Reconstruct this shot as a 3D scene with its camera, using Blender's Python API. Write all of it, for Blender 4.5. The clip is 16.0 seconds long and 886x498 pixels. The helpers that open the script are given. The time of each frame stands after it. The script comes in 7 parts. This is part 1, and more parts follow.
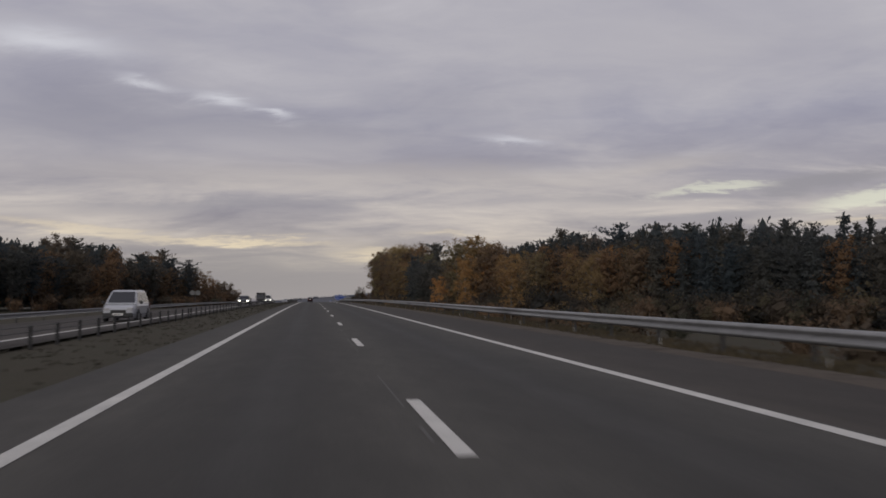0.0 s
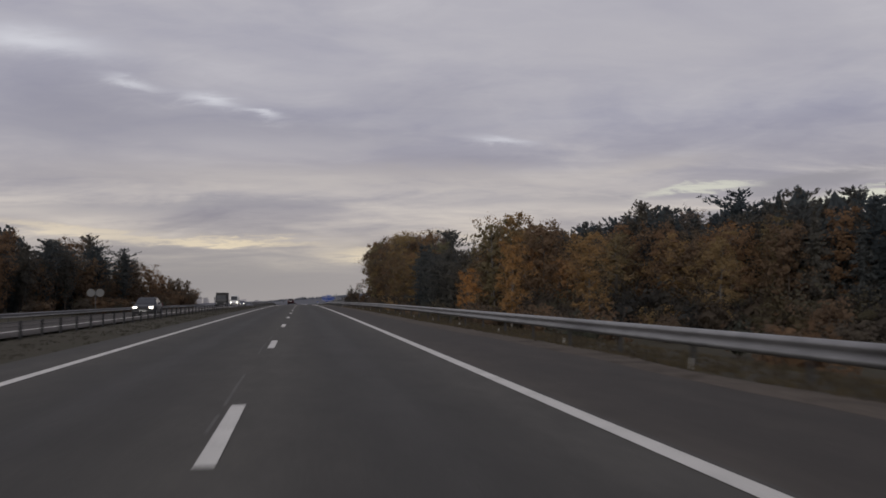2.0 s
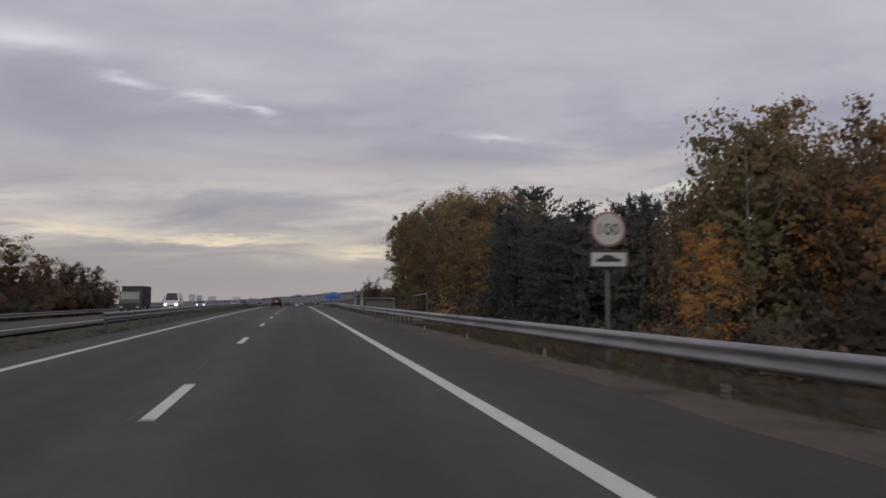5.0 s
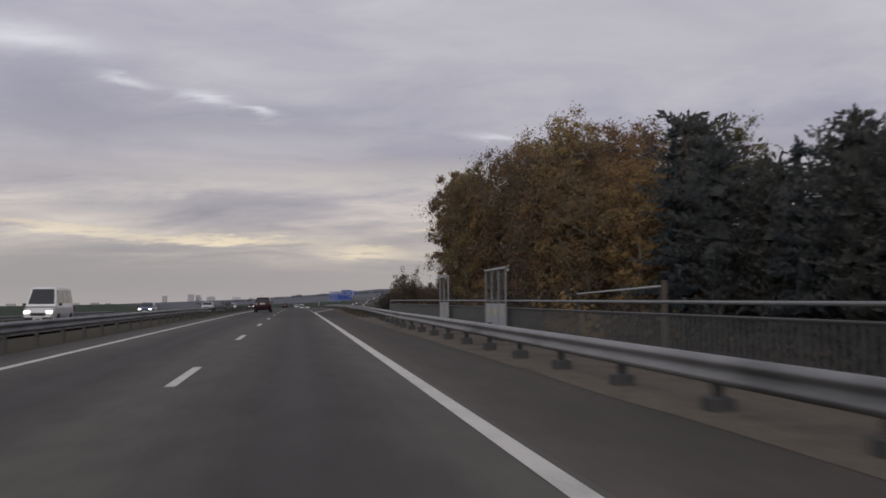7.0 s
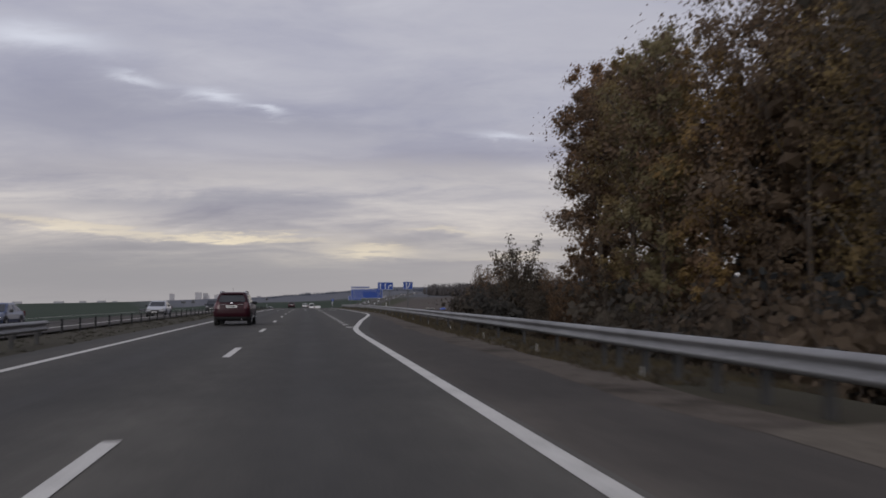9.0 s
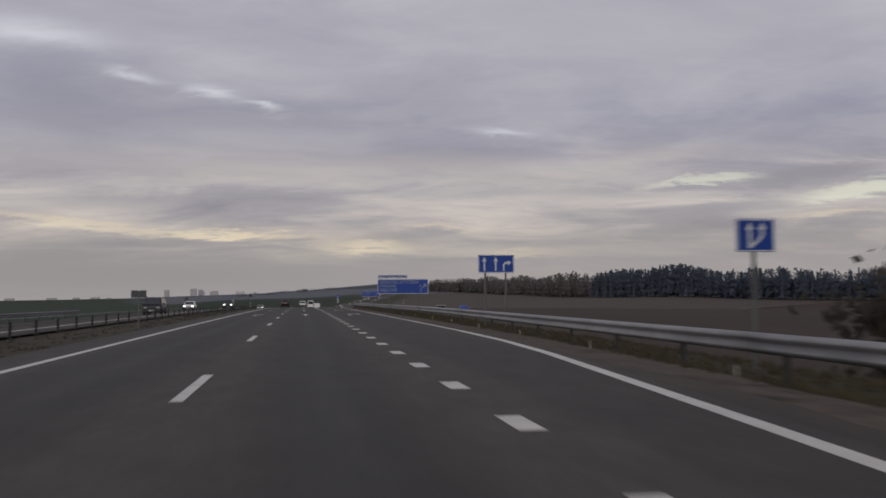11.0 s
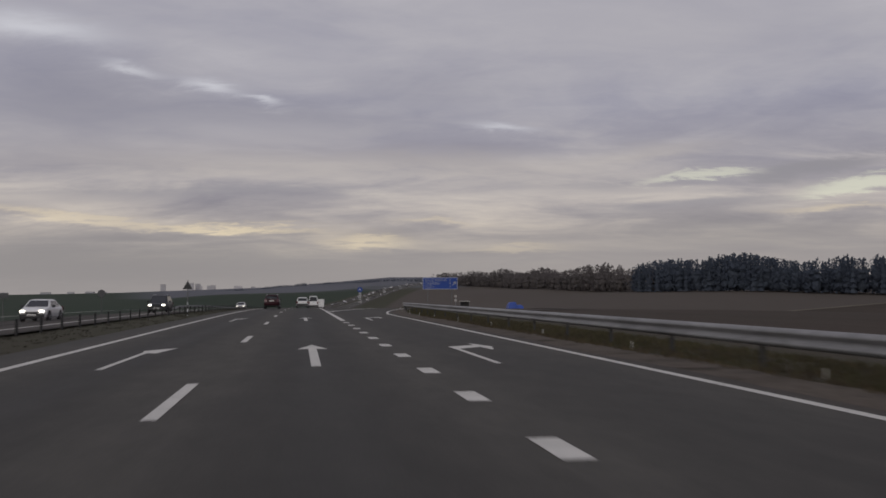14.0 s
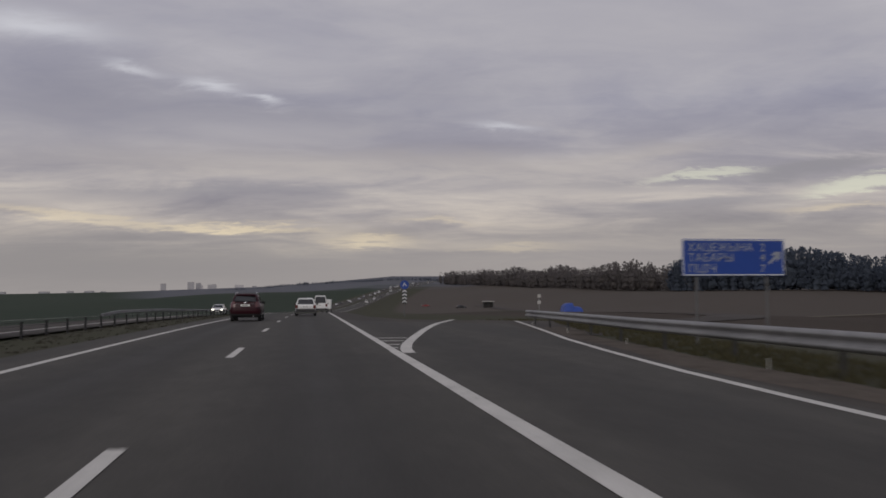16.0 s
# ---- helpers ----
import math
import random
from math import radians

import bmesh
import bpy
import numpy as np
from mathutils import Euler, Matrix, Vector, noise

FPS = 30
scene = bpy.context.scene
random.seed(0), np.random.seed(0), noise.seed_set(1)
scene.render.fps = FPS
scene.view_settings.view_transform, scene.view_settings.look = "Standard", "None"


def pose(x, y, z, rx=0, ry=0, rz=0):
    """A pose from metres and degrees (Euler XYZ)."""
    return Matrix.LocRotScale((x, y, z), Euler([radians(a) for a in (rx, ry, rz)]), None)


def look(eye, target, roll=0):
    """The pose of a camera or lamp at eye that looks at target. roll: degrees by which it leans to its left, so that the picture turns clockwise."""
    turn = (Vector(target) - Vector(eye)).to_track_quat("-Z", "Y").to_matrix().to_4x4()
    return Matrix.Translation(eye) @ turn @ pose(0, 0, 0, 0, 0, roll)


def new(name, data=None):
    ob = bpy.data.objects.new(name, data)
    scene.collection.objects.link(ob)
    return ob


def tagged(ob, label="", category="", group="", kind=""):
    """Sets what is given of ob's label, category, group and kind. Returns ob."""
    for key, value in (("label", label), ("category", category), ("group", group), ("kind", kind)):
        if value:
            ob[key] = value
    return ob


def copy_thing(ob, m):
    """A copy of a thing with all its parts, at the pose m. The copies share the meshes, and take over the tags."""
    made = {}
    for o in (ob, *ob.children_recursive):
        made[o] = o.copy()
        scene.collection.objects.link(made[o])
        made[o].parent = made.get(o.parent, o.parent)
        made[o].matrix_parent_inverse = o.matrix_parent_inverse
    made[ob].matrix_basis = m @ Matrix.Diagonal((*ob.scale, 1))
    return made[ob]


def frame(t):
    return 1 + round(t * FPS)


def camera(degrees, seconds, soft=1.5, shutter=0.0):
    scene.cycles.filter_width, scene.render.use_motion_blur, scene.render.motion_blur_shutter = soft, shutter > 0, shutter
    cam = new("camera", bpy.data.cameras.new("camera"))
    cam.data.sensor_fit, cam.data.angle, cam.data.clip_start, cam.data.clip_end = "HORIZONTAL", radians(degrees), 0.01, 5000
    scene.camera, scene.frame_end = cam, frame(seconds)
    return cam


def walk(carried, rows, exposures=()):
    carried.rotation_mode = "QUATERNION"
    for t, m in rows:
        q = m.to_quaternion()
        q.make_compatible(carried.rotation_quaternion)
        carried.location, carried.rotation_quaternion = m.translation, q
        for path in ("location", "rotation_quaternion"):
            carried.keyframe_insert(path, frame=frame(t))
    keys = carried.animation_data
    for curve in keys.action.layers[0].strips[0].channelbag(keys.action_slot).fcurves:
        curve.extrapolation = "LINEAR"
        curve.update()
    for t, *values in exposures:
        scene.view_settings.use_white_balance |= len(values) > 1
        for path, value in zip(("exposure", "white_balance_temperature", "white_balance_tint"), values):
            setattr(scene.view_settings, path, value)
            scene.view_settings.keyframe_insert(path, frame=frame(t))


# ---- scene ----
import functools
import itertools

# ---- camera and walk ----
cam = camera(52.0, 16.0, soft=1.7, shutter=0.3)
PATH = [
    (0, -1.257, 0.00, 1.313, -8.209, 3.491, 0.127),
    (0.5, -0.814, 16.32, 1.487, -8.737, 3.385, 0.164),
    (1, -0.260, 32.42, 1.661, -8.896, 3.360, 0.197),
    (1.5, 0.298, 48.38, 1.835, -8.841, 3.451, 0.230),
    (2, 0.719, 64.15, 2.008, -8.929, 3.504, 0.271),
    (2.5, 1.014, 80.08, 2.176, -8.911, 3.646, 0.309),
    (3, 1.169, 95.95, 2.333, -8.948, 3.321, 0.321),
    (3.5, 1.251, 111.37, 2.476, -9.121, 3.438, 0.275),
    (4, 1.325, 126.72, 2.610, -9.161, 3.324, 0.210),
    (6.5, 1.847, 202.41, 3.133, -9.256, 3.416, 0.312),
    (7, 1.866, 217.20, 3.210, -9.173, 3.353, 0.301),
    (7.5, 1.851, 231.70, 3.276, -9.077, 3.442, 0.282),
    (8, 1.853, 245.98, 3.333, -8.931, 3.439, 0.253),
    (8.5, 1.794, 260.42, 3.358, -8.775, 3.332, 0.220),
    (9, 1.710, 274.78, 3.392, -8.657, 3.250, 0.216),
    (9.5, 1.582, 289.19, 3.459, -8.752, 3.169, 0.261),
    (10, 1.520, 303.48, 3.484, -8.779, 3.090, 0.316),
    (12.5, 1.568, 373.13, 3.494, -8.961, 2.909, 0.223),
    (13, 1.571, 386.97, 3.473, -8.973, 2.843, 0.232),
    (13.5, 1.554, 400.87, 3.445, -8.998, 2.782, 0.241),
    (14, 1.565, 413.44, 3.413, -8.920, 2.670, 0.247),
    (14.5, 1.571, 427.05, 3.371, -8.943, 2.782, 0.235),
    (15, 1.563, 440.48, 3.323, -8.922, 2.781, 0.220),
    (15.5, 1.545, 454.25, 3.267, -8.950, 2.721, 0.227),
    (16, 1.570, 467.17, 3.207, -8.811, 2.629, 0.234),
]
walk(cam, [(t, pose(x, y, z, 90 + pitch, roll, yaw)) for t, x, y, z, yaw, pitch, roll in PATH],
     exposures=[(0, 0.02, 6550, 10), (3.5, 0.1, 6500, 10), (7, 0.2, 6500, 10), (8, 0.17, 6450, 10), (9, 0.16, 6250, 10), (9.5, 0.12, 6200, 10), (10, 0.08, 6300, 10), (12.5, -0.06, 6550, 10), (16, -0.08, 6550, 10)])

# ---- road line: long section and bend ----
GRADE = [(-300, .9), (60, 1.1), (470, -.5), (600, -2.2), (760, -2.4), (960, -.4), (1160, 2.0), (1410, 3.6), (1710, 3.6), (1960, 1.5), (2260, 0), (5200, 0)]
_gy = np.arange(-300, 5201.0)
_gs = np.interp(_gy, [g[0] for g in GRADE], [g[1] for g in GRADE]) / 100
_gz = np.concatenate([[0], np.cumsum((_gs[1:] + _gs[:-1]) / 2)])
_gz -= np.interp(0, _gy, _gz)


def zr(y):
    """Height of the carriageway at the distance y."""
    return float(np.interp(y, _gy, _gz))


def cx(y):
    """Sideways place of the lane line: straight, then a long bend to the right."""
    return max(y - 475.0, 0.0) ** 2 / 9200.0


def sm(v, a, b):
    t = min(max((v - a) / (b - a), 0.0), 1.0)
    return t * t * (3 - 2 * t)


def shift(y, table):
    return float(np.interp(y, [r[0] for r in table], [r[1] for r in table]))


# edges of the asphalt, and the line of the right guardrail
EDGE_R = [(-300, 6.9), (85, 6.9), (110, 6.3), (205, 6.2), (290, 6.1), (312, 6.4), (360, 8.2), (470, 8.3), (484, 8.9), (494, 10.0), (503, 11.5), (510, 12.8), (516, 14.2), (522, 8.0), (535, 6.2), (560, 6.0), (5200, 6.0)]
RAIL_R = [(-300, 8.4), (20, 8.4), (60, 8.1), (145, 7.95), (198, 6.7), (206, 6.55), (258, 6.55), (272, 6.95), (288, 7.5), (302, 8.0), (325, 8.4), (385, 9.6), (470, 9.65), (490, 10.4), (511, 12.4)]


def cross(x, y):
    """Height of the ground against the carriageway, across the motorway."""
    er = shift(y, EDGE_R)
    if x > er:
        d = x - er
        bridge = sm(y, 208, 222) * (1 - sm(y, 268, 282))
        fall = -0.04 * min(d, 3.2) - 0.22 * max(d - 3.2, 0) * (1 if d < 9 else 0) - (0.22 * 5.8 if d >= 9 else 0)
        far = 1 - sm(y, 360, 420) * 0.6
        return fall * far - 3.0 * bridge * sm(d, 2.4, 5.0)
    if x < -5.0:
        d = -5.0 - x
        bridge = sm(y, 208, 222) * (1 - sm(y, 268, 282))
        base = -0.03 * min(d, 3.5) - 0.028 * max(d - 3.5, 0) if d < 15.5 else -0.105 - 0.336 - 0.12 * min(d - 15.5, 8)
        return base
    return 0.0


def terrain(x, y):
    base = float(np.interp(y, [-300, 0, 350, 600, 900, 1500, 2000, 2600, 3400, 5200], [-4, -1.2, 1.4, 2.3, 2.4, 1.6, 2.6, 20, 47, 54]))
    right = 4.0 * sm(x, 70, 260) * sm(y, 420, 700) + 13.0 * sm(y, 1250, 1900) * sm(x, -40, 160) * (1 - sm(y, 2000, 2700))
    ridge = min(max((x / (y - 460) + 0.157) / 0.257, 0.0), 1.0) ** 1.3 if y > 1200 else 1
    base = 2.0 + (base - 2.0) * ridge if y > 900 else base
    base -= 7.0 * sm(-x, 50, 120) * sm(y, 380, 620)
    base -= 5.2 * sm(x, 44, 85) * (1 - sm(x, 180, 260)) * sm(y, 440, 560) * (1 - sm(y, 680, 800))
    base -= 4.2 * sm(x, 44, 80) * (1 - sm(x, 110, 190)) * sm(y, 700, 820) * (1 - sm(y, 950, 1100))
    base -= 3.2 * sm(x, 60, 140) * sm(y, 560, 700) * (1 - sm(y, 1000, 1200)) + 1.4 * sm(x, 30, 55) * sm(y, 500, 570) * (1 - sm(y, 760, 860))
    soft = noise.noise(Vector((x / 420, y / 420, 1.7))) * 1.6 * sm(abs(x), 120, 500)
    return base + right + soft + 2.5 * noise.noise(Vector((x / 160, y / 300, 4.0))) * sm(y, 2200, 2800)


def dip(x, y):
    """How far the ground falls away below the bank beside the wood."""
    return 2.4 * sm(x, 11, 24) * (1 - sm(x, 150, 260)) * (1 - sm(y, 335, 365))


def ground_z(x, y):
    c = x - cx(y)
    near = zr(y) + cross(c, y)
    w = sm(abs(c), 26, 110)
    return near * (1 - w) + terrain(x, y) * w - dip(x, y)


# ---- helpers ----
def obj(name, me, mat, parent=None, label=""):
    ob = new(name, me)
    if mat is not None and not me.materials:
        me.materials.append(mat)
    if parent is not None:
        ob.parent = parent
    if label:
        tagged(ob, label)
    return ob


def part(name, bm, mat, parent=None, label="", smooth=False):
    me = bpy.data.meshes.new(name)
    bm.normal_update()
    bm.to_mesh(me)
    bm.free()
    if smooth:
        for p in me.polygons:
            p.use_smooth = True
    return obj(name, me, mat, parent, label)


def flat(name, verts, faces, mat, parent=None, label="", smooth=False):
    me = bpy.data.meshes.new(name)
    me.from_pydata(verts, [], faces)
    me.update()
    if smooth:
        for p in me.polygons:
            p.use_smooth = True
    return obj(name, me, mat, parent, label)


def thing(name, m, label, category, group="", kind=""):
    ob = new(name)
    ob.empty_display_size = 0.2
    ob.matrix_basis = m
    return tagged(ob, label, category, group, kind)


def box(bm, x0, x1, y0, y1, z0, z1, bevel=0.0, m=None):
    r = bmesh.ops.create_cube(bm, size=1.0)
    vs = r["verts"]
    for v in vs:
        v.co = Vector(((x0 + x1) / 2 + v.co.x * (x1 - x0), (y0 + y1) / 2 + v.co.y * (y1 - y0), (z0 + z1) / 2 + v.co.z * (z1 - z0)))
    if bevel:
        es = list({e for v in vs for e in v.link_edges})
        out = bmesh.ops.bevel(bm, geom=es, offset=bevel, segments=1, affect="EDGES")
        vs = out["verts"] if not m else list({v for f in out["faces"] for v in f.verts} | {v for v in vs if v.is_valid})
    if m is not None:
        bmesh.ops.transform(bm, matrix=m, verts=[v for v in vs if v.is_valid])
    return vs


def cyl(bm, p0, p1, r0, r1=None, n=10, caps=True):
    p0, p1 = Vector(p0), Vector(p1)
    d = p1 - p0
    m = Matrix.Translation((p0 + p1) / 2) @ d.to_track_quat("Z", "Y").to_matrix().to_4x4()
    return bmesh.ops.create_cone(bm, cap_ends=caps, segments=n, radius1=r0, radius2=r0 if r1 is None else r1, depth=d.length, matrix=m)["verts"]


def tube_path(bm, pts, radii, n=6):
    rings = []
    for i, p in enumerate(pts):
        d = (pts[min(i + 1, len(pts) - 1)] - pts[max(i - 1, 0)]).normalized()
        a = d.orthogonal().normalized()
        b = d.cross(a)
        rings.append([bm.verts.new(p + (a * math.cos(2 * math.pi * k / n) + b * math.sin(2 * math.pi * k / n)) * radii[i]) for k in range(n)])
    for r, q in zip(rings, rings[1:]):
        for k in range(n):
            bm.faces.new((r[k], r[(k + 1) % n], q[(k + 1) % n], q[k]))


# ---- materials ----
class Nodes:
    """A short way to write node trees."""

    def __init__(self, tree):
        self.t = tree
        tree.nodes.clear()

    def add(self, kind, ins=(), **props):
        n = self.t.nodes.new(kind)
        if "operation" in props:
            n.operation = props["operation"]
        if "data_type" in props:
            n.data_type = props["data_type"]
        if "blend_type" in props:
            n.blend_type = props["blend_type"]
        for k, v in dict(ins).items():
            s = n.inputs[k]
            if isinstance(v, bpy.types.NodeSocket):
                self.t.links.new(v, s)
            else:
                s.default_value = v
        return n

    def math(self, op, a, b=0.0, c=0.0):
        return self.add("ShaderNodeMath", {0: a, 1: b, 2: c}, operation=op).outputs[0]

    def vec(self, op, a, b=(0, 0, 0)):
        n = self.add("ShaderNodeVectorMath", {0: a, 1: b}, operation=op)
        return n.outputs["Value"] if op in ("LENGTH", "DOT_PRODUCT", "DISTANCE") else n.outputs[0]

    def mix(self, f, a, b, blend="MIX"):
        n = self.add("ShaderNodeMix", {0: f, 6: a, 7: b}, data_type="RGBA", blend_type=blend)
        return n.outputs[2]

    def ramp(self, f, stops):
        n = self.add("ShaderNodeValToRGB", {0: f})
        e = n.color_ramp.elements
        while len(e) < len(stops):
            e.new(0.5)
        for k, (p, c) in zip(e, stops):
            k.position, k.color = p, (*c, 1) if len(c) == 3 else c
        return n.outputs[0]

    def noise(self, v, scale, detail=4.0, rough=0.55, dist=0.0):
        n = self.add("ShaderNodeTexNoise", {"Vector": v, "Scale": scale, "Detail": detail, "Roughness": rough, "Distortion": dist})
        return n.outputs[0]


def rgb(c):
    return (*c, 1.0)


def surface(name, base, rough=0.7, metal=0.0, spots=None, big=0.4, small=12.0, amount=0.25, bump=0.0, stretch=(1, 1, 1), per_object=0.0, per_island=0.0, spec=0.5, coat=0.0, trans=0.0):
    """A surface with variation at two scales, in metres."""
    mat = bpy.data.materials.new(name)
    mat.use_nodes = True
    n = Nodes(mat.node_tree)
    co = n.vec("MULTIPLY", n.add("ShaderNodeTexCoord").outputs["Object"], stretch)
    if per_object:
        rnd = n.add("ShaderNodeObjectInfo").outputs["Random"]
        co = n.vec("ADD", co, n.add("ShaderNodeCombineXYZ", {0: n.math("MULTIPLY", rnd, 37.0), 1: n.math("MULTIPLY", rnd, 91.0)}).outputs[0])
    a = n.noise(co, big, 5.0, 0.6)
    b = n.noise(co, small, 3.0, 0.6)
    f = n.math("ADD", n.math("MULTIPLY", a, 0.6), n.math("MULTIPLY", b, 0.4))
    dark = tuple(v * (1 - amount) for v in base)
    light = tuple(min(v * (1 + amount), 1) for v in base)
    col = n.ramp(f, [(0.3, dark), (0.5, base), (0.7, light)])
    if spots:
        col = n.mix(n.ramp(a, [(0.5, (0, 0, 0)), (0.68, (1, 1, 1))]), col, rgb(spots))
    if per_object or per_island:
        src = n.add("ShaderNodeObjectInfo").outputs["Random"] if per_object else n.add("ShaderNodeNewGeometry").outputs["Random Per Island"]
        amt = per_object or per_island
        k = n.math("ADD", n.math("MULTIPLY", src, 2 * amt), 1 - amt)
        col = n.mix(1.0, col, n.add("ShaderNodeCombineColor", {0: k, 1: k, 2: k}).outputs[0], "MULTIPLY")
    ins = {"Base Color": col, "Metallic": metal, "Specular IOR Level": spec, "Coat Weight": coat, "Transmission Weight": trans,
           "Roughness": n.math("ADD", n.math("MULTIPLY", b, 0.2), max(rough - 0.1, 0.02))}
    if bump:
        ins["Normal"] = n.add("ShaderNodeBump", {"Height": f, "Strength": bump, "Distance": 0.02}).outputs[0]
    p = n.add("ShaderNodeBsdfPrincipled", ins)
    n.t.links.new(p.outputs[0], n.add("ShaderNodeOutputMaterial").inputs[0])
    return mat


def asphalt_mat(name, base, rough):
    """Asphalt: aggregate grain, long wheel-worn streaks, patches."""
    mat = bpy.data.materials.new(name)
    mat.use_nodes = True
    n = Nodes(mat.node_tree)
    co = n.add("ShaderNodeTexCoord").outputs["Object"]
    grain = n.noise(co, 38.0, 3.0, 0.7)
    patch = n.noise(co, 0.22, 4.0, 0.55)
    streak = n.noise(n.vec("MULTIPLY", co, (1.0, 0.012, 1.0)), 1.1, 4.0, 0.6)
    place = n.add("ShaderNodeSeparateXYZ", {0: co}).outputs
    x = place[0]
    # worn polish in the middle of each lane and in the wheel tracks
    lane = n.math("COSINE", n.math("MULTIPLY", x, 2 * math.pi / 3.75))
    lane2 = n.math("COSINE", n.math("MULTIPLY", x, 4 * math.pi / 3.75))
    k = n.math("ADD", n.math("MULTIPLY", lane, 0.17), n.math("MULTIPLY", lane2, 0.06))
    f = n.math("ADD", n.math("ADD", n.math("MULTIPLY", streak, 0.55), n.math("MULTIPLY", patch, 0.45)), k)
    off = n.math("DIVIDE", n.math("SUBTRACT", n.math("ABSOLUTE", x), 1.85), 0.5)
    patch2 = n.noise(n.vec("MULTIPLY", co, (0.6, 0.06, 1.0)), 1.0, 3.0, 0.6)
    oil = n.math("EXPONENT", n.math("MULTIPLY", n.math("MULTIPLY", off, off), -1.0))
    f = n.math("SUBTRACT", f, n.math("MULTIPLY", oil, n.math("ADD", 0.26, n.math("MULTIPLY", patch2, 0.36))))
    col = n.ramp(f, [(0.14, tuple(v * 0.5 for v in base)), (0.33, tuple(v * 0.72 for v in base)), (0.5, base), (0.68, tuple(v * 1.42 for v in base))])
    # the paler surfacing laid on the bridge deck
    deck = n.math("MULTIPLY", n.add("ShaderNodeMapRange", {0: place[1], 1: 203.0, 2: 205.0}).outputs[0], n.add("ShaderNodeMapRange", {0: place[1], 1: 287.0, 2: 285.0}).outputs[0])
    col = n.mix(deck, col, n.mix(1.0, col, rgb((1.62, 1.6, 1.56)), "MULTIPLY"))
    col = n.mix(0.45, col, n.ramp(grain, [(0.3, tuple(v * 0.5 for v in base)), (0.55, base), (0.72, tuple(v * 1.8 for v in base))]))
    mottle = n.ramp(n.noise(n.vec("MULTIPLY", co, (1.0, 0.35, 1.0)), 1.9, 6.0, 0.72), [(0.3, (0.84, 0.84, 0.84)), (0.5, (1, 1, 1)), (0.72, (1.2, 1.19, 1.18))])
    col = n.mix(1.0, col, mottle, "MULTIPLY")
    bump = n.add("ShaderNodeBump", {"Height": grain, "Strength": 0.25, "Distance": 0.006}).outputs[0]
    p = n.add("ShaderNodeBsdfPrincipled", {"Base Color": col, "Roughness": n.math("ADD", n.math("MULTIPLY", f, 0.25), rough - 0.12), "Normal": bump, "Specular IOR Level": 0.24})
    n.t.links.new(p.outputs[0], n.add("ShaderNodeOutputMaterial").inputs[0])
    return mat


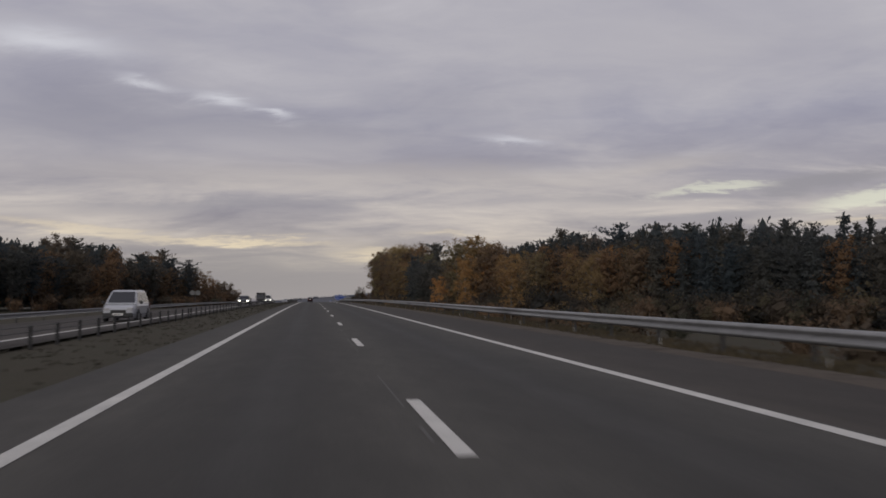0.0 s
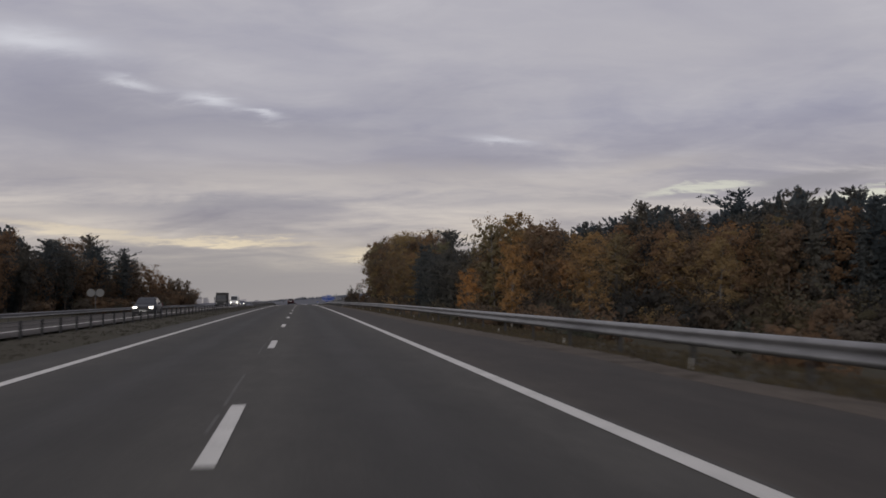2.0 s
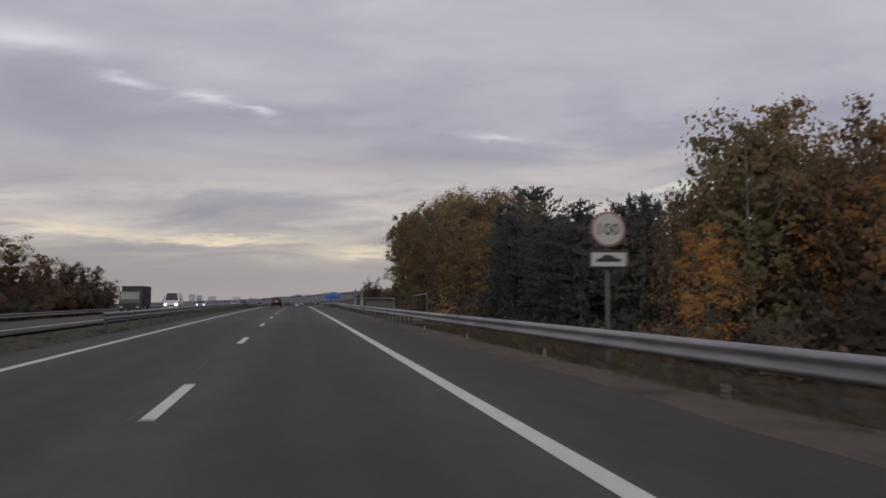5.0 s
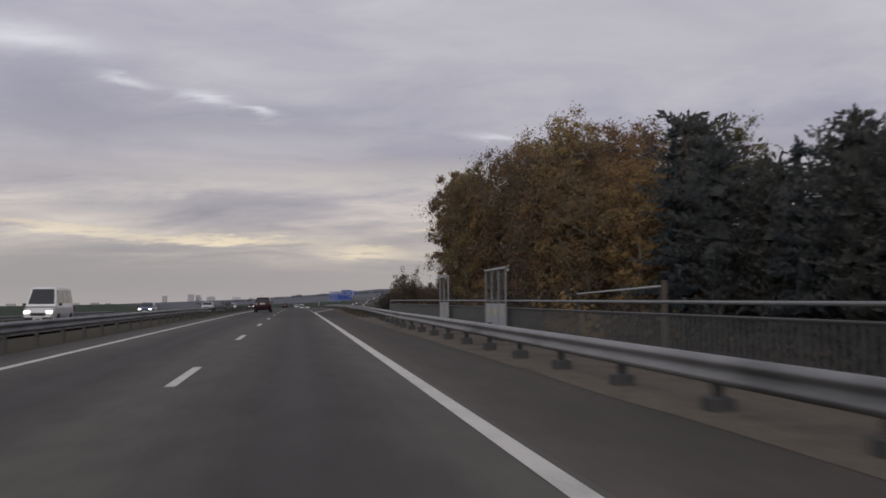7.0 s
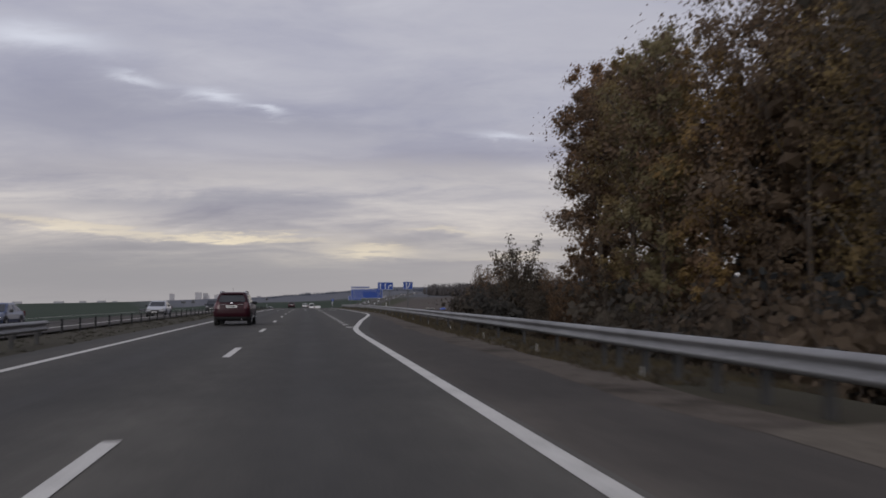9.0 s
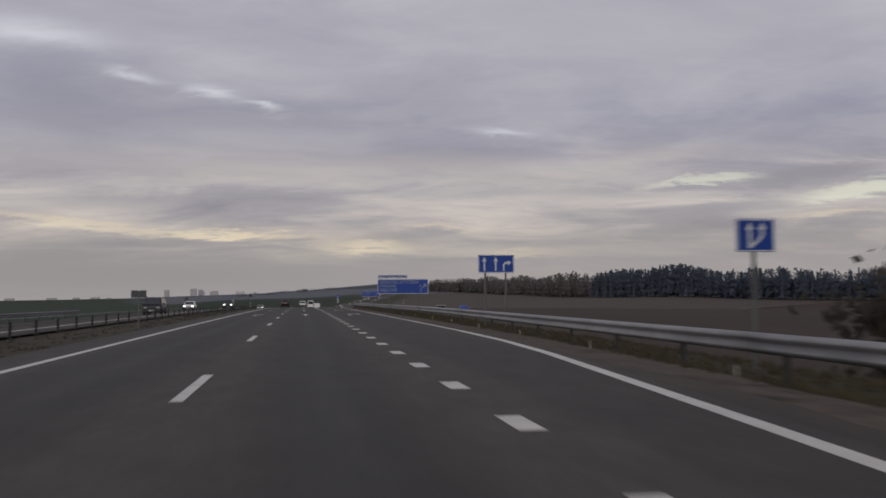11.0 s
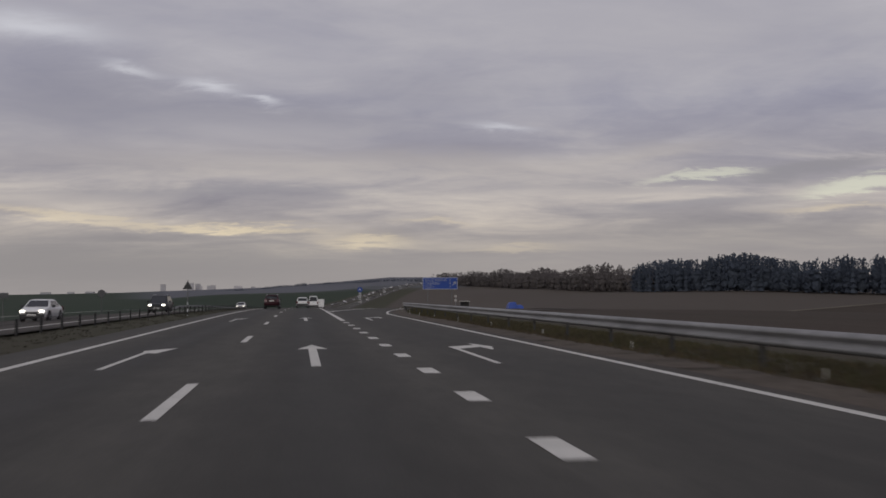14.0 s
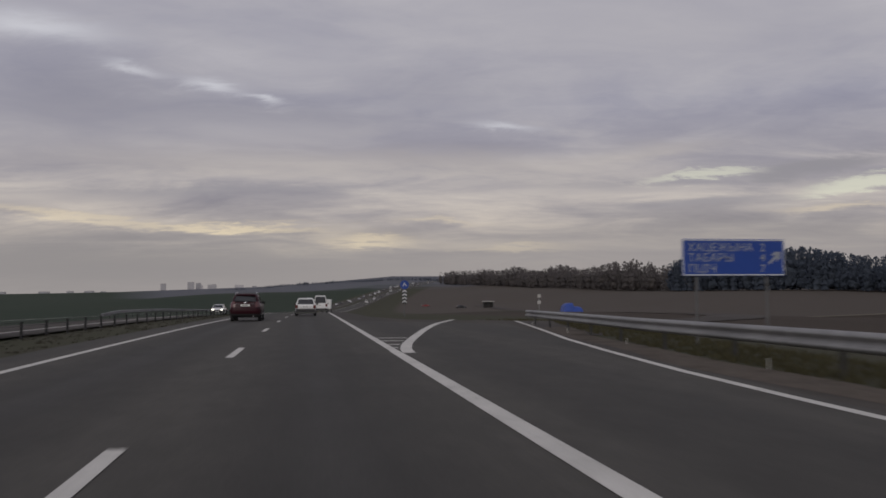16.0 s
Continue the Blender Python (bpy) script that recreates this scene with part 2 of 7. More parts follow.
def ground_mat():
    """One sheet: brown verge grass near the road, ploughed soil and green crop in the fields, haze-paled woodland far
    off.
    """
    mat = bpy.data.materials.new("ground")
    mat.use_nodes = True
    n = Nodes(mat.node_tree)
    co = n.add("ShaderNodeTexCoord").outputs["Object"]
    fine = n.noise(co, 7.0, 5.0, 0.7)
    mid = n.noise(co, 0.5, 5.0, 0.6)
    big = n.noise(co, 0.012, 4.0, 0.55)
    verge = n.mix(n.ramp(mid, [(0.42, (0, 0, 0)), (0.62, (1, 1, 1))]), rgb((0.049, 0.042, 0.030)), rgb((0.043, 0.042, 0.027)))
    verge = n.mix(0.6, verge, n.ramp(fine, [(0.3, (0.036, 0.031, 0.022)), (0.5, (0.046, 0.041, 0.028)), (0.72, (0.059, 0.052, 0.036))]))
    sep = n.add("ShaderNodeSeparateXYZ", {0: co})
    x, y = sep.outputs[0], sep.outputs[1]
    green = n.math("MULTIPLY", n.add("ShaderNodeMapRange", {0: y, 1: 425.0, 2: 475.0}).outputs[0], n.ramp(mid, [(0.35, (0.35, 0.35, 0.35)), (0.6, (1, 1, 1))]))
    verge = n.mix(n.math("MULTIPLY", green, 0.7), verge, rgb((0.042, 0.046, 0.024)))
    soil = n.mix(n.ramp(big, [(0.4, (0, 0, 0)), (0.6, (1, 1, 1))]), rgb((0.050, 0.037, 0.029)), rgb((0.042, 0.033, 0.025)))
    soil = n.mix(0.35, soil, n.ramp(n.noise(n.vec("MULTIPLY", co, (1, 0.05, 1)), 0.35, 4.0, 0.6), [(0.3, (0.030, 0.024, 0.018)), (0.7, (0.066, 0.052, 0.040))]))
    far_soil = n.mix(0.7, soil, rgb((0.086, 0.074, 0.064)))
    crop = n.mix(n.ramp(big, [(0.35, (0, 0, 0)), (0.65, (1, 1, 1))]), rgb((0.022, 0.036, 0.022)), rgb((0.027, 0.038, 0.024)))
    # distant woodland, its bluish pallor is aerial haze put into the colour
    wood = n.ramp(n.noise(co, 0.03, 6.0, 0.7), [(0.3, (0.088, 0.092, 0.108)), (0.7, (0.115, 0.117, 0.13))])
    wob = n.math("MULTIPLY", n.math("SUBTRACT", mid, 0.5), 6.0)
    bend = n.math("MULTIPLY", n.math("POWER", n.math("MAXIMUM", n.math("SUBTRACT", y, 475.0), 0.0), 2.0), 1 / 9200)
    xr = n.math("SUBTRACT", n.math("ADD", x, wob), bend)
    right = n.add("ShaderNodeMapRange", {0: n.math("SUBTRACT", xr, n.math("MULTIPLY", n.add("ShaderNodeMapRange", {0: y, 1: 480.0, 2: 530.0}).outputs[0], 9.0)), 1: 15.0, 2: 20.0}).outputs[0]
    left = n.add("ShaderNodeMapRange", {0: xr, 1: -24.0, 2: -30.0}).outputs[0]
    ahead = n.add("ShaderNodeMapRange", {0: y, 1: 345.0, 2: 372.0}).outputs[0]
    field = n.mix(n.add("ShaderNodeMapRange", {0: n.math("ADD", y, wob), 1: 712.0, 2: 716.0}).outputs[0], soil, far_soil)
    # a strip of winter green before the farm track
    strip = n.math("MULTIPLY", n.add("ShaderNodeMapRange", {0: n.math("ADD", y, wob), 1: 640.0, 2: 655.0}).outputs[0], n.add("ShaderNodeMapRange", {0: n.math("ADD", y, wob), 1: 714.0, 2: 710.0}).outputs[0])
    strip = n.math("MULTIPLY", strip, n.add("ShaderNodeMapRange", {0: xr, 1: 40.0, 2: 60.0}).outputs[0])
    strip = n.math("MULTIPLY", strip, n.add("ShaderNodeMapRange", {0: xr, 1: 128.0, 2: 118.0}).outputs[0])
    field = n.mix(strip, field, rgb((0.040, 0.050, 0.026)))
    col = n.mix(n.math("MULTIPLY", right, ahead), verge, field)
    col = n.mix(n.math("MULTIPLY", left, n.add("ShaderNodeMapRange", {0: y, 1: 300.0, 2: 330.0}).outputs[0]), col, crop)
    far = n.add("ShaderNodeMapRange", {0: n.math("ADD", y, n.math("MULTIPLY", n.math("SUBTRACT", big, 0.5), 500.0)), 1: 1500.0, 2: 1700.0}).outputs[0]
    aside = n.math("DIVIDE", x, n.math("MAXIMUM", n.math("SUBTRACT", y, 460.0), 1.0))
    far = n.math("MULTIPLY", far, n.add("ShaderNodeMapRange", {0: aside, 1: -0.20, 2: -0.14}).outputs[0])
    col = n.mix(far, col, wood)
    bump = n.add("ShaderNodeBump", {"Height": n.math("ADD", fine, mid), "Strength": 0.3, "Distance": 0.06}).outputs[0]
    p = n.add("ShaderNodeBsdfPrincipled", {"Base Color": col, "Roughness": 0.95, "Normal": bump, "Specular IOR Level": 0.15})
    n.t.links.new(p.outputs[0], n.add("ShaderNodeOutputMaterial").inputs[0])
    return mat


def paint_mat():
    """White road paint, worn through to the stones in places."""
    mat = bpy.data.materials.new("road paint")
    mat.use_nodes = True
    n = Nodes(mat.node_tree)
    co = n.add("ShaderNodeTexCoord").outputs["Object"]
    wear = n.math("ADD", n.math("MULTIPLY", n.noise(co, 26.0, 4.0, 0.75), 0.6), n.math("MULTIPLY", n.noise(co, 1.3, 4.0, 0.6), 0.4))
    col = n.ramp(wear, [(0.3, (0.12, 0.115, 0.105)), (0.42, (0.42, 0.41, 0.38)), (0.7, (0.63, 0.61, 0.57))])
    p = n.add("ShaderNodeBsdfPrincipled", {"Base Color": col, "Roughness": 0.6})
    n.t.links.new(p.outputs[0], n.add("ShaderNodeOutputMaterial").inputs[0])
    return mat


def leaf_mat(name, a, b, c):
    mat = bpy.data.materials.new(name)
    mat.use_nodes = True
    n = Nodes(mat.node_tree)
    isl = n.add("ShaderNodeNewGeometry").outputs["Random Per Island"]
    rnd = n.add("ShaderNodeObjectInfo").outputs["Random"]
    co = n.add("ShaderNodeTexCoord").outputs["Object"]
    leafy = n.noise(co, 4.5, 4.0, 0.7)
    f = n.math("ADD", n.math("ADD", n.math("MULTIPLY", isl, 0.3), n.math("MULTIPLY", n.noise(co, 0.7, 2.0), 0.4)), n.math("MULTIPLY", leafy, 0.3))
    col = n.ramp(f, [(0.25, a), (0.5, b), (0.75, c)])
    k = n.math("ADD", n.math("MULTIPLY", rnd, 0.6), 0.7)
    col = n.mix(1.0, col, n.add("ShaderNodeCombineColor", {0: k, 1: n.math("MULTIPLY", n.math("ADD", k, 1.0), 0.5), 2: 1.0}).outputs[0], "MULTIPLY")
    bump = n.add("ShaderNodeBump", {"Height": leafy, "Strength": 0.45, "Distance": 0.25}).outputs[0]
    p = n.add("ShaderNodeBsdfPrincipled", {"Base Color": col, "Roughness": 0.8, "Specular IOR Level": 0.15, "Normal": bump})
    tr = n.add("ShaderNodeBsdfTranslucent", {"Color": col})
    m = n.add("ShaderNodeMixShader", {0: 0.5, 1: p.outputs[0], 2: tr.outputs[0]})
    n.t.links.new(m.outputs[0], n.add("ShaderNodeOutputMaterial").inputs[0])
    return mat


def glow_mat(name, c, strength):
    mat = bpy.data.materials.new(name)
    mat.use_nodes = True
    n = Nodes(mat.node_tree)
    e = n.add("ShaderNodeEmission", {"Color": rgb(c), "Strength": strength})
    n.t.links.new(e.outputs[0], n.add("ShaderNodeOutputMaterial").inputs[0])
    return mat


def glass_mat(name, tint=(0.02, 0.022, 0.025)):
    """Dark car glass: smooth and glossy over a dark inside."""
    return surface(name, tint, 0.12, 0.0, amount=0.1, spec=0.7)

# ---- sky and light ----
def build_sky():
    world = bpy.data.worlds.new("sky")
    world.use_nodes = True
    scene.world = world
    n = Nodes(world.node_tree)
    way = n.vec("NORMALIZE", n.add("ShaderNodeTexCoord").outputs["Generated"])
    s = n.add("ShaderNodeSeparateXYZ", {0: way})
    x, y, z = s.outputs
    up = n.math("MAXIMUM", z, 0.0)
    # a flat cloud deck seen from below
    k = n.math("ADD", up, 0.11)
    deck = n.add("ShaderNodeCombineXYZ", {0: n.math("DIVIDE", x, k), 1: n.math("DIVIDE", y, k), 2: 0.0}).outputs[0]
    turn = n.add("ShaderNodeVectorRotate", {"Vector": deck, "Angle": radians(10)}).outputs[0]
    bank = n.add("ShaderNodeMapRange", {0: n.noise(n.vec("MULTIPLY", turn, (0.30, 0.62, 1.0)), 1.0, 4.0, 0.5, 0.4), 1: 0.3, 2: 0.7, 3: 0.2, 4: 0.8}).outputs[0]
    wisps = n.noise(n.vec("MULTIPLY", turn, (1.0, 1.25, 1.0)), 1.2, 6.0, 0.54, 0.7)
    fine = n.noise(n.vec("MULTIPLY", turn, (2.0, 3.2, 1.0)), 2.6, 7.0, 0.65, 0.6)
    f = n.math("ADD", n.math("ADD", n.math("MULTIPLY", bank, 0.44), n.math("MULTIPLY", wisps, 0.44)), n.math("MULTIPLY", fine, 0.12))
    calm = n.add("ShaderNodeMapRange", {0: up, 1: 0.10, 2: 0.26, 3: 1.0, 4: 0.55}).outputs[0]
    f = n.math("ADD", n.math("MULTIPLY", n.math("SUBTRACT", f, 0.5), calm), 0.5)
    cloud = n.ramp(f, [(0.36, (0.215, 0.218, 0.30)), (0.46, (0.29, 0.29, 0.36)), (0.54, (0.375, 0.37, 0.42)), (0.66, (0.53, 0.52, 0.56))])
    warm = n.ramp(f, [(0.36, (0.252, 0.236, 0.256)), (0.46, (0.33, 0.306, 0.312)), (0.54, (0.435, 0.396, 0.376)), (0.66, (0.60, 0.535, 0.46))])
    low = n.ramp(up, [(0.0, (1, 1, 1)), (0.06, (1, 1, 1)), (0.2, (0, 0, 0))])
    col = n.mix(low, cloud, warm)
    haze = n.ramp(up, [(0.0, (1, 1, 1)), (0.028, (0.9, 0.9, 0.9)), (0.075, (0, 0, 0))])
    col = n.mix(haze, col, rgb((0.305, 0.285, 0.287)))
    # thin places in the deck ahead, where light comes through
    front = n.math("MAXIMUM", y, 0.02)
    gx, gz = n.math("DIVIDE", x, front), n.math("DIVIDE", z, front)
    ragged = n.math("MULTIPLY", n.math("SUBTRACT", fine, 0.5), 0.02)
    ragged2 = n.math("MULTIPLY", n.math("SUBTRACT", wisps, 0.5), 0.03)
    gx = n.math("ADD", gx, n.math("MULTIPLY", ragged, 2.0))
    gz = n.math("ADD", gz, n.math("ADD", ragged, ragged2))
    for ax, az, wx, wz, tilt, c, amt in BANKS + OPENINGS + LOW_GLOW + CRISP:
        u = n.math("DIVIDE", n.math("SUBTRACT", gx, ax), wx)
        zz = n.math("ADD", gz, n.math("MULTIPLY", ragged, 0.8)) if c in (LEMON, WEDGE) else gz
        v = n.math("DIVIDE", n.math("SUBTRACT", n.math("SUBTRACT", zz, az), n.math("MULTIPLY", n.math("SUBTRACT", gx, ax), tilt)), wz)
        r = n.math("ADD", n.math("MULTIPLY", u, u), n.math("MULTIPLY", v, v))
        r = n.math("MULTIPLY", r, r) if c in (LEMON, WEDGE) else r
        m = n.math("MULTIPLY", n.math("EXPONENT", n.math("MULTIPLY", r, -1.0)), amt)
        col = n.mix(m, col, rgb(c))
    col = n.mix(1.0, col, rgb((1.15, 1.14, 1.115)), "MULTIPLY")
    sky = n.add("ShaderNodeTexSky")
    sky.sky_type, sky.sun_disc, sky.sun_elevation, sky.sun_rotation = "NISHITA", False, radians(40), radians(266)
    a = n.add("ShaderNodeBackground", {"Color": col, "Strength": SKY})
    b = n.add("ShaderNodeBackground", {"Color": sky.outputs[0], "Strength": 0.001})
    add = n.add("ShaderNodeAddShader", {0: a.outputs[0], 1: b.outputs[0]})
    n.t.links.new(add.outputs[0], n.add("ShaderNodeOutputWorld").inputs[0])


SKY = 1.0
WHITE, CREAM, LEMON = (0.56, 0.57, 0.63), (0.70, 0.60, 0.44), (0.62, 0.63, 0.53)
WEDGE = (0.258, 0.250, 0.280)
SLATE, PALE, DUSK, HAZE, GREY = (0.225, 0.223, 0.280), (0.42, 0.39, 0.38), (0.265, 0.258, 0.290), (0.250, 0.238, 0.246), (0.40, 0.39, 0.425)
# sideways and upward slope of the direction, half sizes, tilt, colour, strength
BANKS = [
    (-0.243, 0.203, 0.133, 0.0513, -0.052, SLATE, 0.70),
    (-0.032, 0.191, 0.162, 0.0199, -0.052, SLATE, 0.55),
    (0.142, 0.222, 0.131, 0.0321, 0.034, SLATE, 0.35),
    (0.470, 0.102, 0.122, 0.0060, 0.072, DUSK, 0.55),
    (-0.120, 0.108, 0.219, 0.0085, 0.017, DUSK, 0.50),
    (0.333, 0.121, 0.110, 0.0065, -0.001, DUSK, 0.40),
    (-0.223, 0.030, 0.309, 0.0300, 0.004, HAZE, 0.85),
    (0.505, 0.070, 0.220, 0.0200, 0.010, HAZE, 0.40),
]
OPENINGS = [
    (0.438, 0.300, 0.309, 0.0541, 0.044, GREY, 0.50),
    (-0.121, 0.139, 0.206, 0.0159, 0.002, PALE, 0.45),
    (0.181, 0.140, 0.200, 0.0154, -0.008, PALE, 0.50),
    (0.402, 0.161, 0.091, 0.0093, 0.120, PALE, 0.50),
    (-0.279, 0.283, 0.068, 0.0133, -0.114, WHITE, 0.75),
    (-0.178, 0.237, 0.027, 0.0055, -0.192, WHITE, 0.60),
    (-0.095, 0.222, 0.025, 0.0062, -0.172, WHITE, 0.75),
    (-0.043, 0.207, 0.018, 0.0037, -0.172, WHITE, 0.70),
    (0.227, 0.185, 0.032, 0.0052, -0.031, WHITE, 0.60),
]
LOW_GLOW = [
    (-0.079, 0.069, 0.090, 0.0043, -0.020, CREAM, 0.80),
    (-0.241, 0.080, 0.097, 0.0048, -0.092, CREAM, 0.50),
    (0.073, 0.055, 0.044, 0.0056, -0.031, CREAM, 0.60),
    (0.149, 0.077, 0.038, 0.0032, 0.012, CREAM, 0.40),
    (0.233, 0.048, 0.059, 0.0038, 0.007, CREAM, 0.30),
    (0.643, 0.099, 0.075, 0.0034, 0.061, CREAM, 0.45),
]
CRISP = [
    (0.470, 0.133, 0.070, 0.0062, 0.070, LEMON, 0.62),
    (0.676, 0.128, 0.085, 0.0085, 0.160, LEMON, 0.75),
    (0.615, 0.147, 0.085, 0.0110, 0.160, WEDGE, 0.92),
    (0.555, 0.130, 0.034, 0.0080, 0.020, WEDGE, 0.75),
]
build_sky()
sun = new("sun", bpy.data.lights.new("sun", "SUN"))
sun.data.energy, sun.data.angle, sun.data.color = 1.1, radians(50), (1.0, 0.95, 0.88)
sun.matrix_basis = look((-75, -140, 85), (0, 0, 0))

# ---- the materials of the place ----
M_ASPHALT = asphalt_mat("asphalt", (0.0535, 0.0506, 0.0458), 0.88)
M_OLD = asphalt_mat("older asphalt", (0.0495, 0.0436, 0.0385), 0.92)
M_PAINT = paint_mat()
M_GROUND = ground_mat()
M_DUST = surface("sandy shoulder", (0.090, 0.075, 0.062), 0.95, big=0.7, small=9, amount=0.6, spots=(0.036, 0.029, 0.022), bump=0.6, spec=0.15)
M_STEEL = surface("galvanised steel", (0.245, 0.245, 0.247), 0.6, 0.3, big=0.6, small=9, amount=0.38, spots=(0.115, 0.115, 0.117), stretch=(1, 0.3, 1))
M_POST = surface("dull steel post", (0.055, 0.054, 0.054), 0.7, 0.3, amount=0.3, small=20)
M_DARKPOST = surface("dark painted post", (0.03, 0.03, 0.031), 0.75, 0.0, amount=0.3, small=20, spec=0.2)
M_CONCRETE = surface("concrete", (0.085, 0.072, 0.062), 0.95, amount=0.4, spots=(0.05, 0.042, 0.035), bump=0.3, spec=0.2)
M_WHITE = surface("white marker", (0.36, 0.35, 0.33), 0.6, amount=0.12)
M_BLUE = surface("blue sign face", (0.010, 0.046, 0.25), 0.45, amount=0.1, big=0.8)
M_SIGNWHITE = surface("white sign face", (0.52, 0.53, 0.54), 0.45, amount=0.06)
M_LETTER = surface("dulled white lettering", (0.25, 0.265, 0.31), 0.5, amount=0.3, big=2.0, small=14)
M_BLACK = surface("black sign face", (0.015, 0.015, 0.016), 0.5, amount=0.1)
M_GREY = surface("grey sign back", (0.26, 0.27, 0.28), 0.55, 0.4, amount=0.15)
M_POLE = surface("dull grey pole", (0.11, 0.11, 0.112), 0.6, 0.3, amount=0.2)
M_BARK = surface("dark bark", (0.075, 0.058, 0.046), 0.95, big=1.5, small=18, amount=0.4, stretch=(1, 1, 0.3))
M_BIRCH = surface("pale birch bark", (0.16, 0.148, 0.132), 0.9, big=2.5, small=20, amount=0.5, spots=(0.06, 0.05, 0.045), stretch=(1, 1, 2))
M_PINE = leaf_mat("pine needles", (0.078, 0.080, 0.078), (0.096, 0.098, 0.092), (0.118, 0.119, 0.108))
M_SPRUCE = leaf_mat("spruce needles", (0.074, 0.078, 0.078), (0.092, 0.096, 0.092), (0.114, 0.117, 0.108))
M_ORANGE = leaf_mat("orange autumn leaves", (0.20, 0.124, 0.066), (0.245, 0.151, 0.078), (0.295, 0.185, 0.094))
M_YELLOW = leaf_mat("yellow autumn leaves", (0.20, 0.142, 0.074), (0.245, 0.172, 0.088), (0.295, 0.21, 0.105))
M_GOLD = leaf_mat("golden birch leaves", (0.27, 0.162, 0.072), (0.33, 0.20, 0.088), (0.38, 0.24, 0.106))
M_BROWN = leaf_mat("brown autumn leaves", (0.135, 0.094, 0.064), (0.175, 0.122, 0.081), (0.22, 0.155, 0.10))
M_OLIVE = leaf_mat("dull olive leaves", (0.076, 0.068, 0.048), (0.098, 0.087, 0.060), (0.125, 0.11, 0.072))
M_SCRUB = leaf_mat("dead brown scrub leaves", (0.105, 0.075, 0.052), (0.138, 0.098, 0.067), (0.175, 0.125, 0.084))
# brown undergrowth leaves with canopy shade darkened into the colour
M_SHADESCRUB = leaf_mat("dark undergrowth", (0.056, 0.049, 0.042), (0.072, 0.062, 0.052), (0.092, 0.078, 0.062))
M_TWIG = leaf_mat("bare twigs", (0.10, 0.08, 0.07), (0.15, 0.12, 0.10), (0.20, 0.16, 0.13))
M_FADED = leaf_mat("faded yellow leaves", (0.19, 0.148, 0.076), (0.25, 0.192, 0.096), (0.32, 0.245, 0.125))
# far foliage: distance haze is mixed into these pale blue-grey base colours
M_HAZEPINE = leaf_mat("far trees", (0.100, 0.102, 0.118), (0.114, 0.114, 0.128), (0.132, 0.130, 0.140))
M_HAZERIDGE = leaf_mat("far ridge trees", (0.15, 0.155, 0.18), (0.172, 0.176, 0.20), (0.195, 0.198, 0.215))
M_HAZEBARE = leaf_mat("far bare trees", (0.100, 0.098, 0.106), (0.120, 0.115, 0.120), (0.145, 0.137, 0.138))

# ---- ground ----
def build_ground():
    ys = list(np.arange(-160, 620, 5.0)) + list(np.arange(620, 1000, 12.0)) + list(np.arange(1000, 2000, 40.0)) + list(np.arange(2000, 4801, 140.0))
    near = [-5.6, -5.3, -5.0, -2, 2, 5, 5.7, 6.0, 6.6, 7.4, 8.2, 9, 10, 11.2, 12.6, 14, 16, 18, 21, 24, 28, 34, 42, 52, 66, 84, 105, 130, 165, 210, 270, 350, 470, 640, 900, 1300, 1900, 2800, 4200]
    left = [-8.5, -9.2, -14, -18.8, -20.4, -21, -23, -25.5, -28.5, -34, -42, -52, -66, -84, -105, -130, -165, -210, -270, -350, -470, -640, -900, -1300, -1900, -2800, -4200]
    cs = sorted(near + left)
    GRID["y"], GRID["c"] = ys, cs
    verts, faces = [], []
    for y in ys:
        for c in cs:
            x = c + cx(y)
            drop = 0.05 if -21 < c < shift(y, EDGE_R) + 0.3 else 0.0
            bumps = 0.06 * noise.noise(Vector((x / 2.3, y / 3.1, 0))) if (c > 9 or c < -22 or -9 < c < -5.5) else 0.0
            verts.append((x, y, ground_z(x, y) - drop - 0.02 + bumps))
    w = len(cs)
    for j in range(len(ys) - 1):
        for i in range(w - 1):
            a = j * w + i
            faces.append((a, a + 1, a + w + 1, a + w))
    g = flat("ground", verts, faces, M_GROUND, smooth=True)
    tagged(g, "brown autumn verge, ploughed fields and distant low hills", "ground", kind="structure")


GRID = {}


def lie(x, y):
    """Height of the ground sheet itself between its grid lines."""
    ys, cs = GRID["y"], GRID["c"]
    j = min(max(int(np.searchsorted(ys, y)) - 1, 0), len(ys) - 2)
    v = (y - ys[j]) / (ys[j + 1] - ys[j])
    c = x - (cx(ys[j]) * (1 - v) + cx(ys[j + 1]) * v)
    i = min(max(int(np.searchsorted(cs, c)) - 1, 0), len(cs) - 2)
    u = (c - cs[i]) / (cs[i + 1] - cs[i])
    h = [[ground_z(cs[a] + cx(ys[b]), ys[b]) for a in (i, i + 1)] for b in (j, j + 1)]
    return (h[0][0] * (1 - u) + h[0][1] * u) * (1 - v) + (h[1][0] * (1 - u) + h[1][1] * u) * v


def ribbon(name, y0, y1, step, left, right, lift, mat, parent=None, label="", height=None, low=None):
    """A strip along the road from y0 to y1 between two lines, on the road's surface."""
    ys = list(np.arange(y0, y1, step)) + [y1]
    verts, faces = [], []
    for y in ys:
        l, r = left(y), right(y)
        for i, c in enumerate((l, (l + r) / 2, r)):
            h = zr(y) if height is None else zr(y) + height(c, y)
            verts.append((c + cx(y), y, h + (lift if low is None or i else low)))
    for j in range(len(ys) - 1):
        for i in range(2):
            a = j * 3 + i
            faces.append((a, a + 1, a + 4, a + 3))
    return flat(name, verts, faces, mat, parent, label)


def const(v):
    return lambda y: v


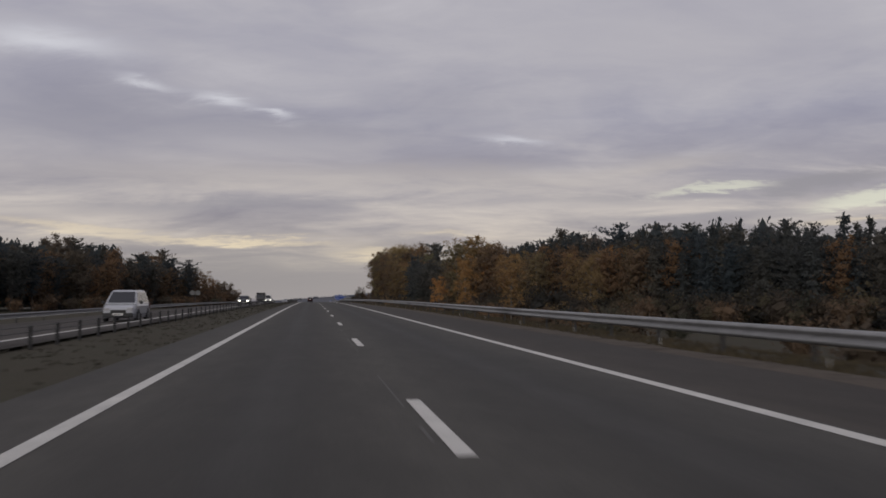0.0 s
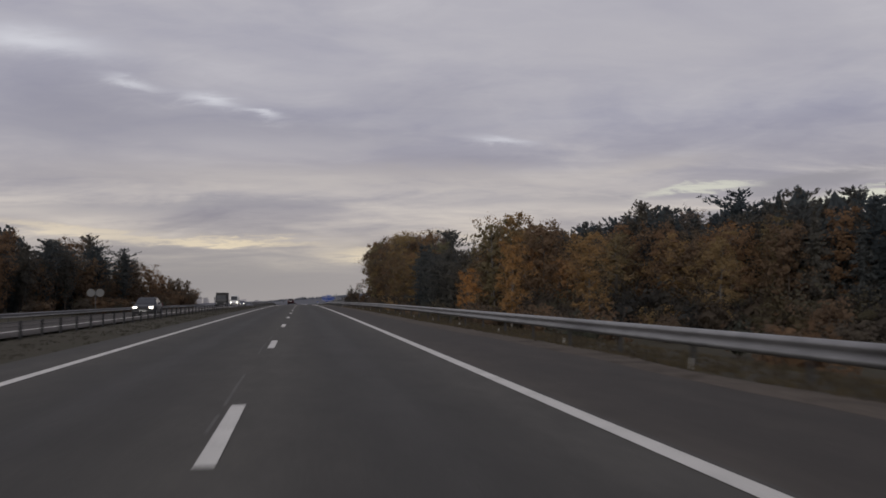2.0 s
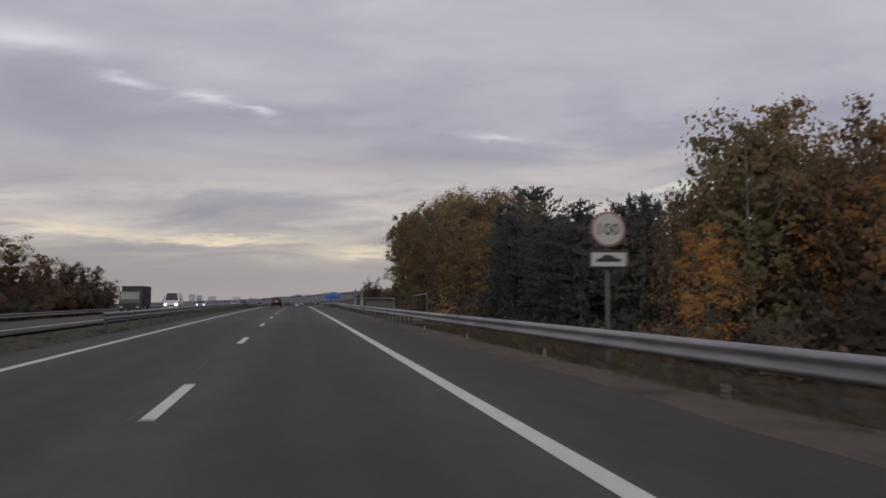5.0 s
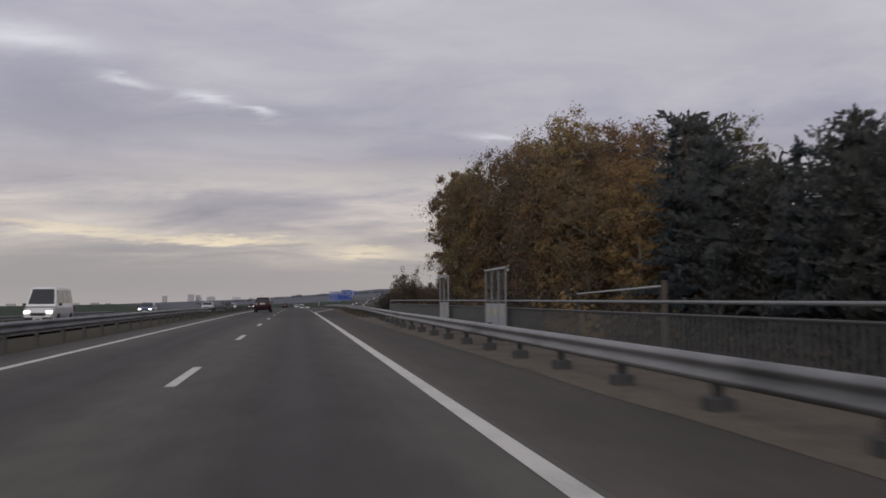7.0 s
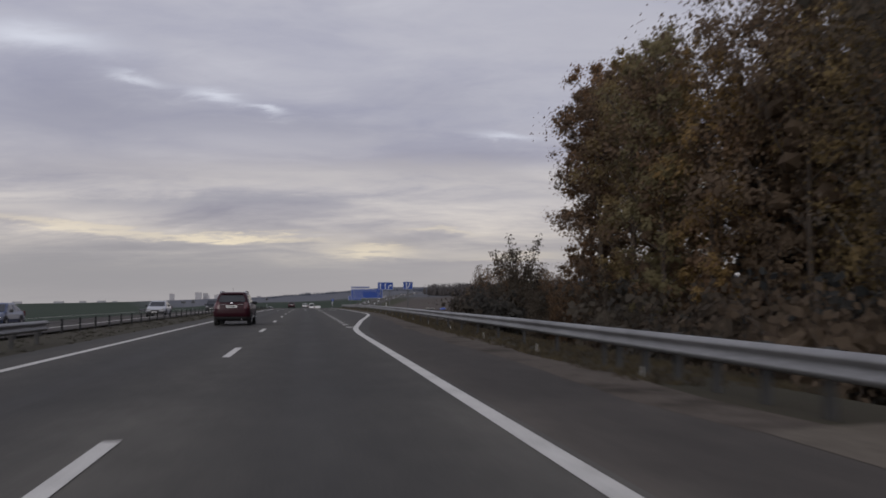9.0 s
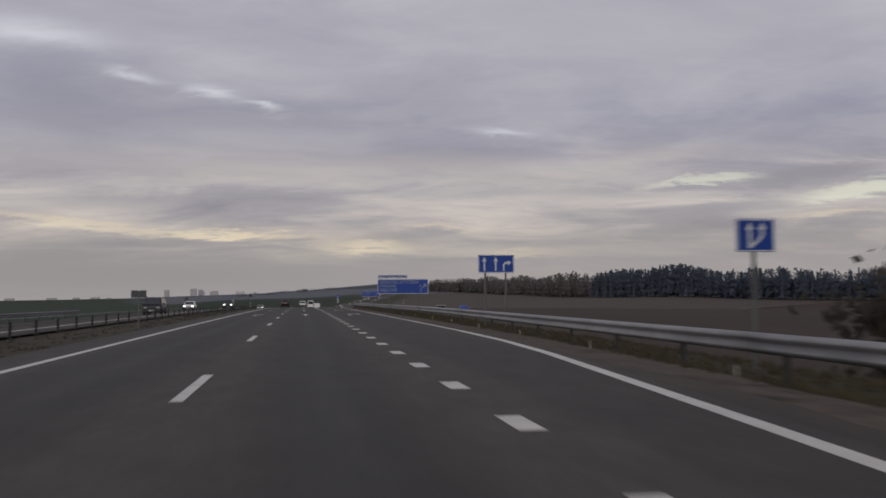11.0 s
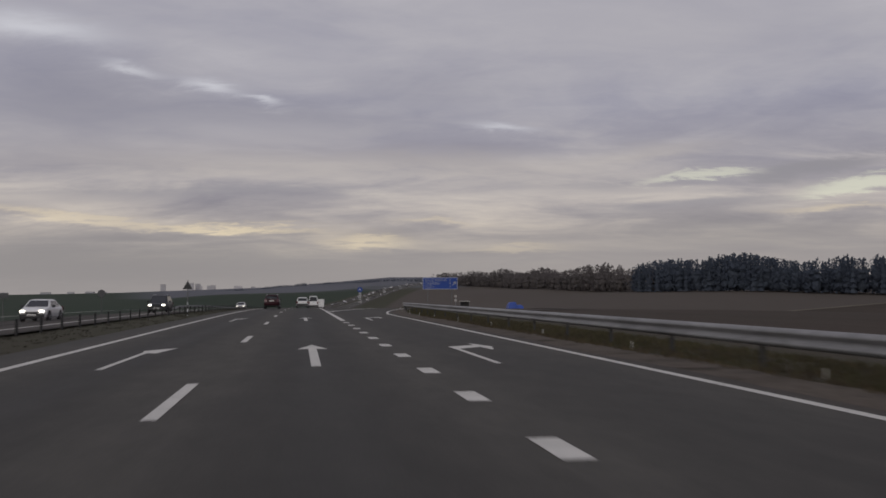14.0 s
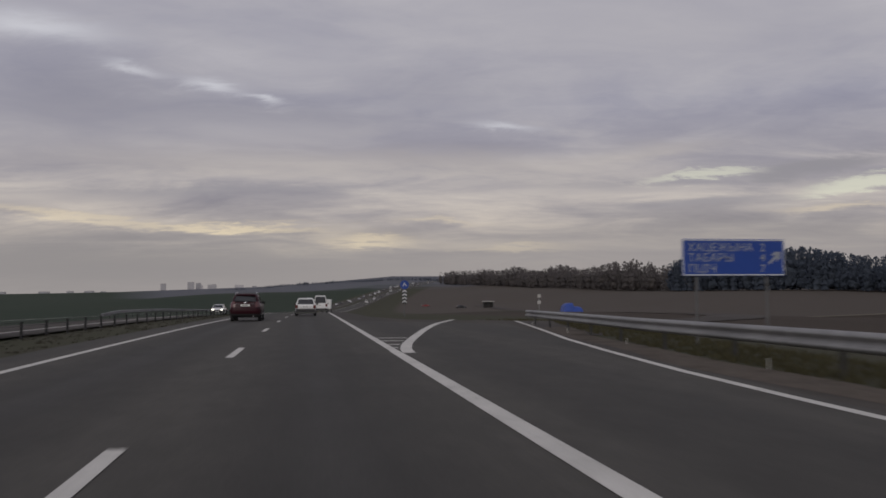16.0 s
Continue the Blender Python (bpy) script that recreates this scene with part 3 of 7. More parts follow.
build_ground()
NEW_R = [(-300, 3.95), (300, 3.95), (312, 4.3), (356, 7.7), (474, 7.75), (490, 9.0), (505, 10.8), (512, 11.6), (521, 4.2), (530, 3.95), (5200, 3.95)]
new_r = lambda y: min(shift(y, NEW_R), shift(y, EDGE_R) - 0.1)
road = ribbon("road", -160, 2300, 4, const(-5.0), new_r, 0.0, M_ASPHALT)
tagged(road, "dark grey two-lane motorway carriageway with worn wheel tracks", "road", kind="structure")
hard = ribbon("road_shoulder", -160, 2300, 4, new_r, lambda y: shift(y, EDGE_R), 0.0, M_OLD)
tagged(hard, "older brownish asphalt hard shoulder and exit lane", "road shoulder", kind="structure")
def sandy(y0, y1):
    sand = ribbon("sandy_verge", y0, y1, 1.5, lambda y: shift(y, EDGE_R) - 0.3 + 0.3 * noise.noise(Vector((y / 6.0, 3.3, 0))) + 0.14 * noise.noise(Vector((y / 1.7, 8.3, 0))),
                  lambda y: shift(y, EDGE_R) + 0.85 + 0.5 * noise.noise(Vector((y / 5.0, 0.4, 0))), 0.016, M_DUST, height=cross, low=0.002)
    tagged(sand, "sandy dusty strip beside the hard shoulder", "verge", kind="structure")


sandy(-160, 206)
sandy(283, 505)
opposite = ribbon("road_opposite", -160, 2300, 5, const(-18.8), const(-9.2), 0.03, M_OLD, height=cross)
tagged(opposite, "grey asphalt opposite carriageway beyond the grass median", "road", kind="structure")

# ---- road markings ----
M_SEAM = surface("worn pale seam", (0.078, 0.074, 0.07), 0.9, amount=0.5, small=6, spots=(0.06, 0.056, 0.052))
_rng = random.Random(77)
_y = -20.0
while _y < 200:
    _len = _rng.uniform(0.8, 5)
    _w = _rng.uniform(0.012, 0.04)
    seam = ribbon("road_seam", _y, _y + _len, 2.5, lambda y: -0.2 + 0.06 * noise.noise(Vector((y / 7.0, 7, 0))), lambda y: _w - 0.2 + 0.06 * noise.noise(Vector((y / 7.0, 7, 0))), 0.004, M_SEAM)
    tagged(seam, "pale worn seam in the asphalt beside the lane line", "road", kind="structure")
    _y += _len + _rng.uniform(0.5, 7)
def line(name, y0, y1, x, width, label, lift=0.006, step=6.0):
    f = x if callable(x) else const(x)
    return tagged(ribbon(name, y0, y1, step, lambda y: f(y) - width / 2, lambda y: f(y) + width / 2, lift, M_PAINT), label, "road marking", kind="structure")


line("edge_line_left", -160, 2250, -3.68, 0.2, "solid white edge line along the median side")
TAPER = [(308, 3.75), (311.3, 3.79), (313.8, 3.88), (316.2, 4.02), (321, 4.4), (331, 5.2), (340, 6.05), (352, 7.1), (358, 7.42), (366, 7.54)]
EXIT_R = [(468, 7.54), (476.6, 7.62), (482.3, 8.05), (488, 8.7), (494, 9.5), (503.2, 11.02), (510, 12.1), (517, 13.2)]
line("edge_line_right", -160, 308, 3.75, 0.22, "solid white edge line along the hard shoulder")
line("edge_line_taper", 308, 366, lambda y: shift(y, TAPER), 0.24, "white edge line swinging out to the exit lane", step=2.0)
line("edge_line_exit", 366, 517, lambda y: shift(y, EXIT_R), 0.18, "thin white edge line of the exit lane", step=2.0)
line("gore_line", 460.3, 489, 3.74, 0.25, "broad solid white line before the exit")
line("edge_line_after_exit", 489, 2250, 3.75, 0.22, "solid white edge line after the exit")
GORE = [(488.2, 4.02), (490, 4.12), (492.5, 4.45), (495.4, 4.92), (502.7, 6.2), (508, 7.2), (513.6, 8.35), (521.6, 10.37)]
line("gore_line_exit", 488.2, 521.6, lambda y: shift(y, GORE), 0.3, "white line curving away with the exit road", step=1.5)
line("opposite_edge_near", -160, 2250, -9.75, 0.18, "white edge line of the opposite carriageway", 0.036)
line("opposite_edge_far", -160, 2250, -17.6, 0.18, "white edge line of the opposite carriageway", 0.036)


def mark(name, verts, faces, x, y, label, group):
    me = MARKS.get(name)
    if me is None:
        me = bpy.data.meshes.new(name)
        me.from_pydata(verts, [], faces)
        me.materials.append(M_PAINT)
        MARKS[name] = me
    ob = new(name, me)
    ob.matrix_basis = Matrix.Translation((x + cx(y), y, zr(y) + 0.007)) @ Euler((math.atan((zr(y + 2) - zr(y - 2)) / 4), 0, -math.atan((cx(y + 2) - cx(y - 2)) / 4))).to_matrix().to_4x4()
    return tagged(ob, label, "road marking", group)


MARKS = {}
DASH = [(-0.085, -2, 0), (0.085, -2, 0), (0.085, 2, 0), (-0.085, 2, 0)]
for k in range(-2, 80):
    mark("lane_dash", DASH, [(0, 1, 2, 3)], 0.0, 9.37 + 16 * k, "white painted dash of the lane line", "lane line dashes")
BLOCK = [(-0.14, -0.55, 0), (0.14, -0.55, 0), (0.14, 0.55, 0), (-0.14, 0.55, 0)]
for k in range(36):
    mark("exit_lane_block", BLOCK, [(0, 1, 2, 3)], 3.74, 316.7 + 4.01 * k, "short broad white block between exit lane and carriageway", "exit lane blocks")
STRAIGHT = [(-0.09, 0, 0), (0.09, 0, 0), (0.1, 5.45, 0), (0.37, 5.35, 0), (0, 7.25, 0), (-0.37, 5.35, 0), (-0.1, 5.45, 0)]
RIGHT = [(-0.06, 0, 0), (0.06, 0, 0), (0.07, 4.7, 0), (0.70, 5.3, 0), (0.77, 4.1, 0), (1.02, 5.4, 0), (0.70, 7.2, 0), (0.69, 6.2, 0), (-0.06, 5.6, 0)]
MERGE = [(-0.06, 0, 0), (0.06, 0, 0), (0.07, 4.7, 0), (0.30, 4.5, 0), (0.52, 6.6, 0), (-0.14, 5.5, 0), (-0.05, 5.1, 0)]
for y in (400.25, 430.3, 460.7):
    mark("arrow_straight", STRAIGHT, [(0, 1, 2, 6), (3, 4, 5, 6, 2)], 1.86, y, "white straight-ahead arrow painted on the lane", "lane arrows")
    mark("arrow_right", RIGHT, [(0, 1, 2, 8), (2, 3, 4, 5, 6, 7, 8)], 5.28, y, "white hooked turning arrow painted on the exit lane", "lane arrows")
    mark("arrow_bent", MERGE, [(0, 1, 2, 6), (2, 3, 4, 5, 6)], -1.95, y, "white bent arrow painted on the fast lane", "lane arrows")
for y in (490.2, 491.8, 493.9, 495.9):
    x0, x1 = 3.86, shift(y, GORE) - 0.14
    ob = new("gore_bar", bpy.data.meshes.new("gore_bar"))
    ob.data.from_pydata([(0, 0, 0), (x1 - x0, 0, 0), (x1 - x0, 0.3, 0), (0, 0.3, 0)], [], [(0, 1, 2, 3)])
    ob.data.materials.append(M_PAINT)
    ob.location = (x0, y, zr(y) + 0.009)
    tagged(ob, "white hatched bar in the exit gore", "road marking", "gore bars")


M_SLIP = surface("dusty asphalt", (0.056, 0.049, 0.044), 0.95, amount=0.3, big=0.2, small=9, spec=0.2)


def exit_road():
    """The slip road turning away to the right and down to a lane among the fields."""
    pts = [(9.0, 497), (10.6, 507), (13.2, 516), (17, 523), (23, 529), (31, 535), (41, 546), (52, 575), (60, 640), (70, 730), (84, 850), (96, 960)]
    pts = [Vector(p) for p in pts]
    verts, faces = [], []
    fine = []
    for i in range(len(pts) - 1):
        p0, p1, p2, p3 = pts[max(i - 1, 0)], pts[i], pts[i + 1], pts[min(i + 2, len(pts) - 1)]
        for k in range(6):
            t = k / 6
            fine.append(0.5 * ((2 * p1) + (p2 - p0) * t + (2 * p0 - 5 * p1 + 4 * p2 - p3) * t * t + (3 * p1 - p0 - 3 * p2 + p3) * t ** 3))
    for i, p in enumerate(fine):
        d = (fine[min(i + 1, len(fine) - 1)] - fine[max(i - 1, 0)]).normalized()
        q = Vector((d.y, -d.x)) * 2.9
        for s in (-1, 0, 1):
            v = p + q * s
            k = sm(v.y, 512, 528)
            g = max(lie(v.x, v.y), lie(p.x, p.y)) + 0.05
            verts.append((v.x, v.y, (zr(v.y) - 0.004) * (1 - k) + g * k))
    for i in range(len(fine) - 1):
        for s in range(2):
            a = 3 * i + s
            faces.append((a, a + 1, a + 4, a + 3))
    ob = flat("slip_road", verts, faces, M_SLIP)
    tagged(ob, "grey asphalt slip road curving away down to the fields", "road", kind="structure")



def field_track():
    """A pale farm track across the far end of the ploughed field."""
    verts, faces = [], []
    for i in range(34):
        x = 72 + 5 * i
        for dy in (-1.6, 0, 1.6):
            y = 714 + dy + 0.8 * math.sin(x / 17)
            verts.append((x, y, lie(x, y) + 0.1))
    for i in range(33):
        for s in range(2):
            a = 3 * i + s
            faces.append((a, a + 3, a + 4, a + 1))
    ob = flat("field_track", verts, faces, M_TRACK)
    tagged(ob, "pale earth farm track between two ploughed fields", "road", kind="structure")


M_TRACK = surface("pale earth track", (0.13, 0.115, 0.09), 0.95, amount=0.35, big=0.1, small=3, spec=0.15)
exit_road()
field_track()

# ---- guardrails ----
WAVE = [(d * 1.05, h * 1.08) for d, h in ((0.0, 0.0), (0.03, -0.012), (0.08, -0.05), (0.085, -0.085), (0.02, -0.125), (0.01, -0.155), (0.02, -0.185), (0.085, -0.225), (0.08, -0.26), (0.03, -0.298), (0.0, -0.31))]


def beam(name, ys, line_x, top, side, parent, mat=None):
    """A W-shaped rail along a line; side -1 shows its waves to the left, +1 to the right."""
    verts, faces = [], []
    w = len(WAVE)
    for y in ys:
        x, h = line_x(y), top(y)
        for d, dz in WAVE:
            verts.append((x + side * d + cx(y), y, zr(y) + h + dz))
        for d, dz in WAVE:
            verts.append((x + side * (d - 0.006) + cx(y), y, zr(y) + h + dz - (0.004 if dz > -0.15 else -0.004)))
    for j in range(len(ys) - 1):
        for q in range(2):
            for i in range(w - 1):
                a = j * 2 * w + q * w + i
                f = (a, a + 1, a + 2 * w + 1, a + 2 * w)
                faces.append(f if q == 0 else f[::-1])
        a = j * 2 * w
        faces.append((a, a + 2 * w, a + 3 * w, a + w))
        a += w - 1
        faces.append((a, a + w, a + 3 * w, a + 2 * w))
    return flat(name, verts, faces, mat or M_STEEL, parent, smooth=True)


def post_mesh(name, h, w=0.06, d=0.1, foot=False, mat=None):
    bm = bmesh.new()
    t = 0.012
    box(bm, -w / 2, w / 2, -d / 2, -d / 2 + t, -0.3, h)
    box(bm, -w / 2, w / 2, d / 2 - t, d / 2, -0.3, h)
    box(bm, -t / 2, t / 2, -d / 2 + t, d / 2 - t, -0.3, h)
    if foot:
        box(bm, -0.14, 0.14, -0.16, 0.16, -0.25, 0.16, 0.02)
    me = bpy.data.meshes.new(name)
    bm.to_mesh(me)
    bm.free()
    me.materials.append(mat or M_POST)
    return me


P_POST = post_mesh("post", 0.62)
P_SHORT = post_mesh("post", 0.66, 0.11, 0.09)
P_BRIDGE = post_mesh("post", 0.66, 0.1, 0.12, True)


def rail_line(label, y0, y1, line_x, top, side, step, me, group, mat=None):
    t = thing("guardrail", Matrix.Identity(4), label, "guardrail", group)
    ys = list(np.arange(y0, y1, 3.0)) + [y1]
    beam("beam", ys, line_x, top, side, t, mat)
    y = y0 + 0.6
    while y < y1:
        x = line_x(y)
        p = new("post", me)
        p.parent = t
        p.location = (x - side * 0.07 + cx(y), y, zr(y) + top(y) - 0.64)
        y += step
    return t


right_x = lambda y: shift(y, RAIL_R)
TOP_R = [(-300, 0.67), (190, 0.68), (206, 0.69), (224, 0.655), (240, 0.685), (253, 0.71), (285, 0.71), (320, 0.69), (400, 0.70), (440, 0.72), (480, 0.73), (520, 0.66)]
right_top = lambda y: shift(y, TOP_R)
for a, b, st, me in ((-60, 40, 4.0, P_POST), (40, 130, 4.0, P_POST), (130, 198, 4.0, P_POST), (198, 214, 1.5, P_SHORT), (214, 276, 3.1, P_BRIDGE), (276, 292, 1.5, P_SHORT), (292, 400, 4.0, P_POST), (400, 511, 4.0, P_POST)):
    lab = "galvanised steel guardrail on footed posts along the bridge edge" if me is P_BRIDGE else "galvanised steel guardrail on posts beside the hard shoulder"
    rail_line(lab, a, b, right_x, right_top, -1, st, me, "right guardrail")
# median side
LEFT_M = [(-300, -9.0), (170, -9.0), (200, -5.75), (290, -5.75), (306, -6.6)]
left_x = lambda y: shift(y, LEFT_M)
TOP_L = [(-300, 0.58), (170, 0.58), (200, 0.73), (285, 0.73), (305, 0.62)]
left_top = lambda y: shift(y, TOP_L)
rail_line("galvanised steel guardrail along the bridge's median edge", 196, 306, left_x, left_top, 1, 3.1, P_SHORT, "median guardrail")
M_DULL = surface("dull galvanised steel", (0.17, 0.17, 0.172), 0.7, 0.3, amount=0.25, stretch=(1, 0.3, 1))
far_x, far_top = const(-19.6), lambda y: 0.18
rail_line("dull grey steel guardrail beyond the opposite carriageway", -60, 120, far_x, far_top, 1, 6.0, P_POST, "far guardrail", M_DULL)
rail_line("dull grey steel guardrail beyond the opposite carriageway", 120, 330, far_x, far_top, 1, 6.0, P_POST, "far guardrail", M_DULL)
rail_line("dull grey steel guardrail beyond the opposite carriageway", 398, 424, far_x, lambda y: 0.3, 1, 4.0, P_POST, "far guardrail", M_DULL)


def outer_top(y):
    return float(np.interp(y, [565, 573, 600], [0.15, 0.5, 0.72]))


rail_line("dull grey steel guardrail with a sloping end beyond the opposite carriageway", 565, 720, const(-19.8), outer_top, 1, 4.0, P_POST, "far guardrail", M_STEEL)


def cable_fence(y0, y1, step):
    t = thing("cable_barrier", Matrix.Identity(4), "dark steel posts with tensioned cables in the grass median", "crash barrier", "median barrier")
    for h in (0.30, 0.45):
        bm = bmesh.new()
        ys = list(np.arange(y0, y1, 12.0)) + [y1]
        tube_path(bm, [Vector((-8.9 + cx(a), a, zr(a) + h)) for a in ys], [0.012] * len(ys), 5)
        part("cable", bm, M_POST, t)
    y = y0
    while y < y1:
        p = new("post", P_CABLE)
        p.parent = t
        p.location = (-8.9 + cx(y), y, zr(y) - 0.12)
        y += step
    return t


bm = bmesh.new()
box(bm, -0.04, 0.04, -0.06, 0.06, -0.2, 0.60, 0.01)
P_CABLE = bpy.data.meshes.new("post")
bm.to_mesh(P_CABLE)
bm.free()
P_CABLE.materials.append(M_DARKPOST)
for a, b, st in ((-60, 60, 2.7), (60, 184, 2.7), (304, 400, 3.3), (400, 500, 3.3), (500, 640, 3.3)):
    cable_fence(a, b, st)

# white marker stubs under the right rail
bm = bmesh.new()
box(bm, -0.012, 0.012, -0.008, 0.008, -0.1, 0.19, 0.003)
STUB = bpy.data.meshes.new("marker_post")
bm.to_mesh(STUB)
bm.free()
STUB.materials.append(M_WHITE)
for k in range(-3, 66):
    y = 15.5 + 8.05 * k
    if 198 < y < 284 or y > 508:
        continue
    ob = new("marker_post", STUB)
    x = right_x(y) - 0.3
    ob.matrix_basis = Matrix.Translation((x, y, ground_z(x, y))) @ Euler((0, radians(random.uniform(-6, 6)), random.uniform(-.3, .3))).to_matrix().to_4x4()
    tagged(ob, "short white marker post under the guardrail", "marker post", "white marker posts")

# ---- bridge parapet and screens ----
M_KERB = surface("dusty pale concrete", (0.115, 0.098, 0.078), 0.95, big=0.6, small=9, amount=0.5, spots=(0.06, 0.050, 0.042), bump=0.4, spec=0.2)


def build_parapet():
    t = thing("bridge_railing", Matrix.Identity(4), "grey painted bridge railing with upright bars and rounded end", "railing")
    y0, y1, x, top = 217.4, 277.0, 8.0, 1.23
    bm = bmesh.new()
    pts = [(y0, 0.05), (y0, 0.9), (y0 + 0.12, 1.12), (y0 + 0.4, top)] + [(y, top) for y in np.arange(y0 + 4, y1 - 2, 4)] + [(y1 - 0.4, top), (y1 - 0.12, 1.12), (y1, 0.9), (y1, 0.05)]
    tube_path(bm, [Vector((x, a, zr(a) + h)) for a, h in pts], [0.028] * len(pts), 8)
    part("top_rail", bm, M_TOPRAIL, t)
    for h in (0.14, 1.02):
        bm = bmesh.new()
        tube_path(bm, [Vector((x, a, zr(a) + h)) for a in np.arange(y0, y1 + 0.1, 4.0)], [0.025] * len(np.arange(y0, y1 + 0.1, 4.0)), 6)
        part("lower_rail", bm, M_RAILING, t)
    bm = bmesh.new()
    box(bm, -0.012, 0.012, -0.02, 0.02, 0.14, 1.02)
    me = bpy.data.meshes.new("bar")
    bm.to_mesh(me)
    bm.free()
    me.materials.append(M_RAILING)
    y = y0 + 0.2
    while y < y1:
        b = new("bar", me)
        b.parent = t
        b.location = (x, y, zr(y))
        y += 0.18
    slab = ribbon("bridge_deck_edge", 206, 283, 1.5, lambda y: 6.0 + 0.1 * noise.noise(Vector((y / 3.0, 2.2, 0))), const(8.5), 0.045, M_KERB, low=0.004)
    tagged(slab, "pale worn concrete edge strip of the bridge deck", "bridge deck", kind="structure")
    bm = bmesh.new()
    box(bm, 5.95, 8.5, 205.98, 206.2, zr(206) - 0.8, zr(206) + 0.04)
    tagged(part("bridge_abutment", bm, M_CONCRETE), "concrete end of the bridge deck edge", "bridge deck", kind="structure")
    verts, faces = [], []
    for y in np.arange(208, 283, 6.0):
        verts += [(8.5, y, zr(y) + 0.045), (8.5, y, zr(y) - 0.7), (7.6, y, zr(y) - 0.7)]
    for j in range(len(verts) // 3 - 1):
        for i in range(2):
            faces.append((3 * j + i, 3 * j + i + 1, 3 * j + i + 4, 3 * j + i + 3))
    tagged(flat("bridge_fascia", verts, faces, M_CONCRETE), "grey concrete side of the bridge deck", "bridge deck", kind="structure")


def build_screen(y0, y1, bays):
    t = thing("warning_screen", Matrix.Identity(4), "grey steel framed mesh screen with solid lower panels above the railing", "safety screen", "bridge screens")
    x, z1, zm = 7.75, 2.2, 1.15
    zb = zr((y0 + y1) / 2)
    w = (y1 - y0) / bays
    for k in range(bays + 1):
        bm = bmesh.new()
        y = y0 + k * w
        box(bm, x - 0.02, x + 0.02, y - 0.02, y + 0.02, zb - 0.1, zb + z1, 0.005)
        part("upright", bm, M_TOPRAIL, t)
    bm = bmesh.new()
    box(bm, x - 0.03, x + 0.03, y0, y1, zb + z1 - 0.05, zb + z1 + 0.01, 0.006)
    part("top_bar", bm, M_PALE, t)
    for k in range(bays):
        a, b = y0 + k * w + 0.03, y0 + (k + 1) * w - 0.03
        bm = bmesh.new()
        box(bm, x - 0.012, x + 0.012, a, b, zb + 0.12, zb + zm, 0.004)
        p = part("panel", bm, M_PANEL, t, "pale grey sheet steel panel")
        bm = bmesh.new()
        box(bm, x - 0.022, x - 0.012, (a + b) / 2 - 0.09, (a + b) / 2 + 0.09, zb + 0.82, zb + 1.0)
        part("warning_plate", bm, M_PLATE, p, "small yellowish warning plate")
        bm = bmesh.new()
        for i in range(9):
            yy = a + (b - a) * (i + 0.5) / 9
            box(bm, x - 0.003, x + 0.003, yy - 0.003, yy + 0.003, zb + zm, zb + z1)
        part("mesh_wire", bm, M_RAILING, t)


M_PALE = surface("pale grey paint", (0.34, 0.35, 0.36), 0.55, 0.2, amount=0.2)
M_TOPRAIL = surface("weathered grey paint", (0.20, 0.205, 0.21), 0.6, 0.2, amount=0.25)
M_RAILING = surface("dark railing paint", (0.075, 0.078, 0.08), 0.6, 0.2, amount=0.3)
M_PANEL = surface("grey sheet panel", (0.30, 0.31, 0.33), 0.5, 0.2, amount=0.15, big=1.2)
M_PLATE = surface("faded warning plate", (0.42, 0.38, 0.2), 0.5, amount=0.2)
build_parapet()
build_screen(242.45, 245.2, 3)
build_screen(252.3, 254.4, 2)


def field_gate():
    """A pale post with a long slender bar, standing below the bridge bank."""
    x, y, top = 14.5, 247.2, zr(247) + 1.9
    g = ground_z(x, y)
    t = thing("barrier_post", Matrix.Translation((x, y, g)), "pale grey post with a long slender bar beyond the bridge railing", "barrier")
    bm = bmesh.new()
    box(bm, -0.09, 0.09, -0.09, 0.09, -0.3, top - g, 0.02)
    part("post", bm, M_CONCRETE, t)
    bm = bmesh.new()
    cyl(bm, (-0.02, 0.1, top - 0.2 - g), (-0.3, 9.0, top - 0.38 - g), 0.045, 0.03, 8)
    part("bar", bm, M_PALE, t)
    bm = bmesh.new()
    cyl(bm, (-0.3, 8.9, -0.3), (-0.3, 8.9, top - 0.4 - g), 0.04, 0.04, 8)
    part("rest", bm, M_POST, t)


field_gate()

# ---- signs ----
def lettering(name, text, size, loc, rot, mat, parent, label=""):
    cu = bpy.data.curves.new(name, "FONT")
    cu.body, cu.size, cu.extrude, cu.space_character = text, size, 0.002, 1.06
    cu.offset = size * 0.004
    tmp = bpy.data.objects.new(name, cu)
    scene.collection.objects.link(tmp)
    me = bpy.data.meshes.new_from_object(tmp.evaluated_get(bpy.context.evaluated_depsgraph_get()))
    bpy.data.objects.remove(tmp)
    ob = obj(name, me, mat, parent, label)
    ob.matrix_basis = Matrix.Translation(loc) @ Euler([radians(a) for a in rot]).to_matrix().to_4x4()
    return ob


def sheet(name, x0, x1, z0, z1, y, mat, parent, label="", th=0.03, bevel=0.01):
    bm = bmesh.new()
    box(bm, x0, x1, y, y + th, z0, z1, bevel)
    return part(name, bm, mat, parent, label)


def border(x0, x1, z0, z1, y, w, parent):
    bm = bmesh.new()
    for a, b, c, d in ((x0, x1, z1 - w, z1), (x0, x1, z0, z0 + w), (x0, x0 + w, z0 + w, z1 - w), (x1 - w, x1, z0 + w, z1 - w)):
        box(bm, a, b, y, y + 0.004, c, d)
    return part("border", bm, M_SIGNWHITE, parent, "thin white border")


def poles(xs, z0, z1, parent, r=0.05):
    for x in xs:
        bm = bmesh.new()
        cyl(bm, (x, 0.1, z0), (x, 0.1, z1), r, n=10)
        part("pole", bm, M_POLE, parent)


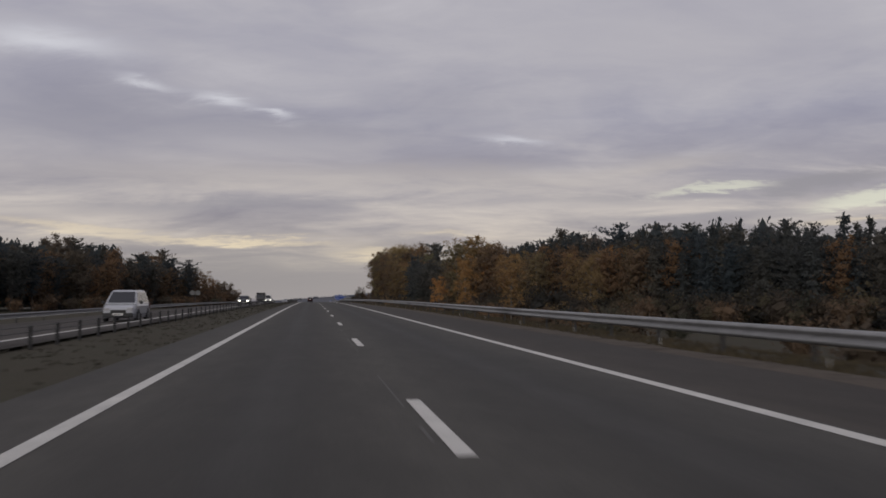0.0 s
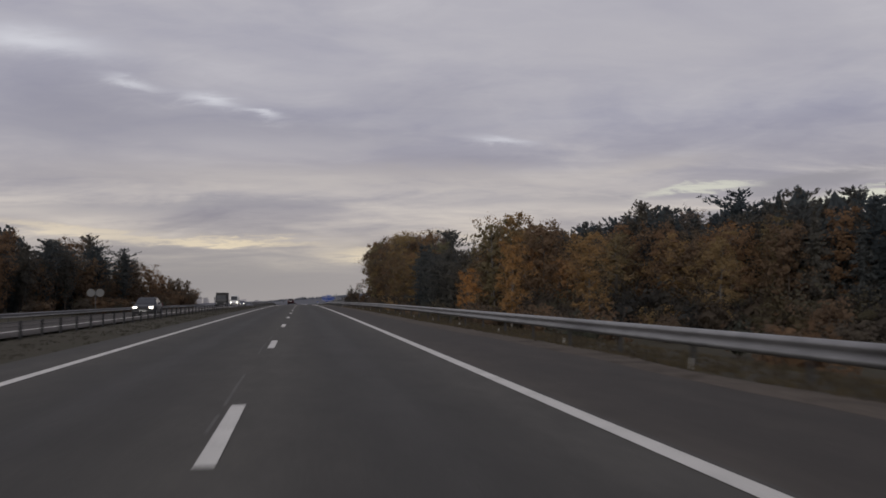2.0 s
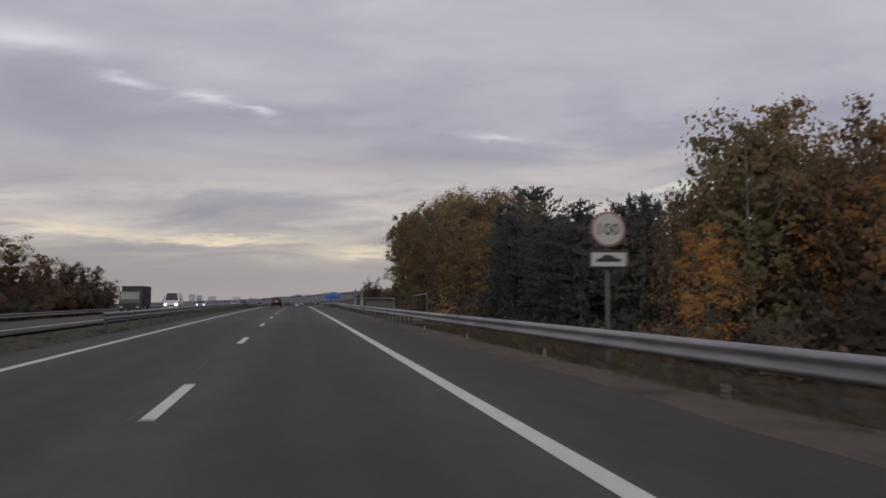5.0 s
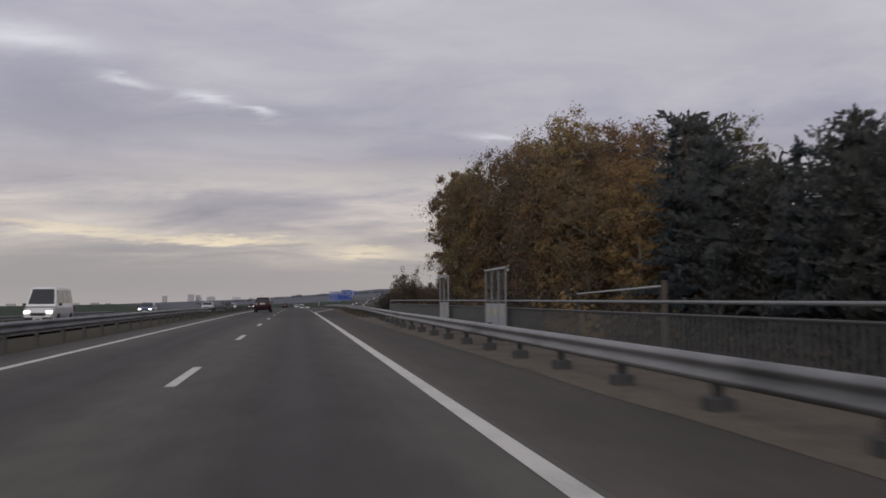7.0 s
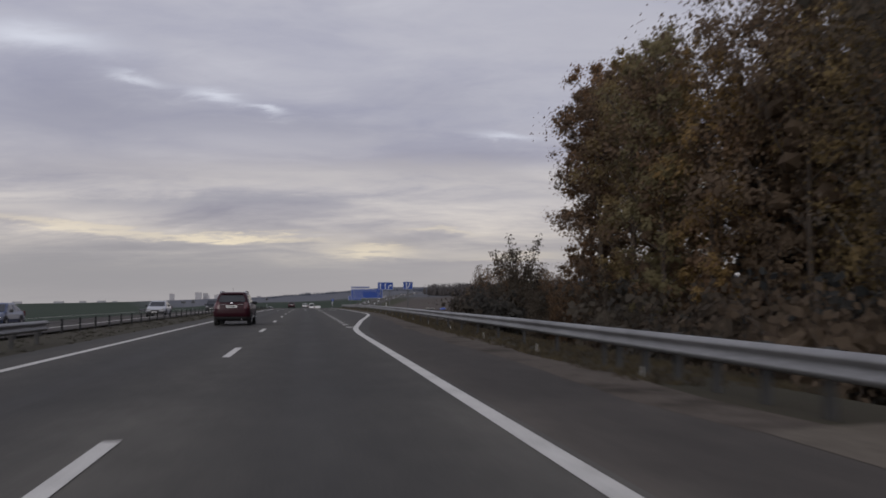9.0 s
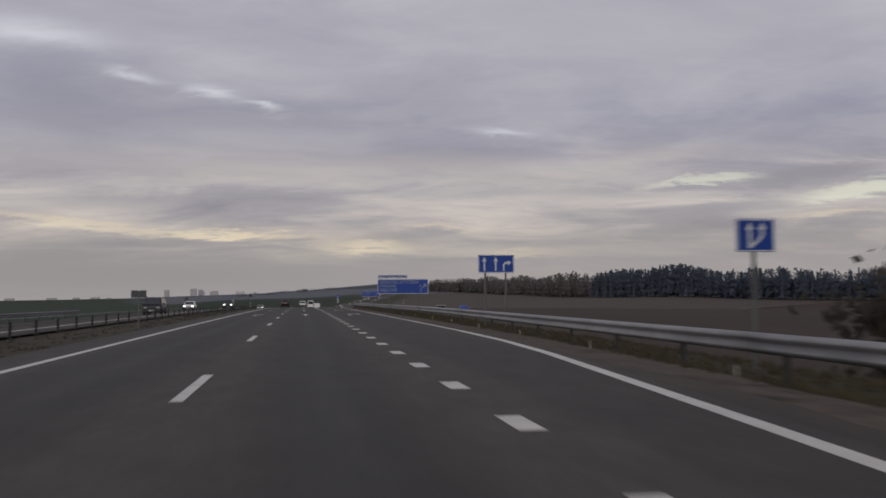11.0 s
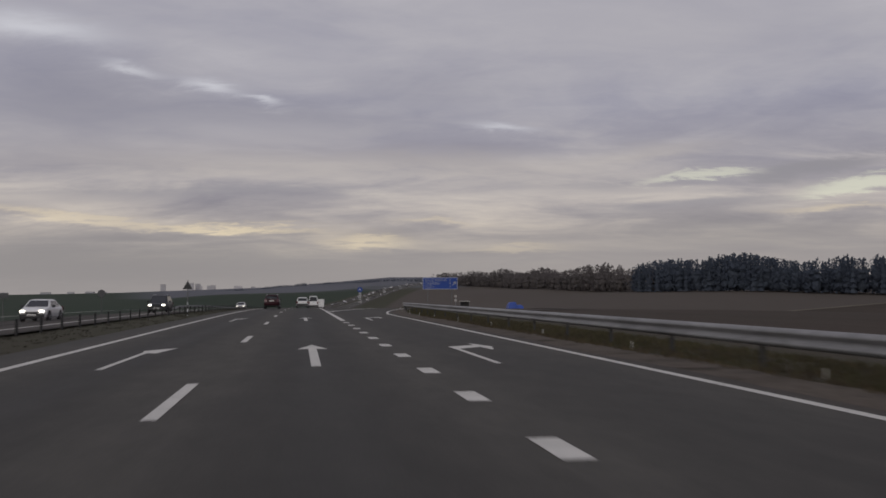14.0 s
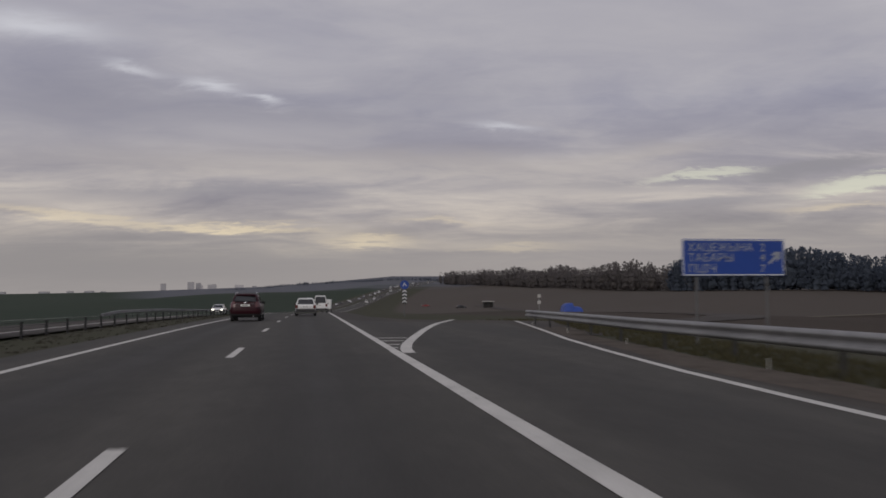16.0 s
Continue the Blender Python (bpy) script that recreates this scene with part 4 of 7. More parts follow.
def shape(name, pts, y, mat, parent, label=""):
    bm = bmesh.new()
    f = bm.faces.new([bm.verts.new((x, y, z)) for x, z in pts])
    r = bmesh.ops.extrude_face_region(bm, geom=[f])
    for v in r["geom"]:
        if isinstance(v, bmesh.types.BMVert):
            v.co.y += 0.004
    bmesh.ops.recalc_face_normals(bm, faces=bm.faces)
    return part(name, bm, mat, parent, label)


def arrow_ne(x, z, s):
    """Slanting arrow up and to the right."""
    return [(x - s * .5, z - s * .36), (x - s * .36, z - s * .5), (x + s * .2, z + s * .06), (x + s * .2, z - s * .3), (x + s * .5, z), (x + s * .5, z + s * .5), (x, z + s * .5), (x - s * .3, z + s * .2), (x + s * .06, z + s * .2)]


def big_sign():
    y = 424.2
    t = thing("direction_sign", pose(0, y, zr(y)), "large blue motorway direction sign with white lettering on three poles", "road sign")
    x0, x1, z0, z1 = 9.22, 14.42, 1.74, 3.26
    p = sheet("panel", x0, x1, z0, z1, 0, M_BLUE, t, "blue panel")
    border(x0 + 0.02, x1 - 0.02, z0 + 0.02, z1 - 0.02, -0.005, 0.045, p)
    for txt, zz in (("МІНСКІ АПТОВЫ", 2.80), ("РЫНАК", 2.40), ("МЫТНЯ", 1.97)):
        lettering("lettering", txt, 0.45, (x0 + 0.24, -0.004, zz), (90, 0, 0), M_LETTER, p)
    lettering("lettering", "4", 0.43, (x1 - 0.92, -0.004, 2.40), (90, 0, 0), M_LETTER, p)
    lettering("lettering", "9", 0.43, (x1 - 0.87, -0.004, 1.97), (90, 0, 0), M_LETTER, p)
    shape("arrow", arrow_ne(x1 - 0.42, 2.55, 0.44), -0.005, M_LETTER, p)
    poles((x0 + 1.1, x0 + 2.6, x0 + 4.05), -0.9, 3.2, t, 0.045)
    q = sheet("upper_panel", x0 + 0.02, x0 + 3.04, 3.37, 3.67, 0, M_BLUE, t, "narrow blue panel with a small arrow")
    border(x0 + 0.04, x0 + 3.02, 3.39, 3.65, -0.005, 0.03, q)
    rng = random.Random(5)
    xx = x0 + 0.14
    while xx < x0 + 2.55:
        wd = rng.uniform(0.07, 0.13)
        bm = bmesh.new()
        box(bm, xx, xx + wd, -0.006, -0.002, 3.45, 3.57)
        part("text_bar", bm, M_LETTER, q)
        xx += wd + rng.choice((0.03, 0.03, 0.03, 0.12))
    shape("arrow", arrow_ne(x0 + 2.84, 3.52, 0.18), -0.006, M_LETTER, q)
    poles((x0 + 0.9, x0 + 2.2), 3.2, 3.6, t, 0.035)


def exit_sign():
    y = 491.0
    t = thing("direction_sign", pose(0, y, zr(y)), "blue exit direction sign listing three places on two poles", "road sign")
    x0, x1, z0, z1 = 11.97, 15.02, 1.84, 2.87
    p = sheet("panel", x0, x1, z0, z1, 0, M_BLUE, t, "blue panel")
    border(x0 + 0.015, x1 - 0.015, z0 + 0.015, z1 - 0.015, -0.005, 0.03, p)
    for txt, zz, num in (("ХАЦЕЖЫНА", 2.53, "2"), ("ТАБАРЫ", 2.24, "4"), ("ПЦІЧ", 1.94, "7")):
        lettering("lettering", txt, 0.315, (x0 + 0.17, -0.004, zz), (90, 0, 0), M_LETTER, p)
        lettering("lettering", num, 0.315, (x1 - 0.74, -0.004, zz), (90, 0, 0), M_LETTER, p)
    shape("arrow", arrow_ne(x1 - 0.31, 2.34, 0.36), -0.005, M_LETTER, p)
    poles((x0 + 0.45, x1 - 0.5), -1.0, 2.8, t, 0.038)


def lane_sign():
    y = 372.0
    t = thing("lane_sign", pose(0, y, zr(y)), "blue lane direction sign with three white arrows on two poles", "road sign")
    x0, x1, z0, z1 = 9.45, 11.1, 2.38, 3.2
    p = sheet("panel", x0, x1, z0, z1, 0, M_BLUE, t, "blue panel")
    border(x0 + 0.015, x1 - 0.015, z0 + 0.015, z1 - 0.015, -0.005, 0.025, p)
    for x in (x0 + 0.28, x0 + 0.8):
        shape("arrow", [(x - .035, z0 + .1), (x + .035, z0 + .1), (x + .035, z1 - .3), (x + .11, z1 - .3), (x, z1 - .1), (x - .11, z1 - .3), (x - .035, z1 - .3)], -0.006, M_SIGNWHITE, p)
    x = x0 + 1.17
    shape("arrow", [(x - .035, z0 + .1), (x + .035, z0 + .1), (x + .035, z0 + .34), (x + .1, z0 + .42), (x + .2, z0 + .42), (x + .2, z0 + .34), (x + .36, z0 + .46), (x + .2, z0 + .58), (x + .2, z0 + .5), (x + .06, z0 + .5), (x - .035, z0 + .38)], -0.006, M_SIGNWHITE, p)
    poles((x0 + 0.33, x1 - 0.37), -1.0, 3.1, t, 0.045)


def diverge_sign():
    y = 347.5
    t = thing("lane_start_sign", pose(0, y, zr(y)), "square blue lane-start sign with forked white arrow on one pole", "road sign")
    x0, x1, z0, z1 = 9.55, 10.32, 2.1, 2.72
    p = sheet("panel", x0, x1, z0, z1, 0, M_BLUE, t, "blue panel")
    border(x0 + 0.012, x1 - 0.012, z0 + 0.012, z1 - 0.012, -0.005, 0.02, p)
    x = x0 + 0.26
    shape("arrow", [(x - .03, z0 + .07), (x + .03, z0 + .07), (x + .03, z1 - .2), (x + .08, z1 - .2), (x, z1 - .06), (x - .08, z1 - .2), (x - .03, z1 - .2)], -0.006, M_SIGNWHITE, p)
    shape("arrow", [(x + .03, z0 + .14), (x + .03, z0 + .07), (x + .2, z0 + .2), (x + .28, z0 + .3), (x + .28, z1 - .2), (x + .33, z1 - .2), (x + .25, z1 - .06), (x + .17, z1 - .2), (x + .22, z1 - .2), (x + .22, z0 + .32), (x + .15, z0 + .22)], -0.006, M_SIGNWHITE, p)
    poles(((x0 + x1) / 2,), -1.0, 2.7, t, 0.04)


def disc(x, z, r, y, mat, parent, name, label="", n=28, th=0.01):
    bm = bmesh.new()
    cyl(bm, (x, y, z), (x, y + th, z), r, n=n)
    return part(name, bm, mat, parent, label)


def speed_sign():
    y, x = 175.0, 7.85
    t = thing("speed_limit_sign", pose(0, y, zr(y)), "round white speed limit sign of 100 above a car plate", "road sign")
    d = disc(x, 2.67, 0.36, 0.0, M_FADEDRED, t, "rim", "faded thin rim", th=0.02)
    disc(x, 2.67, 0.32, -0.004, M_WHITE, d, "face", th=0.006)
    lettering("number", "100", 0.33, (x - 0.275, -0.006, 2.555), (90, 0, 0), M_BLACK, d)
    p = sheet("plate", x - 0.42, x + 0.42, 1.86, 2.24, 0, M_BLACK, t, "black edged plate")
    q = sheet("plate_face", x - 0.37, x + 0.37, 1.91, 2.19, -0.008, M_WHITE, p, "white plate face", 0.006, 0.0)
    shape("car_symbol", [(x - .26, 2.0), (x + .26, 2.0), (x + .27, 2.06), (x + .15, 2.08), (x + .06, 2.14), (x - .1, 2.14), (x - .17, 2.07), (x - .27, 2.06)], -0.014, M_BLACK, q)
    poles((x,), -1.0, 2.6, t, 0.035)


M_FADEDRED = surface("faded red sign rim", (0.20, 0.11, 0.105), 0.5, amount=0.15)


def warning_sign():
    y, x = 482.4, -6.62
    t = thing("warning_sign_back", pose(0, y, zr(y)), "dark triangular warning sign on a thin pole in the median", "road sign")
    shape("plate", [(x - .36, 1.84), (x + .36, 1.84), (x, 2.46)], 0.0, M_BLACK, t, "dark back of a triangular sign")
    poles((x,), 0.9, 2.5, t, 0.035)
    for k in range(5):
        bm = bmesh.new()
        cyl(bm, (x, 0.05, -0.3 + 0.24 * k), (x, 0.05, -0.06 + 0.24 * k), 0.036, n=8)
        part("pole_band", bm, M_BLACK if k % 2 else M_SIGNWHITE, t, "black band" if k % 2 else "white band")


def island_sign():
    y, x = 540.5, 9.78
    t = thing("exit_marker", pose(0, y, zr(y)), "round blue arrow sign above a black and white chevron board", "road sign")
    d = disc(x, 2.5, 0.36, 0.0, M_BLUE, t, "disc", "blue disc", th=0.02)
    shape("arrow", [(x - .18, 2.38), (x - .1, 2.38), (x, 2.56), (x + .1, 2.38), (x + .18, 2.38), (x, 2.7)], -0.006, M_SIGNWHITE, d)
    p = sheet("board", x - 0.18, x + 0.18, 0.98, 2.1, 0.0, M_BLACK, t, "black board")
    for k in range(4):
        z = 1.02 + 0.28 * k
        shape("chevron", [(x - .18, z), (x, z + .12), (x + .18, z), (x + .18, z + .12), (x, z + .24), (x - .18, z + .12)], -0.006, M_SIGNWHITE, p)
    poles((x,), -0.6, 2.8, t, 0.04)


big_sign()
exit_sign()
lane_sign()
diverge_sign()
speed_sign()
warning_sign()
island_sign()

# ---- trees ----
ICO_V = [Vector(v).normalized() for v in ((0, 1, 1.618), (0, -1, 1.618), (0, 1, -1.618), (0, -1, -1.618), (1, 1.618, 0), (-1, 1.618, 0), (1, -1.618, 0), (-1, -1.618, 0), (1.618, 0, 1), (-1.618, 0, 1), (1.618, 0, -1), (-1.618, 0, -1))]
ICO_F = [f for f in itertools.combinations(range(12), 3) if all((ICO_V[a] - ICO_V[b]).length < 1.1 for a, b in itertools.combinations(f, 2))]


def inner_clump(rng, verts, faces, c, r, squash=0.8):
    """A ragged lump of foliage in the shade inside the crown."""
    k = len(verts)
    for v in ICO_V:
        g = r * rng.uniform(0.5, 1.15)
        verts.append((c.x + v.x * g, c.y + v.y * g, c.z + v.z * g * squash))
    faces.extend(tuple(k + i for i in f) for f in ICO_F)


def any_way(rng, k=1.0):
    return Vector((rng.uniform(-k, k), rng.uniform(-k, k), rng.uniform(-k, k)))


def leaf_cloud(rng, centres, count, size, spread, core=()):
    """Many small leaf sprays round branch tips, turned to the light outside, over ragged inner clumps."""
    verts, faces = [], []
    for c, r in core:
        inner_clump(rng, verts, faces, c, r)
    for i in range(count):
        c, r = centres[rng.randrange(len(centres))]
        d = Vector((rng.gauss(0, 1), rng.gauss(0, 1), rng.gauss(0, 0.8)))
        d *= min(1.0, 1.7 / max(d.length, 0.01))
        s = size * rng.uniform(0.6, 1.3)
        if i % 3 == 0:
            d, s = d * 0.45, s * 1.5
        p = c + d * (r * spread)
        out = Vector((p.x, p.y, 0.0)).normalized() + d.normalized() * 0.5 + Vector((0, 0, 0.35)) + any_way(rng, 0.8)
        u = out.cross(any_way(rng)).normalized()
        v = u.cross(out).normalized()
        k = len(verts)
        verts += [tuple(p - u * s * 0.5), tuple(p + v * s * 0.4), tuple(p + u * s * 0.6), tuple(p - v * s * 0.4)]
        faces.append((k, k + 1, k + 2, k + 3))
    return verts, faces


def broadleaf(seed, h, mat, bark, leaves=3200, size=0.24, sparse=1.0, slim=1.0, label="", base=0.22, core=0.26, spread=0.42):
    """Tapered trunk with limbs and twigs, and a loose crown of small leaves."""
    rng = random.Random(seed)
    t = thing("tree", Matrix.Identity(4), label, "tree", "roadside wood")
    bm = bmesh.new()
    lean = Vector((rng.uniform(-.04, .04), rng.uniform(-.04, .04), 0))
    pts = [Vector((lean.x * h * (i / 6) ** 1.5 + rng.uniform(-.1, .1) * (i > 0), lean.y * h * (i / 6) ** 1.5, h * 0.92 * i / 6)) for i in range(7)]
    tube_path(bm, pts, [0.16 * h / 15 * (1 - i / 6.6) + 0.02 for i in range(7)], 7)
    centres, inner = [], []
    n = int(22 * (h / 14) ** 0.5) + 4
    for i in range(n):
        f = base + (0.97 - base) * (i + rng.random()) / n
        k = min(int(f * 6 / 0.999), 5)
        p = pts[k].lerp(pts[k + 1], f * 6 - k if f * 6 - k < 1 else 1)
        az = i * 2.4 + rng.uniform(-.5, .5)
        reach = h * (0.10 + 0.16 * math.sin(math.pi * min(max((f - base * 0.6) / (1.06 - base * 0.6), 0), 1))) * rng.uniform(0.7, 1.15) * slim
        up = rng.uniform(0.45, 0.95)
        d = Vector((math.cos(az), math.sin(az), up)).normalized()
        q1, q2 = p + d * reach * 0.55, p + d * reach * 0.9 + Vector((0, 0, reach * 0.22))
        tube_path(bm, [p, q1, q2], [0.05 * h / 15, 0.03 * h / 15, 0.008], 4)
        for j in range(4 if leaves > 5000 else 3):
            e = q1.lerp(q2, rng.random()) + Vector((rng.gauss(0, 1), rng.gauss(0, 1), rng.gauss(0, .7))) * reach * 0.26
            tube_path(bm, [q1.lerp(q2, rng.random() * 0.6), e], [0.016, 0.005], 3)
            centres.append((e, reach * 0.42))
        centres.append((q2, reach * 0.38))
        inner.append((p + d * reach * 0.34, min(reach * core, 0.7)))
    centres.append((pts[-1], h * 0.05))
    part("trunk", bm, bark, t)
    v, f = leaf_cloud(rng, centres, int(leaves * sparse), size, spread, inner if core else ())
    flat("crown", v, f, mat, t)
    return t


def conifer(seed, h, mat, slim, label, pine=False, fine=1.0):
    """Tapered stem, uneven whorls of boughs and hanging sprays of needles over a steep shaded core."""
    rng = random.Random(seed)
    t = thing("tree", Matrix.Identity(4), label, "tree", "roadside wood")
    bm = bmesh.new()
    pts = [Vector((rng.uniform(-.08, .08), rng.uniform(-.08, .08), h * i / 5)) for i in range(6)]
    tube_path(bm, pts, [0.17 * h / 15 * (1 - i / 5.2) + 0.015 for i in range(6)], 7)
    verts, faces = [], []

    def spray(p, d, s, hang):
        out = (Vector((p.x, p.y, 0.0)).normalized() + Vector((0, 0, 0.25)) + any_way(rng, 0.7)).normalized()
        if hang:
            d = (d * 0.7 + Vector((0, 0, -0.7 if not pine else 0.45)) + any_way(rng, 0.35)).normalized()
        side = d.cross(out).normalized() * 0.3
        k = len(verts)
        verts.extend([tuple(p - d * s * 0.25), tuple(p + side * s + d * s * 0.25), tuple(p + d * s), tuple(p - side * s + d * s * 0.35)])
        faces.append((k, k + 1, k + 2, k + 3))

    start = 0.22 if pine else 0.05
    rows = int((h * (1 - start)) / (0.6 if pine else 0.48))
    for r in range(rows):
        f = start + (1 - start) * (r + rng.uniform(-0.3, 0.3)) / rows
        z = f * h
        k = max(1 - (f - start) / (1 - start), 0.0)
        wide = h * slim * ((math.sin(math.pi * (0.12 + 0.88 * k) ** 0.8) * 0.8 + 0.22) if pine else (0.05 + 0.95 * k ** 0.85)) * 0.5
        wide *= (1 + 0.22 * math.sin(r * 1.7 + seed)) * (min(1.0, (k / 0.22) ** 0.6) if pine else 1.0)
        if r % 2 == 0:
            k0 = len(verts)
            verts.append((0, 0, min(z + 1.9, h * 0.95)))
            for q in range(12):
                a, g = 2 * math.pi * (q + rng.uniform(-0.3, 0.3)) / 12, wide * rng.uniform(0.16, 0.36)
                verts.append((math.cos(a) * g, math.sin(a) * g, z - 0.2 * g + rng.uniform(-0.25, 0.25)))
            faces.extend((k0, k0 + 1 + q, k0 + 1 + (q + 1) % 12) for q in range(12))
        for b in range(rng.randint(5, 7)):
            az = rng.uniform(0, 2 * math.pi)
            ln = wide * rng.uniform(0.6, 1.25)
            slope = rng.uniform(0.1, 0.55) if pine else rng.uniform(-0.4, 0.05) + 0.4 * (1 - k)
            d = Vector((math.cos(az), math.sin(az), slope)).normalized()
            p0 = Vector((0, 0, min(z + rng.uniform(-0.35, 0.35), h * 0.97)))
            p1 = p0 + d * ln
            if b % 2 == 0:
                tube_path(bm, [p0, p1], [0.03, 0.006], 3)
            m = max(int(ln * (4.7 if fine == 1.0 else 13.0)), 5)
            for j in range(m):
                g = 0.16 + 0.89 * j / m
                c = p0.lerp(p1, g) + Vector((rng.gauss(0, 1), rng.gauss(0, 1), rng.gauss(0, 0.6))) * (0.2 if pine else 0.15) * (0.6 + 0.1 * ln)
                q = (d + any_way(rng, 0.8)).normalized()
                spray(c, q, rng.uniform(0.35, 0.66) * fine, j % 4 != 0)
    for j in range(12):
        spray(Vector((rng.uniform(-.1, .1), rng.uniform(-.1, .1), h * (0.93 + 0.006 * j))), Vector((rng.uniform(-.6, .6), rng.uniform(-.6, .6), 1)).normalized(), 0.36, False)
    part("trunk", bm, M_BARK, t)
    flat("crown", verts, faces, mat, t)
    return t


def shrub(seed, h, mat, leaves, label, size=0.16, loose=0.2):
    rng = random.Random(seed)
    t = thing("shrub", Matrix.Identity(4), label, "shrub", "roadside scrub")
    bm = bmesh.new()
    centres = []
    for i in range(11):
        az = rng.uniform(0, 6.28)
        d = Vector((math.cos(az) * rng.uniform(.1, .55), math.sin(az) * rng.uniform(.1, .55), 1)).normalized()
        p0 = Vector((rng.uniform(-.3, .3), rng.uniform(-.3, .3), -0.2))
        ln = h * rng.uniform(0.5, 0.85)
        p1, p2 = p0 + d * ln * 0.5, p0 + d * ln + Vector((rng.uniform(-.2, .2), rng.uniform(-.2, .2), 0)) * h
        tube_path(bm, [p0, p1, p2], [0.03, 0.02, 0.005], 4)
        for j in range(4):
            e = p1.lerp(p2, rng.random()) + Vector((rng.gauss(0, 1), rng.gauss(0, 1), rng.gauss(0, .6))) * h * 0.13
            tube_path(bm, [p1.lerp(p2, rng.random() * .7), e], [0.012, 0.004], 3)
            centres.append((e, h * loose))
        centres.append((p0.lerp(p2, 0.35), h * loose * 1.2))
    part("stem", bm, M_BARK, t)
    v, f = leaf_cloud(rng, centres, leaves, size, 0.5, [(Vector((0, 0, h * 0.25)), h * 0.2), (Vector((h * 0.12, h * 0.1, h * 0.4)), h * 0.17), (Vector((-h * 0.12, 0, h * 0.42)), h * 0.17)])
    flat("foliage", v, f, mat, t)
    return t


def thin_bush(seed, h, mat, leaves, label):
    """A young willow: upright stems, thin side twigs, and small narrow leaves hanging from them."""
    rng = random.Random(seed)
    t = thing("shrub", Matrix.Identity(4), label, "shrub", "roadside scrub")
    bm = bmesh.new()
    twigs = []
    for i in range(13):
        az, tilt = i * 2.4 + rng.uniform(-.5, .5), rng.uniform(0.03, 0.34)
        ln = h * (1.0 if i < 2 else rng.uniform(0.5, 0.9)) / (1 + tilt * 0.3)
        d = Vector((math.cos(az) * tilt, math.sin(az) * tilt, 1)).normalized()
        p0 = Vector((rng.uniform(-.35, .35), rng.uniform(-.35, .35), -0.2))
        pts = [p0 + d * ln * g + any_way(rng, 0.03 * h * g) for g in (0, 0.35, 0.7, 1.0)]
        tube_path(bm, pts, [0.035, 0.025, 0.014, 0.004], 4)
        for j in range(15):
            g = 0.12 + 0.86 * (j + rng.random()) / 15
            k = min(int(g * 3), 2)
            q0 = pts[k].lerp(pts[k + 1], g * 3 - k)
            a = rng.uniform(0, 6.28)
            q1 = q0 + Vector((math.cos(a), math.sin(a), rng.uniform(0.2, 0.9))) * h * rng.uniform(0.05, 0.15) * (1.15 - 0.6 * g)
            tube_path(bm, [q0, q1], [0.009, 0.003], 3)
            twigs.append((q0, q1))
    part("stem", bm, M_BARK, t)
    verts, faces = [], []
    for i in range(leaves):
        q0, q1 = twigs[rng.randrange(len(twigs))]
        p = q0.lerp(q1, rng.uniform(0.1, 1.05)) + any_way(rng, 0.03 * h)
        u = (Vector((0, 0, -0.7)) + any_way(rng, 0.7)).normalized()
        v = u.cross(any_way(rng)).normalized()
        s = rng.uniform(0.06, 0.11) * h / 6
        k = len(verts)
        verts += [tuple(p), tuple(p + u * s * 0.8 + v * s * 0.38), tuple(p + u * s * 1.8), tuple(p + u * s * 0.8 - v * s * 0.38)]
        faces.append((k, k + 1, k + 2, k + 3))
    flat("foliage", verts, faces, mat, t)
    return t


